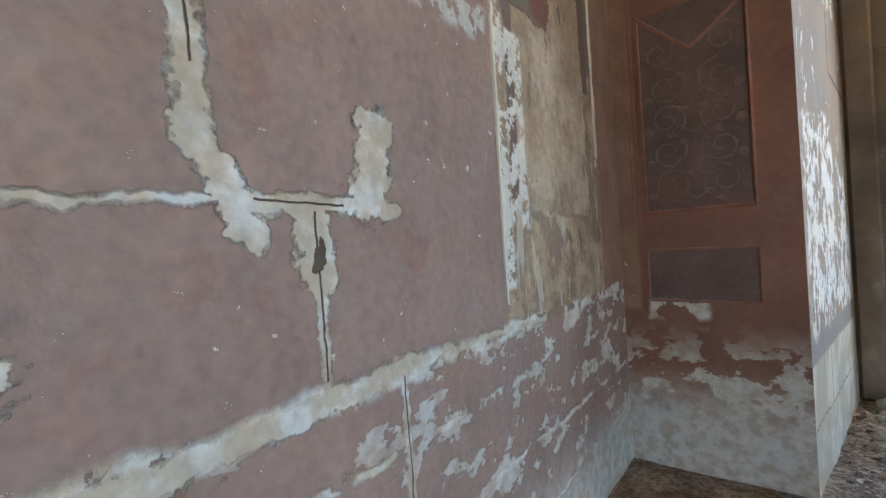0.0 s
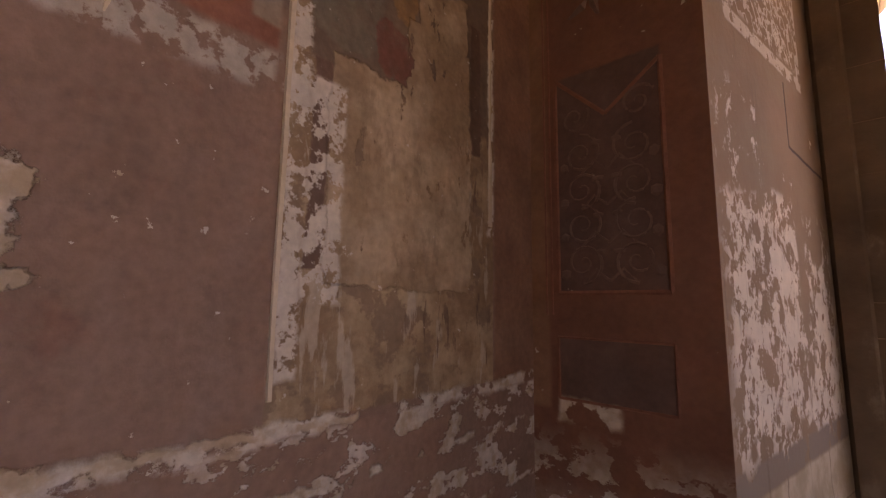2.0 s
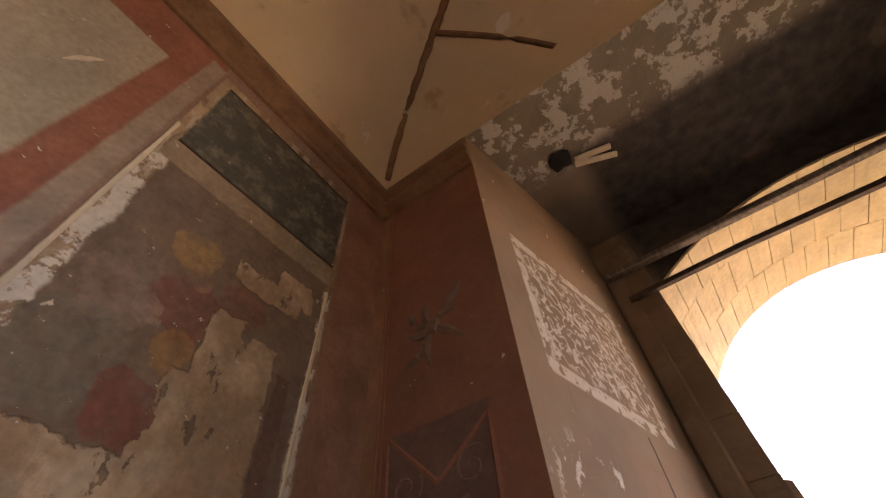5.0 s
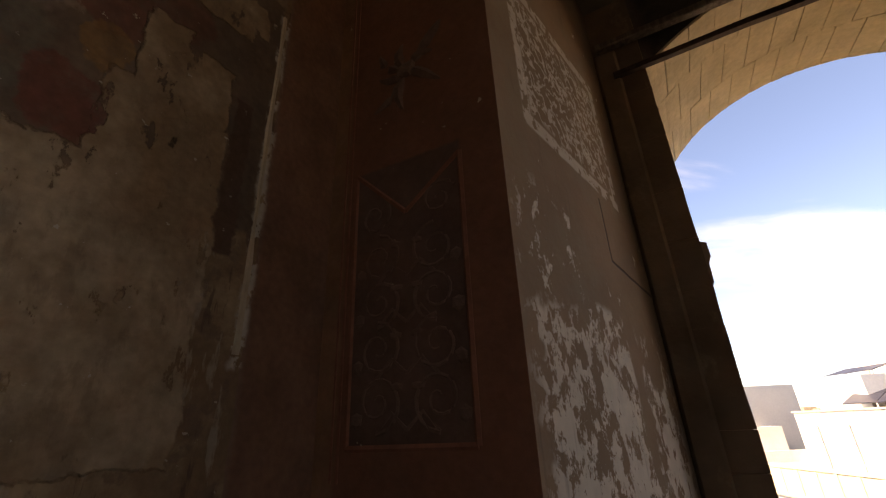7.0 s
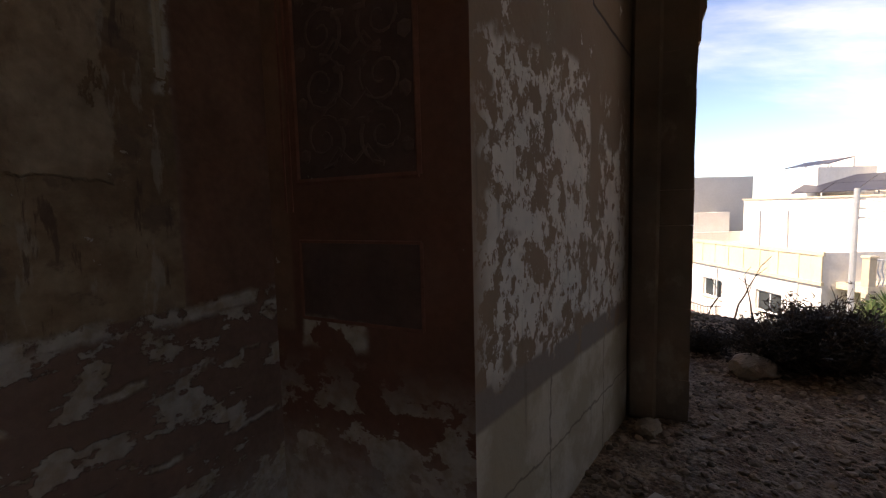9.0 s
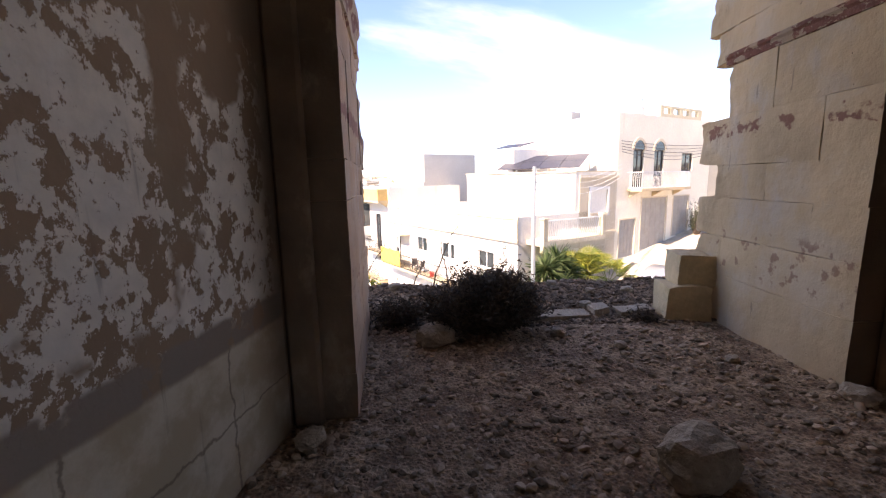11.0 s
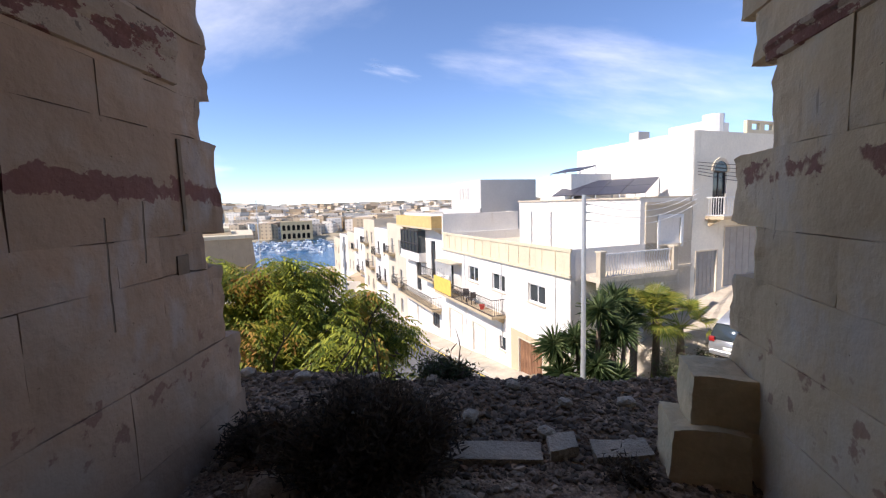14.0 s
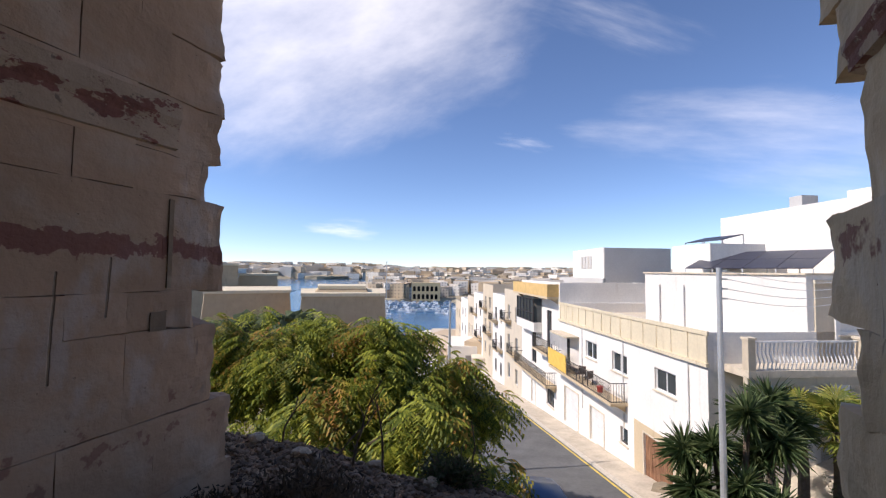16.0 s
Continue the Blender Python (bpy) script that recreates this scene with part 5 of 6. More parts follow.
# parapet with piers and copings
bm = box(bmesh.new(), -15.6, 0.1, -0.08, -0.003, -0.62, -0.45)
box(bm, -15.6, 0.1, -0.14, -0.003, -1.82, -1.68)
for i in range(15):
    x = -15.4 + i * 1.09
    box(bm, x, x + 0.16, -0.06, -0.003, -1.679, -0.621)
part("parapet_mouldings", bm, M["parapet"], hs)
part("parapet_panel", boxed(-15.5, 0.0, -0.03, -0.004, -1.679, -0.621), M["parapet"], hs)
for i in range(3):
    part("drainpipe", tube(bmesh.new(), [(-1.1 - 5.2 * i, -0.05, -1.9), (-1.1 - 5.2 * i, -0.05, -7.0)], 0.035, 6), M["frame_w"], hs)
pot = tagged(finish("flower_pot", tube(bmesh.new(), [(0, 0, 0), (0, 0, 0.32)], [0.13, 0.19], 10), M["redpot"]), "small red plastic flower pot on the balcony", "flower pot")
pot.matrix_basis = FRONT @ pose(-8.0, -0.5, -5.0)


def garden_chair(m):
    ch = thing("garden_chair", m, "dark garden chair on the long balcony", "chair", "balcony chairs")
    part("seat", boxed(-0.22, 0.22, -0.22, 0.22, 0.4, 0.44), M["frame_d"], ch)
    part("backrest", boxed(-0.22, 0.22, 0.2, 0.24, 0.441, 0.85), M["frame_d"], ch)
    for x in (-0.2, 0.2):
        for y in (-0.2, 0.2):
            part("leg", boxed(x - 0.02, x + 0.02, y - 0.02, y + 0.02, 0, 0.4), M["frame_d"], ch)
    return ch


c1 = garden_chair(FRONT @ pose(-10.6, -0.5, -5.0, 0, 0, 40))
copy_thing(c1, FRONT @ pose(-9.6, -0.5, -5.0, 0, 0, -70))

# white upper storey set back on the corner house, stair box, solar panels
up = thing("roof_storey", FRONT, "white rendered upper storey on the corner house roof", "house", "houses across the street")
PLAN = [(-6.0, 1.1), (-0.05, 4.3), (-0.05, 7.8), (-6.0, 7.8)]
part("wall", prism(bmesh.new(), PLAN, -1.38, 1.75), M["white"], up)
part("coping", prism(bmesh.new(), [(-6.05, 1.02), (0.0, 4.22), (0.0, 7.85), (-6.05, 7.85)], 1.752, 1.83), M["cutstone"], up)
part("stair_box", boxed(-7.4, -4.4, 3.6, 6.6, 1.832, 3.3), M["white"], up)
for t in (0.12, 0.3):
    xx, yy = lerp(-6.0, -0.05, t), lerp(1.1, 4.3, t) - 0.07
    part("drainpipe", tube(bmesh.new(), [(xx, yy, -1.3), (xx, yy, 1.2)], 0.04, 6), M["frame_w"], up)


def solar_array(m, nx, ny, w, d, tilt, label):
    a = thing("solar_array", m, label, "solar panels", "solar arrays")
    for i in range(nx):
        for j in range(ny):
            bm = box(bmesh.new(), i * w + 0.02, (i + 1) * w - 0.02, j * d + 0.02, (j + 1) * d - 0.02, 0, 0.04)
            bmesh.ops.rotate(bm, verts=bm.verts, cent=(0, 0, 0), matrix=Matrix.Rotation(radians(tilt), 3, "X"))
            p = part("panel", bm, M["solar"], a)
    top = ny * d * math.sin(radians(tilt))
    back = ny * d * math.cos(radians(tilt))
    for i in range(nx + 1):
        part("support", boxed(i * w - 0.025, i * w + 0.025, back - 0.08, back - 0.03, -0.16, top - 0.03), M["pole"], a)
        part("support", boxed(i * w - 0.025, i * w + 0.025, 0.02, 0.07, -0.16, 0.0), M["pole"], a)
    return a


solar_array(FRONT @ pose(-4.5, 2.3, 2.0, 0, 0, 28.3), 4, 2, 1.25, 1.5, 17, "tilted rows of dark blue solar panels on the roof")
solar_array(FRONT @ pose(-7.2, 4.2, 3.46), 2, 1, 1.4, 1.3, 14, "pair of small solar panels on the stair box")

# grey neighbouring block behind
gb = thing("grey_house", FRONT, "tall plain house with a blank grey side wall", "house", "houses across the street")
part("wall", boxed(-23.4, -17.2, 4.4, 10.0, -1.4, 3.8), M["greywall"], gb)
part("white_front", boxed(-23.42, -17.22, 4.3, 4.398, 1.32, 3.81), M["white"], gb)
part("low_wall", boxed(-26.5, -17.1, 4.15, 4.299, 0.3, 1.31), M["greywall"], gb)
for i in range(4):
    part("window_strip", boxed(-21.6 + i * 0.6, -21.2 + i * 0.6, 4.25, 4.298, 2.1, 3.2), M["greywall"], gb)

# neighbour with bay window and two balconies
H2 = [(-25.0, -19.6, -2.5, -0.55), (-18.4, -17.3, -4.4, -1.3), (-22.5, -21.2, -6.3, -3.4), (-18.2, -17.2, -5.3, -3.9), (-25.9, -23.9, -9.1, -8.0), (-22.6, -21.5, -9.9, -7.6), (-18.5, -16.8, -8.8, -7.5)]
h2 = house(FRONT, -25.8, -15.52, -13.0, 1.0, [q for q in H2[1:] if q[0] > -25.8], "white", "three-storey white house with dark bay window and balconies")
bay = part("bay_window", boxed(-24.9, -19.7, -0.7, -0.003, -2.5, -0.5), M["glass"], h2, "dark glazed timber bay window")
bm = bmesh.new()
for i in range(6):
    x = lerp(-24.9, -19.76, i / 5)
    box(bm, x, x + 0.07, -0.76, -0.701, -2.5, -0.5)
for z in (-2.5, -1.75, -0.56):
    box(bm, -24.9, -19.7, -0.755, -0.7015, z, z + 0.06)
part("frame", bm, M["frame_d"], bay)
part("bay_apron", boxed(-25.0, -19.6, -0.72, -0.003, -3.3, -2.502), M["white"], h2)
balcony(h2, -25.7, -15.7, -0.1, 0.9, solid="orange", h=0.95)
for q in H2[1:4]:
    window(h2, *q, mat="frame_d", bars=1, sill=False)
window(h2, *H2[6], mat="frame_d", bars=2)
door(h2, -22.6, -21.5, -9.9, -7.6, "door_w")
balcony(h2, -19.6, -15.8, -4.45, 0.9)
balcony(h2, -25.5, -16.2, -6.9, 0.9)

# houses further down the street
x = -25.82
for i, (w, top, wall) in enumerate(((7.2, -0.2, "cream"), (6.5, -1.0, "white"), (7.0, 0.0, "beige"), (8.0, -1.6, "white"), (7.0, -2.5, "cream"), (9.0, -3.4, "white"), (9.0, -4.5, "beige"))):
    z0 = road_z(-(x - w)) - 0.8
    hole = []
    for f in range(3):
        for c in range(2):
            cx = x - w + w * (0.28 + 0.44 * c)
            zz = top - 2.4 - 3.2 * f
            hole.append((cx - 0.5, cx + 0.5, zz - 0.9, zz + 0.7))
    h3 = house(FRONT, x - w, x - 0.02, z0, top, hole, wall, "narrow plastered town house with small iron balconies")
    for q in hole:
        window(h3, *q, mat="frame_d" if i % 2 else "frame_w", bars=1)
    if i < 4:
        balcony(h3, x - w + 0.6, x - w + 3.2, top - 3.35, 0.8, h=0.9)
        balcony(h3, x - 3.4, x - 0.8, top - 6.5, 0.8, h=0.9)
    x -= w

# side-street front of the corner house: terrace with balustrade, beige wall with a window
sf = thing("terrace_house", TOWN, "beige side wing with roof terrace and white-framed window", "house", "houses across the street")
part("terrace_slab", boxed(0.6, 5.4, -1.25, -0.004, -1.95, -1.7), M["cutstone"], sf)
part("terrace_beam", boxed(0.6, 5.4, -1.2, -1.0, -2.25, -1.952), M["beige"], sf)
for x0 in (0.62, 5.1):
    part("pier", boxed(x0, x0 + 0.28, -1.24, -0.96, -1.698, -0.6), M["beige"], sf)
    part("pier_cap", boxed(x0 - 0.04, x0 + 0.32, -1.28, -0.92, -0.598, -0.52), M["cutstone"], sf)
bal = part("balustrade", boxed(0.905, 5.09, -1.14, -1.06, -0.72, -0.66), M["rail_w"], sf, "white wavy iron balustrade")
for i in range(26):
    xx = 0.98 + i * 0.16
    bm = tube(bmesh.new(), [(xx, -1.1, -1.698), (xx, -1.16, -1.4), (xx, -1.05, -1.1), (xx, -1.1, -0.72)], 0.022, 4)
    part("baluster", bm, M["rail_w"], bal)
part("wing_wall", holed(bmesh.new(), 4.62, 7.9, -6.0, 1.55, [(5.6, 7.05, -0.62, 0.72), (5.2, 6.0, -4.3, -2.25)], 0.3), M["cream"], sf)
part("wing_body", boxed(4.62, 7.9, 0.6, 6.0, -6.0, 1.5), M["cream"], sf)
part("wing_cornice", boxed(4.55, 7.95, -0.1, -0.003, 1.4, 1.57), M["cutstone"], sf)
part("wing_band", boxed(4.62, 7.9, -0.09, -0.003, -1.9, -1.75), M["cutstone"], sf)
window(sf, 5.6, 7.05, -0.62, 0.72, bars=2)
part("window_surround", box(box(boxed(5.42, 5.598, -0.05, -0.003, -0.8, 0.9), 7.052, 7.23, -0.05, -0.003, -0.8, 0.9), 5.598, 7.052, -0.05, -0.003, 0.722, 0.9), M["frame_w"], sf)
door(sf, 5.2, 6.0, -4.3, -2.25, "door_wood", 4)

# tall house on the side street
C = [(9.4, 10.5, 0.75, 3.1), (11.6, 12.7, 0.75, 3.1), (14.8, 16.2, 1.75, 2.95), (8.3, 9.9, -3.6, -1.2), (10.5, 13.3, -3.3, 0.05), (14.1, 16.0, -2.7, 0.05)]
hc = house(TOWN, 7.92, 18.5, -5.5, 5.2, C, "palestone", "tall pale beige house with arched balcony doors and metal garage doors", 9.0)
for q in C[:3]:
    window(hc, *q, mat="frame_d", bars=1, sill=False)
for q in C[:2]:
    bm = bmesh.new()
    cx = (q[0] + q[1]) / 2
    for i in range(9):
        a0, a1 = math.pi * i / 9, math.pi * (i + 1) / 9
        pts = [(cx + r * math.cos(a), 3.1 + r * math.sin(a)) for r, a in ((0.55, a0), (0.72, a0), (0.72, a1), (0.55, a1))]
        f = [bm.verts.new((p[0], -0.06, p[1])) for p in pts]
        g = [bm.verts.new((p[0], -0.003, p[1])) for p in pts]
        bm.faces.new(f)
        for k in range(4):
            bm.faces.new((f[k], f[(k + 1) % 4], g[(k + 1) % 4], g[k]))
    part("arched_head", bm, M["cutstone"], hc)
    fan = prism(bmesh.new(), [(cx + 0.55 * math.cos(math.pi * i / 8), 0.55 * math.sin(math.pi * i / 8)) for i in range(9)], -0.02, -0.004)
    bmesh.ops.transform(fan, matrix=Matrix(((1, 0, 0, 0), (0, 0, 1, 0), (0, 1, 0, 3.1), (0, 0, 0, 1))), verts=fan.verts)
    part("fanlight", fan, M["glass"], hc)
for q in C[3:]:
    door(hc, *q[:2], q[2], q[3], "door_g", 5)
balcony(hc, 8.9, 14.3, 0.7, 1.0, "rail_w")
part("side_render", boxed(7.86, 7.915, 0.02, 8.98, -1.0, 5.2), M["white"], hc)
part("roof_box", boxed(12.0, 14.2, 2.5, 5.0, 4.5, 6.3), M["white"], hc)
bm = bmesh.new()
tube(bm, [(11.2, 1.4, 4.6), (11.2, 1.4, 6.4)], 0.55, 14)
part("water_tank", bm, M["frame_w"], hc, "white round water tank on the roof")
part("roof_parapet", holed(bmesh.new(), 12.0, 17.0, 5.202, 5.9, [(12.4 + 1.1 * i, 13.1 + 1.1 * i, 5.4, 5.75) for i in range(4)], 0.2), M["parapet"], hc)
part("antenna_unit", boxed(8.3, 9.2, 4.0, 4.7, 4.502, 5.8), M["greywall"], hc)
for i in range(5):
    pts = [(8.0 + t * 10, -0.12 - 0.02 * i, 3.55 - 0.16 * i - 0.35 * math.sin(math.pi * t) * (0.4 + 0.2 * i)) for t in [k / 12 for k in range(13)]]
    ob = tagged(finish("wall_cable", tube(bmesh.new(), pts, 0.018, 4), M["frame_d"]), "slack black cable along the house front", "cable", "wall cables")
    ob.matrix_basis = TOWN
house(TOWN, 18.52, 30.0, -4.0, 3.2, [], "cream", "plain cream house further up the side street", 9.0)

# lamp pole with cables
lp = thing("street_pole", pose(6.35, 19.9, -6.9), "tall galvanised street pole carrying cables", "pole")
part("pole", tube(bmesh.new(), [(0, 0, 0), (0, 0, 4), (0, 0, 8.85)], [0.11, 0.095, 0.075], 10), M["pole"], lp)
for z in (8.75, 8.5, 8.2, 7.9):
    part("insulator", boxed(-0.02, 0.22, -0.03, 0.03, z - 0.03, z + 0.03), M["pole"], lp)
for i, z in enumerate((1.85, 1.6, 1.3, 1.0)):
    a, b = Vector((6.55, 19.9, z)), TOWN @ Vector((8.2, -0.1, 2.2 - 0.25 * i))
    pts = [a.lerp(b, t) - Vector((0, 0, 0.55 * math.sin(math.pi * t))) for t in [k / 10 for k in range(11)]]
    tagged(finish("overhead_cable", tube(bmesh.new(), pts, 0.012, 4), M["frame_w"]), "thin pale overhead cable from the pole", "cable", "overhead cables")
for x, y, z0, z1 in ((-4.4, 24.4, -9.6, 0.3), (-30.0, 62.0, -16.0, 3.2)):
    p2 = thing("street_pole", pose(x, y, z0), "slim grey street pole beside the road", "pole")
    part("pole", tube(bmesh.new(), [(0, 0, 0), (0, 0, z1 - z0)], [0.10, 0.06], 8), M["pole"], p2)


# ---- plants ----
def tree(x, y, z, h, rx, seed, label, leaves=5200):
    """Trunk, limbs and drooping feathery leaves with gaps between the clumps."""
    rs = random.Random(seed)
    host = thing("tree", pose(x, y, z), label, "tree", "roadside trees")
    bm = bmesh.new()
    fork = Vector((rs.uniform(-0.3, 0.3), rs.uniform(-0.3, 0.3), h * 0.38))
    tube(bm, [(0, 0, -0.6), fork * 0.5 + Vector((0.12, 0, 0)), fork], [0.20, 0.16, 0.12], 8)
    clumps = []
    for i in range(13):
        a = 2 * math.pi * i / 13 + rs.uniform(-0.3, 0.3)
        s = rs.uniform(0.35, 1.0)
        tip = Vector((math.cos(a) * rx * s, math.sin(a) * rx * s, h * (0.95 - 0.38 * s * s) * rs.uniform(0.86, 1.03)))
        mid = fork.lerp(tip, 0.5) + Vector((0, 0, 0.25))
        tube(bm, [fork, mid, tip], [0.08, 0.05, 0.015], 5)
        clumps += [(tip, rs.uniform(0.65, 1.0)), (mid, rs.uniform(0.5, 0.85))]
        for k in range(3):
            q = tip + Vector((rs.gauss(0, 0.8), rs.gauss(0, 0.8), rs.gauss(-0.3, 0.6)))
            tube(bm, [mid.lerp(tip, 0.5), q], [0.03, 0.008], 4)
            clumps.append((q, rs.uniform(0.4, 0.75)))
    part("trunk", bm, M["bark"], host)
    vs, fs = [], []
    fronds = leaves // 11
    for i in range(fronds):
        c, r = rs.choice(clumps)
        d = Vector((rs.gauss(0, 1), rs.gauss(0, 1), rs.gauss(0.25, 0.8))).normalized()
        p = c + d * r * rs.uniform(0.35, 0.85)
        out = Vector((d.x, d.y, 0.15 * d.z)).normalized() + Vector((0, 0, -0.15))
        ln = rs.uniform(0.40, 0.75)
        side = out.cross(Vector((0, 0, 1))).normalized()
        for k in range(6):
            t = (k + 0.5) / 6
            base = p + out * ln * t - Vector((0, 0, 0.55 * t * t * ln))
            for sg in (-1, 1):
                tip = base + side * sg * 0.17 * (1 - 0.4 * t) + out * 0.05 - Vector((0, 0, 0.09))
                w = out * 0.034
                o = len(vs)
                vs += [tuple(base - w), tuple(base + w), tuple(base.lerp(tip, 0.6) + w * 0.9), tuple(tip)]
                fs.append((o, o + 1, o + 2, o + 3))
    me = bpy.data.meshes.new("crown")
    me.from_pydata(vs, [], fs)
    me.materials.append(M["leaf"])
    ob = new("crown", me)
    ob.parent = host
    return host


for x, y, h, rx, sd in ((-2.5, 19.0, 6.4, 1.9, 1), (-4.6, 17.6, 7.7, 2.8, 2), (-7.6, 16.4, 7.2, 2.8, 3), (-3.0, 15.2, 6.0, 2.4, 4), (-10.4, 15.6, 6.4, 2.6, 5)):
    tree(x, y, ground_z(x, y) - 0.2, h - 0.3, rx, sd, "broad tree with feathery yellow-green leaves, some turning rust", 34000)


def blades(name, x, y, z, heads, seed, label, mat, ln, wide, cat):
    """Stems that end in heads of sword-like leaves."""
    rs = random.Random(seed)
    host = thing(name, pose(x, y, z), label, cat)
    bm, vs, fs = bmesh.new(), [], []
    for hx, hy, hz, r in heads:
        tube(bm, [(hx * 0.3, hy * 0.3, 0), (hx * 0.7, hy * 0.7, hz * 0.5), (hx, hy, hz)], [0.12, 0.10, 0.08], 7)
        for i in range(190):
            a, e = rs.uniform(0, 6.283), math.asin(rs.uniform(-0.75, 1.0))
            d = Vector((math.cos(a) * math.cos(e), math.sin(a) * math.cos(e), math.sin(e)))
            s = d.cross(Vector((0, 0, 1)))
            s = (s.normalized() if s.length > 0.01 else Vector((1, 0, 0))) * wide
            L = ln * r * rs.uniform(0.75, 1.1)
            p = Vector((hx, hy, hz - rs.uniform(0, 0.3)))
            q = p + d * L * 0.55
            t = p + d * L - Vector((0, 0, 0.16 * L * math.cos(e)))
            o = len(vs)
            vs += [tuple(p - s * 0.6), tuple(p + s * 0.6), tuple(q + s), tuple(t), tuple(q - s)]
            fs.append((o, o + 1, o + 2, o + 3, o + 4))
    part("stem", bm, M["bark"], host)
    me = bpy.data.meshes.new("foliage")
    me.from_pydata(vs, [], fs)
    me.materials.append(mat)
    ob = new("foliage", me)
    ob.parent = host
    return host


def tw(u, v):
    p = TOWN @ Vector((u, v, 0))
    return p.x, p.y


YZ = -7.3
blades("yucca", *tw(-1.1, -2.6), YZ + 0.3, [(-1.4, 0.2, 3.0, 1.1), (-1.2, -0.3, 2.0, 1.1), (-0.6, 0, 3.3, 1), (0.4, 0.2, 4.4, 1.1), (0.1, -0.5, 2.4, 1), (1.2, 0.3, 3.6, 1.1), (-0.9, -0.4, 1.6, 1), (0.9, -0.6, 1.9, 1)], 3, "clump of yucca with dark green sword leaves", M["yucca"], 0.95, 0.04, "yucca")
blades("yucca", *tw(0.5, -2.2), YZ + 0.3, [(0, 0, 4.6, 1.1), (0.7, 0.4, 3.9, 1), (-0.5, -0.4, 3.0, 1)], 4, "tall yucca with dark green sword leaves", M["yucca"], 0.95, 0.04, "yucca")


def fan_palm(x, y, z, h, n, seed, label):
    rs = random.Random(seed)
    host = thing("fan_palm", pose(x, y, z), label, "palm", "fan palms")
    part("trunk", tube(bmesh.new(), [(0, 0, -0.2), (0.05, 0, h * 0.6), (0, 0, h)], [0.2, 0.16, 0.13], 8), M["bark"], host)
    vs, fs = [], []
    for i in range(n):
        a, e = rs.uniform(0, 6.283), rs.uniform(-0.5, 1.2)
        d = Vector((math.cos(a) * math.cos(e), math.sin(a) * math.cos(e), math.sin(e)))
        hub = Vector((0, 0, h)) + d * rs.uniform(0.7, 1.1)
        s = d.cross(Vector((0, 0, 1))).normalized()
        up2 = s.cross(d)
        o = len(vs)
        vs += [(0, 0, h - 0.05), (0.02, 0.02, h), tuple(hub + s * 0.02), tuple(hub - s * 0.02)]
        fs.append((o, o + 1, o + 2, o + 3))
        for k in range(15):
            b = lerp(-1.5, 1.5, k / 14)
            f = (d * math.cos(b) + s * math.sin(b)).normalized()
            w = (s * math.cos(b) - d * math.sin(b)) * 0.035
            q = hub + f * 0.4 + up2 * 0.03
            t = hub + f * 0.75 - Vector((0, 0, 0.14))
            o = len(vs)
            vs += [tuple(hub), tuple(q + w), tuple(t), tuple(q - w)]
            fs.append((o, o + 1, o + 2, o + 3))
    me = bpy.data.meshes.new("fronds")
    me.from_pydata(vs, [], fs)
    me.materials.append(M["palm"])
    ob = new("fronds", me)
    ob.parent = host
    return host


fan_palm(*tw(2.9, -2.2), -6.6, 3.1, 26, 1, "fan palm with yellow-green fronds beside the house")
fan_palm(*tw(4.2, -2.4), -6.1, 2.0, 24, 2, "low fan palm with yellowing fronds")
fan_palm(*tw(2.0, -1.8), -6.6, 3.0, 20, 5, "fan palm half hidden among yuccas")


def garden_bush(u, v, z, rx, h, n, seed, label, mat):
    x, y = tw(u, v)
    ob = shrub("garden_bush", x, y, rx, rx * 0.8, h, n, seed, label, mat, 0.13)
    ob.location.z = z
    return ob


garden_bush(3.0, -3.2, -6.7, 1.2, 2.3, 260, 31, "tangle of grey-green cactus stems and shrubs", M["cactus"])
garden_bush(1.6, -3.8, -7.0, 1.5, 1.5, 260, 32, "yellow-green flowering shrub under the yuccas", M["palm"])
garden_bush(5.2, -3.4, -6.2, 1.2, 1.6, 220, 33, "mixed green garden shrub by the steps", M["hedge"])
garden_bush(15.5, -1.0, -2.6, 0.8, 2.6, 200, 34, "leafy climber against the side street", M["hedge"])


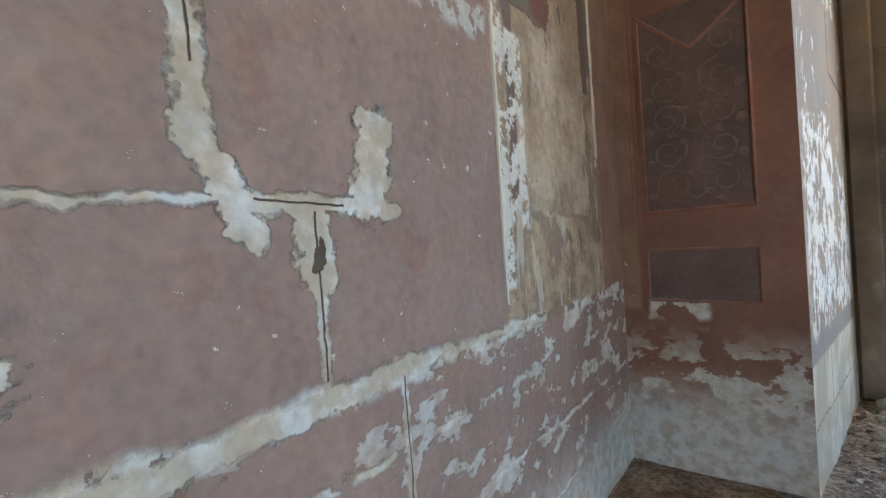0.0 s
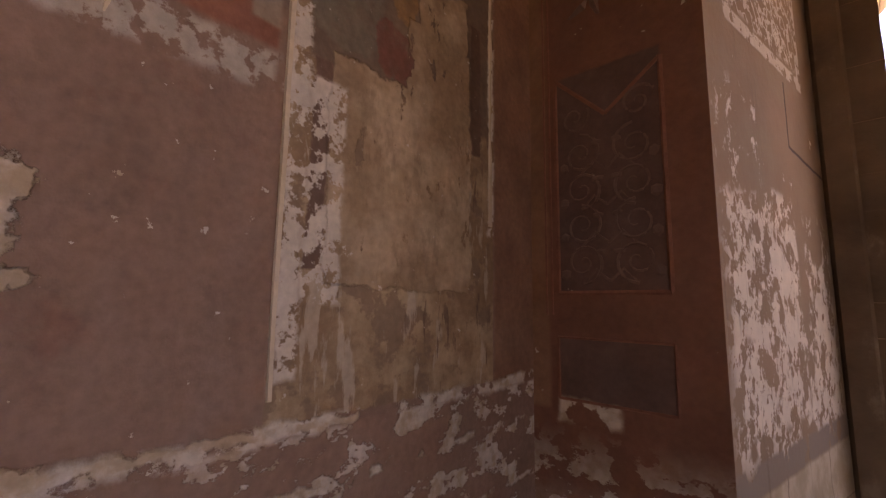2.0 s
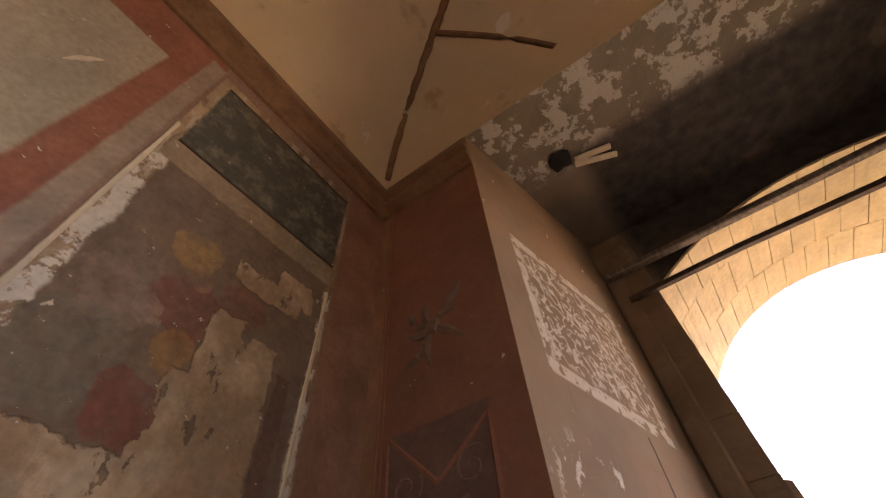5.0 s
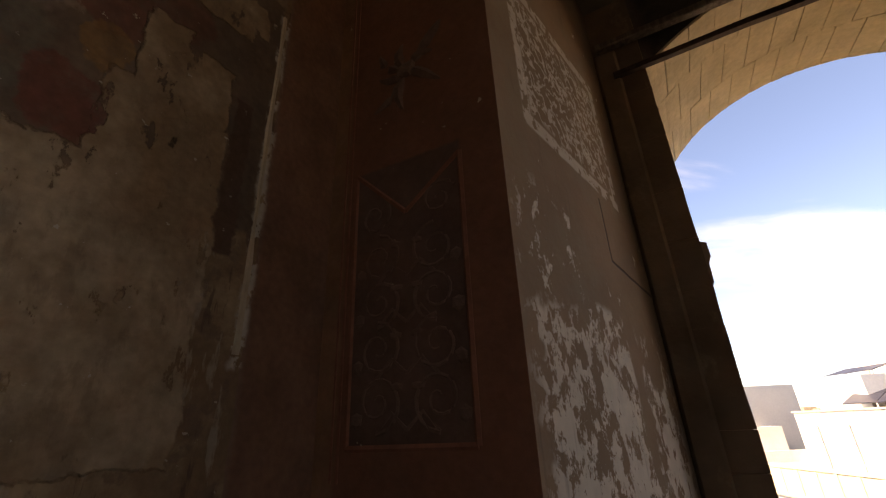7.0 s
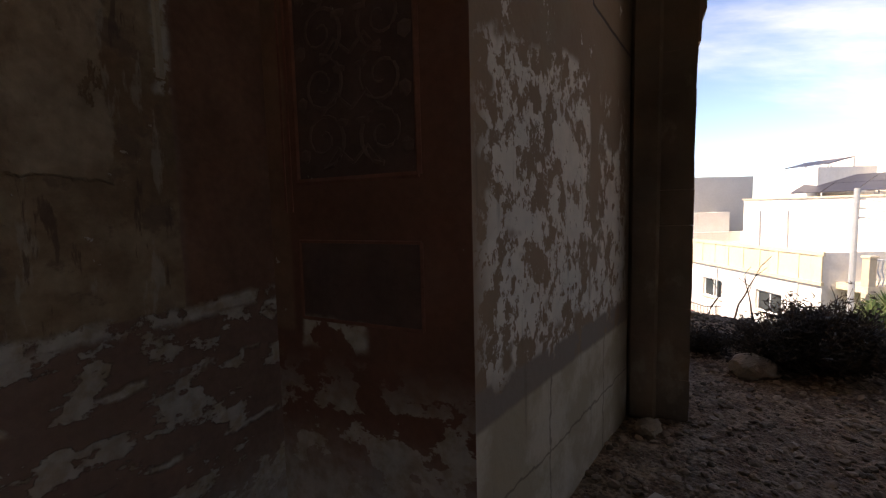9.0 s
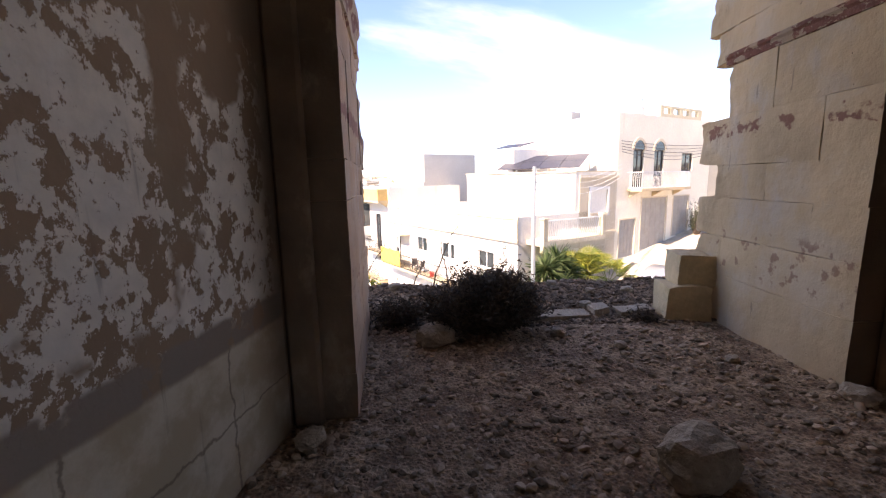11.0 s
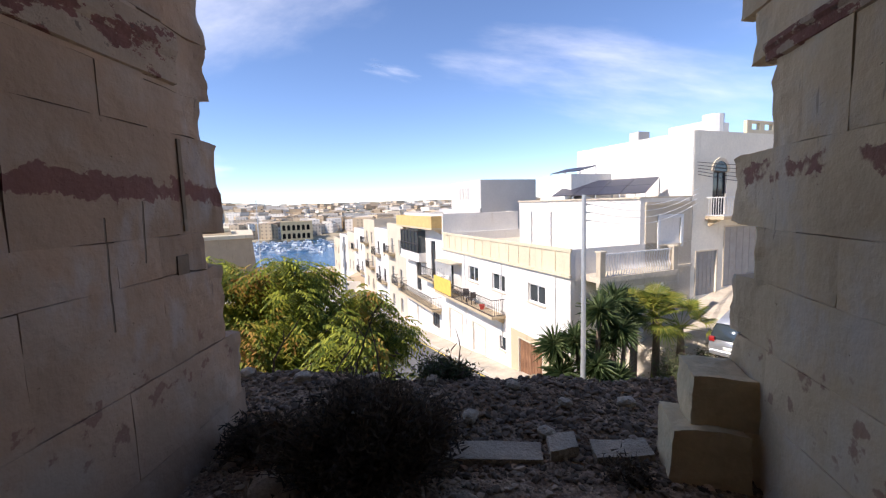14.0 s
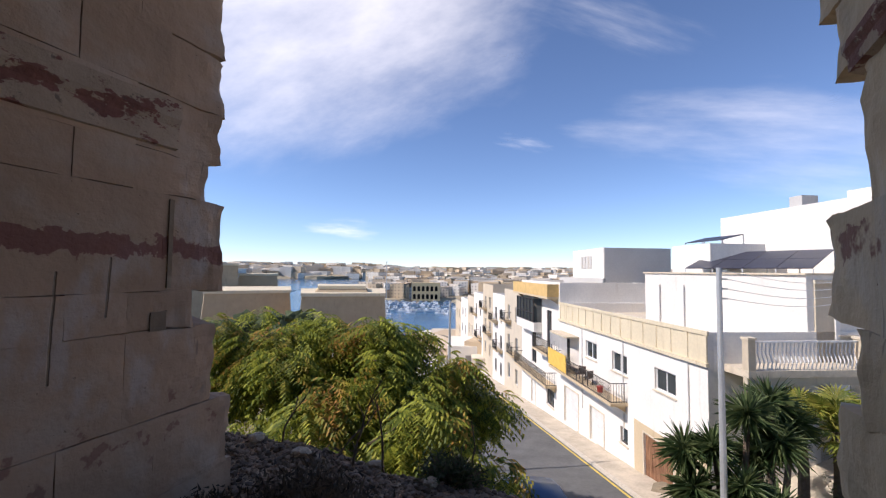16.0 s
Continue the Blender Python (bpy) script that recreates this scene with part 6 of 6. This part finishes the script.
# ---- cars ----
def car(m, paint, label):
    c = thing("car", m, label, "car", "parked cars")

    def loft(secs, mat, name, parent):
        bm = bmesh.new()
        rings = []
        for xx, w, z0, z1, top in secs:
            rings.append([bm.verts.new(p) for p in ((xx, -w, z0), (xx, w, z0), (xx, w * 1.02, lerp(z0, z1, 0.55)), (xx, top, z1), (xx, -top, z1), (xx, -w * 1.02, lerp(z0, z1, 0.55)))])
        for a, b in zip(rings, rings[1:]):
            for k in range(6):
                bm.faces.new((a[k], a[(k + 1) % 6], b[(k + 1) % 6], b[k]))
        bm.faces.new(rings[0]), bm.faces.new(rings[-1])
        bmesh.ops.bevel(bm, geom=bm.edges[:], offset=0.03, segments=2, affect="EDGES")
        return part(name, bm, mat, parent, smooth=True)

    loft([(-2.2, 0.78, 0.30, 0.85, 0.76), (-2.05, 0.86, 0.22, 0.95, 0.80), (0.9, 0.88, 0.2, 0.98, 0.82), (1.7, 0.86, 0.2, 0.88, 0.78), (2.15, 0.75, 0.28, 0.7, 0.65)], paint, "body", c)
    cab = loft([(-2.12, 0.76, 0.9, 1.0, 0.74), (-1.85, 0.77, 0.9, 1.56, 0.60), (-0.4, 0.79, 0.92, 1.64, 0.62), (0.45, 0.78, 0.92, 1.52, 0.58), (1.3, 0.74, 0.9, 0.95, 0.70)], M["carglass"], "glazing", c)
    loft([(-1.9, 0.62, 1.55, 1.60, 0.58), (-0.4, 0.64, 1.62, 1.68, 0.60), (0.4, 0.62, 1.52, 1.57, 0.57)], paint, "roof", c)
    for xx in (-1.4, 1.35):
        for s in (-0.80, 0.80):
            w = part("wheel", tube(bmesh.new(), [(xx, s - 0.1, 0.32), (xx, s + 0.1, 0.32)], 0.32, 16), M["tyre"], c)
            part("rim", tube(bmesh.new(), [(xx, s * 1.13, 0.32), (xx, s * 1.15, 0.32)], 0.19, 12), M["pole"], w)
    for s in (-0.68, 0.68):
        part("tail_lamp", boxed(-2.24, -2.1, s - 0.1, s + 0.1, 0.85, 1.05, bevel=0.02), M["lampred"], c)
    part("number_plate", boxed(-2.26, -2.2, -0.26, 0.26, 0.55, 0.67), M["plate"], c)
    part("bumper", boxed(-2.27, -2.05, -0.8, 0.8, 0.28, 0.5, bevel=0.04), paint, c)
    return c


cx, cy = tw(6.6, -4.0)
car(pose(cx, cy, -4.8, 0, -9, 27.85 + 14), M["carsilver"], "silver people carrier parked on the side street")
car(TOWN @ pose(-6.75, 0.3, road_z(0.3), 6.7, 0, 90), M["carblue"], "dark blue car parked below the trees")


# ---- harbour, far shore and sky ----
def bearing(az, dist, z=0.0):
    """A place by its bearing from the sill, in degrees right of straight ahead, and distance."""
    return Vector((3.5 + dist * math.sin(radians(az)), 4.5 + dist * math.cos(radians(az)), z))


SEA = -29.0
bm = bmesh.new()
ring = [bm.verts.new((*bearing(a, d).xy, SEA)) for d, a in ((210, -75), (4700, -75), (4700, 40), (210, 40))]
bm.faces.new(ring)
tagged(finish("water", bm, M["water"]), "blue harbour water with small ripples", "water", kind="structure")


def bastion(az0, az1, d0, d1, z0, z1, label, batter=0.12):
    """A fortress wall with a battered face and a parapet."""
    host = thing("bastion", Matrix.Identity(4), label, "fortress wall", "fortress walls")
    a, b, c, d = bearing(az0, d0), bearing(az1, d0), bearing(az1, d1), bearing(az0, d1)
    bm = bmesh.new()
    mid = (a + b + c + d) / 4
    lo = [bm.verts.new((*(p + (p - mid) * batter).xy, z0)) for p in (a, b, c, d)]
    hi = [bm.verts.new((*p.xy, z1)) for p in (a, b, c, d)]
    bm.faces.new(hi)
    for i in range(4):
        j = (i + 1) % 4
        bm.faces.new((lo[i], lo[j], hi[j], hi[i]))
    part("wall", bm, M["fort"], host)
    bm = bmesh.new()
    prism(bm, [tuple((p + (p - mid) * 0.03).xy) for p in (a, b, c, d)], z1 + 0.02, z1 + 1.1)
    part("parapet", bm, M["parapet"], host)
    return host


bastion(-41.0, -30.5, 150, 190, -30, -7.2, "tall sandy bastion wall with pale parapet")
bastion(-39.0, -33.0, 158, 180, -6, -5.0, "low parapet platform on the bastion")
bastion(-52, -42.5, 170, 210, -30, -7.0, "long old fortress wall in shade")
bastion(-54, -48.5, 230, 270, -30, 3.5, "old fortress tower block of brown stone")
bastion(-48.4, -44.0, 240, 270, -30, -1.5, "brown fortress building beyond the wall")


def far_boxes(name, label, count, az0, az1, d0, d1, base, low, high, wide, seed, mat):
    """Distant buildings on a slope, too many to count."""
    rs = random.Random(seed)
    vs, fs = [], []
    for _ in range(count):
        az, t = rs.uniform(az0, az1), rs.random()
        d = lerp(d0, d1, t)
        p = bearing(az, d)
        w, dp, h = rs.uniform(*wide), rs.uniform(*wide), rs.uniform(low, high)
        z0 = base(az, d)
        r = Matrix.Rotation(rs.choice((0.0, 0.35, 0.8)), 2)
        o = len(vs)
        for z in (z0 - 8, z0 + h):
            for sx, sy in ((-1, -1), (1, -1), (1, 1), (-1, 1)):
                q = r @ Vector((sx * w / 2, sy * dp / 2))
                vs.append((p.x + q.x, p.y + q.y, z))
        fs += [(o + 4, o + 5, o + 6, o + 7)] + [(o + i, o + (i + 1) % 4, o + 4 + (i + 1) % 4, o + 4 + i) for i in range(4)]
    me = bpy.data.meshes.new(name)
    me.from_pydata(vs, [], fs)
    me.materials.append(mat)
    return tagged(new(name, me), label, "town", kind="stuff")


def land(name, az0, az1, prof, label, mat, n=40):
    """A sheet of rising shore between two bearings: prof gives distance and height, step by step."""
    bm = bmesh.new()
    rows = []
    for i in range(n + 1):
        az = lerp(az0, az1, i / n)
        rows.append([bm.verts.new((*bearing(az, d * (1 + 0.06 * noise.noise(Vector((az * 0.3, d * 0.01, 0))))).xy, z + (0.12 * abs(z - SEA)) * noise.noise(Vector((az * 0.5, d * 0.004, 3))))) for d, z in prof])
    for a, b in zip(rows, rows[1:]):
        for k in range(len(prof) - 1):
            bm.faces.new((a[k], a[k + 1], b[k + 1], b[k]))
    return tagged(finish(name, bm, mat), label, "shore", kind="structure")


land("backdrop_far_shore", -62, -27, [(1500, SEA - 2), (1520, SEA + 10), (1700, -4), (2200, 10), (3000, 12)], "far shore of the harbour", M["farland"])
far_boxes("far_city", "distant honey-coloured fortified city on the skyline", 420, -60, -29, 1540, 2100, lambda a, d: lerp(-20, 8, (d - 1540) / 560), 9, 34, (18, 70), 3, M["far"])
land("backdrop_near_shore", -33, 30, [(432, SEA - 2), (436, SEA + 2.5), (520, -20), (700, -8), (1000, 0), (1500, 2)], "built-up shore across the creek", M["farland"])
far_boxes("creek_town", "dense pale town on the slope across the creek", 1500, -32, 28, 455, 1300, lambda a, d: lerp(-25, -1, min((d - 455) / 500, 1)), 6, 15, (9, 24), 5, M["far"])
far_boxes("creek_front", "waterside row of pale stone buildings", 60, -33, -24.5, 440, 470, lambda a, d: SEA + 2, 8, 17, (9, 20), 6, M["far"])
far_boxes("lower_town", "white flat-roofed houses below the street", 46, -24, -13.2, 62, 150, lambda a, d: lerp(-17, -27, (d - 62) / 90), 4, 9, (7, 13), 8, M["far"])
far_boxes("lower_roofs", "flat-roofed stone houses below the trees", 10, -34, -24, 80, 130, lambda a, d: lerp(-20, -27, (d - 80) / 50), 4, 7, (8, 14), 9, M["far"])


def far_woods(count, az0, az1, d0, d1, z0, z1, r0, r1, seed, name, label):
    rs = random.Random(seed)
    vs, fs = [], []
    bm = bmesh.new()
    bmesh.ops.create_icosphere(bm, subdivisions=2, radius=1.0)
    bm.verts.index_update()
    bv, bf = [v.co.copy() for v in bm.verts], [[v.index for v in f.verts] for f in bm.faces]
    bm.free()
    for _ in range(count):
        d = rs.uniform(d0, d1)
        p = bearing(rs.uniform(az0, az1), d, lerp(z0, z1, (d - d0) / max(d1 - d0, 1)))
        r = rs.uniform(r0, r1)
        o = len(vs)
        s = rs.random() * 50
        for v in bv:
            k = r * (0.8 + 0.6 * noise.noise(v * 2.3 + Vector((s, 0, 0))))
            vs.append((p.x + v.x * k * 1.4, p.y + v.y * k * 1.4, p.z + v.z * k))
        fs += [[o + i for i in f] for f in bf]
    me = bpy.data.meshes.new(name)
    me.from_pydata(vs, [], fs)
    me.materials.append(M["farwood"])
    return tagged(new(name, me), label, "trees", kind="stuff")


far_woods(46, -22, -12, 520, 760, -16, -6, 3, 7, 4, "far_woods", "dark trees among the distant houses")
far_woods(70, -52, -40, 70, 140, -17, -13, 1.2, 3.2, 5, "slope_scrub", "grey-green scrub on the slope below the fort")

# arcaded building on the waterfront
ac = thing("arcade_building", Matrix.Translation(bearing(-24.9, 428, SEA + 1)) @ pose(0, 0, 0, 0, 0, 24.9), "two-storey yellow stone waterfront building with rows of arches", "building")
AH = [(-13.0 + 4.4 * i, -10.2 + 4.4 * i, z, z + 5.2) for i in range(6) for z in (1.5, 9.5)]
part("wall", holed(bmesh.new(), -14.5, 14.5, 0, 17.5, AH, 1.0), M["arcade"], ac)
# Body is coloured near-black to paint the darkness behind the arches.
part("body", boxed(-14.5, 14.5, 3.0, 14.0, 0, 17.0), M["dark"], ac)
part("roof", boxed(-14.6, 14.6, 0.0, 14.0, 17.51, 18.1), M["arcade"], ac)
for q in AH:
    cxq = (q[0] + q[1]) / 2
    bm = bmesh.new()
    for s in (-1, 1):
        pts = [(cxq + s * 1.4, q[3]), (cxq + s * 1.4, q[3] - 1.4)] + [(cxq + s * 1.4 * math.cos(a), q[3] - 1.4 + 1.4 * math.sin(a)) for a in (0.3, 0.6, 0.9, 1.2, 1.57)]
        vs = [bm.verts.new((p[0], 0.05, p[1])) for p in pts]
        bm.faces.new(vs)
    part("arch_spandrel", bm, M["arcade"], ac)


def boat(m, sc):
    b = thing("boat", m, "small white motor boat moored in the harbour", "boat", "moored boats")
    bm = bmesh.new()
    secs = []
    for xx, w, z in ((-3.2, 1.1, 0.9), (-1.0, 1.3, 0.95), (1.5, 1.05, 1.1), (3.6, 0.08, 1.4)):
        secs.append([bm.verts.new((xx, s * w * f, zz)) for s, f, zz in ((-1, 1, z), (-1, 0.6, -0.2), (1, 0.6, -0.2), (1, 1, z))])
    for a, c in zip(secs, secs[1:]):
        for k in range(3):
            bm.faces.new((a[k], a[k + 1], c[k + 1], c[k]))
        bm.faces.new((a[0], c[0], c[3], a[3]))
    bm.faces.new(secs[0]), bm.faces.new(secs[-1])
    part("hull", bm, M["hull"], b)
    part("cabin", boxed(-1.2, 1.2, -0.8, 0.8, 1.05, 2.1, bevel=0.15), M["cabin"], b)
    part("roof", boxed(-1.3, 1.0, -0.85, 0.85, 2.11, 2.25), M["hull"], b)
    return b


rb = random.Random(12)
b0 = boat(Matrix.Translation(bearing(-29, 330, SEA + 0.1)) @ pose(0, 0, 0, 0, 0, 30), 1)
for i in range(72):
    p = bearing(rb.uniform(-32, -18), lerp(300, 425, rb.random()), SEA + 0.1)
    copy_thing(b0, Matrix.Translation(p) @ pose(0, 0, 0, 0, 0, rb.uniform(-60, 60)))
for i in range(16):
    p = bearing(rb.uniform(-46, -31), rb.uniform(620, 1300), SEA + 0.1)
    copy_thing(b0, Matrix.Translation(p) @ pose(0, 0, 0, 0, 0, rb.uniform(-60, 60)))


def cloud(az, el, w, h, roll, seed, dens):
    d = 3800
    p = bearing(az, d * math.cos(radians(el)), d * math.sin(radians(el)))
    bm = bmesh.new()
    f = [bm.verts.new((x, y, 0)) for x, y in ((-1, -1), (1, -1), (1, 1), (-1, 1))]
    bm.faces.new(f)
    ob = tagged(finish("backdrop_cloud", bm, mat_cloud("cloud_vapour", seed, dens)), "soft white cloud in the blue sky", "cloud", kind="structure")
    ob.matrix_basis = look(p, (3.5, 4.5, 1.7), roll) @ Matrix.Diagonal((d * math.tan(radians(w / 2)), d * math.tan(radians(h / 2)), 1, 1))
    ob.visible_shadow = False


cloud(-38, 31, 62, 40, -22, 3.0, 0.24)
cloud(-6, 33, 58, 16, 24, 5.0, -0.08)
cloud(16, 14, 62, 20, 14, 7.0, 0.0)
cloud(-11, 16.5, 18, 6, 10, 9.0, -0.16)
cloud(52, 18, 60, 26, 8, 11.0, 0.06)
cloud(-36, 5.5, 16, 4, 0, 13.0, 0.05)

# ---- painted and carved details in the room ----
# thin raised frames round the painted fields
bm = bmesh.new()
for y0, y1, z0, z1 in ((1.42, 2.50, 4.655, 4.67), (1.42, 2.50, 3.885, 3.90)):
    box(bm, WX, WX + 0.006, y0, y1, z0, z1)
tagged(finish("trim_panel_frame", bm, M["iron"]), "thin dark frame lines of the painted panel", "trim", kind="structure")


def scroll(bm, cx, cz, r, turns, flip, start, y, thick=0.010):
    pts = []
    n = 26
    for i in range(n):
        t = i / (n - 1)
        a = start + flip * turns * 2 * math.pi * t
        rr = r * (1 - 0.85 * t)
        pts.append((cx + rr * math.cos(a), y, cz + rr * math.sin(a)))
    tube(bm, pts, [lerp(thick, thick * 0.5, i / (n - 1)) for i in range(n)], 5)


rel = thing("carved_ornament", Matrix.Identity(4), "dark low-relief panel of scrolling foliage on the pilaster", "carving")
for k, cz in enumerate((1.78, 1.98, 2.18, 2.38)):
    for s in (-1, 1):
        bm = bmesh.new()
        scroll(bm, -0.375 + s * 0.14, cz, 0.115, 1.6, s * (1 if k % 2 else -1), 1.57 if k % 2 else -1.57, PY + 0.002)
        tube(bm, [(-0.375, PY + 0.002, cz - 0.1), (-0.375 + s * 0.07, PY + 0.002, cz - 0.04), (-0.375 + s * 0.14, PY + 0.002, cz - 0.11)], 0.009, 4)
        lump(bm, -0.375 + s * 0.05, PY, cz + 0.05, 0.035, 0.008, 0.02, k + s, 1, 0.4), lump(bm, -0.375 + s * 0.24, PY, cz - 0.06, 0.03, 0.008, 0.035, k - s, 1, 0.4)
        part("scroll", bm, M["relief"], rel)
for s in (-1, 1):
    bm = bmesh.new()
    scroll(bm, -0.375 + s * 0.17, 2.6, 0.09, 1.4, s, 0.5, PY + 0.002)
    part("scroll", bm, M["relief"], rel)
bm = bmesh.new()
outline = [(-0.66, 1.62), (-0.09, 1.62), (-0.09, 2.80), (-0.375, 2.58), (-0.66, 2.86)]
for (ax, az), (bx, bz) in zip(outline, outline[1:] + outline[:1]):
    tube(bm, [(ax, PY, az), (bx, PY, bz)], 0.013, 5)
part("border", bm, M["rimred"], rel)
bm = bmesh.new()
for a in ((-0.67, 1.06), (-0.09, 1.06)), ((-0.09, 1.06), (-0.09, 1.38)), ((-0.09, 1.38), (-0.67, 1.38)), ((-0.67, 1.38), (-0.67, 1.06)):
    tube(bm, [(a[0][0], PY, a[0][1]), (a[1][0], PY, a[1][1])], 0.008, 5)
part("lower_border", bm, M["rimred"], rel)
em = thing("carved_emblem", Matrix.Identity(4), "dark carved emblem of curled leaf shapes on the pilaster", "carving")
for n, (ang, ln) in enumerate(((50, 0.30), (128, 0.26), (-40, 0.26), (-140, 0.28), (-92, 0.24), (15, 0.16), (168, 0.18), (92, 0.2))):
    dx, dz = math.cos(radians(ang)), math.sin(radians(ang))
    ln *= 1.15
    pts = [(-0.36 + dx * ln * t - dz * 0.05 * math.sin(3.1 * t) * (1 if n % 2 else -1), PY + 0.012, 3.42 + dz * ln * t + dx * 0.05 * math.sin(3.1 * t)) for t in (0.12, 0.35, 0.6, 0.85, 1.0)]
    part("leaf", tube(bmesh.new(), pts, [0.014, 0.036, 0.032, 0.018, 0.004], 6), M["relief"], em)
part("boss", lump(bmesh.new(), -0.36, PY - 0.004, 3.42, 0.06, 0.02, 0.06, 2, 2, 0.4), M["relief"], em)
bm = bmesh.new()
for x0 in (-0.735, -0.70):
    tube(bm, [(x0, PY, 1.5), (x0, PY, 4.97)], 0.006, 4)
tagged(finish("trim_pilaster_fillet", bm, M["rimred"]), "thin raised fillets beside the corner", "trim", kind="structure")
bm = bmesh.new()
for y, z0, z1 in ((2.50, 1.95, 3.66), (1.37, 1.25, 4.0)):
    n = 14
    tube(bm, [(WX - 0.004, y + 0.004 * noise.noise(Vector((i, y, 0))), lerp(z0, z1, i / n)) for i in range(n + 1)], [0.014 + 0.006 * noise.noise(Vector((i * 1.7, 3, y))) for i in range(n + 1)], 5)
tagged(finish("trim_chipped_bead", bm, M["cutstone"]), "chipped pale plaster bead round the painting", "trim", kind="structure")
for i, (y, z, a, ln) in enumerate(((0.83, 2.75, 18, 0.22), (0.9, 2.38, 8, 0.24), (0.55, 3.5, 32, 0.3), (0.5, 3.2, 35, 0.25), (0.95, 3.9, 20, 0.2))):
    bm = bmesh.new()
    n = 7
    tube(bm, [(WX - 0.003, 0.012 * noise.noise(Vector((k * 2.1, i, 0))), lerp(-ln / 2, ln / 2, k / n)) for k in range(n + 1)], [0.004 + 0.012 * math.sin(math.pi * k / n) for k in range(n + 1)], 5)
    ob = tagged(finish("trim_plaster_gouge", bm, M["cutstone"]), "narrow pale gouge in the plaster", "gouge", kind="structure")
    ob.matrix_basis = Matrix.Translation((0, y, z)) @ Matrix.Rotation(radians(-a), 4, "X")
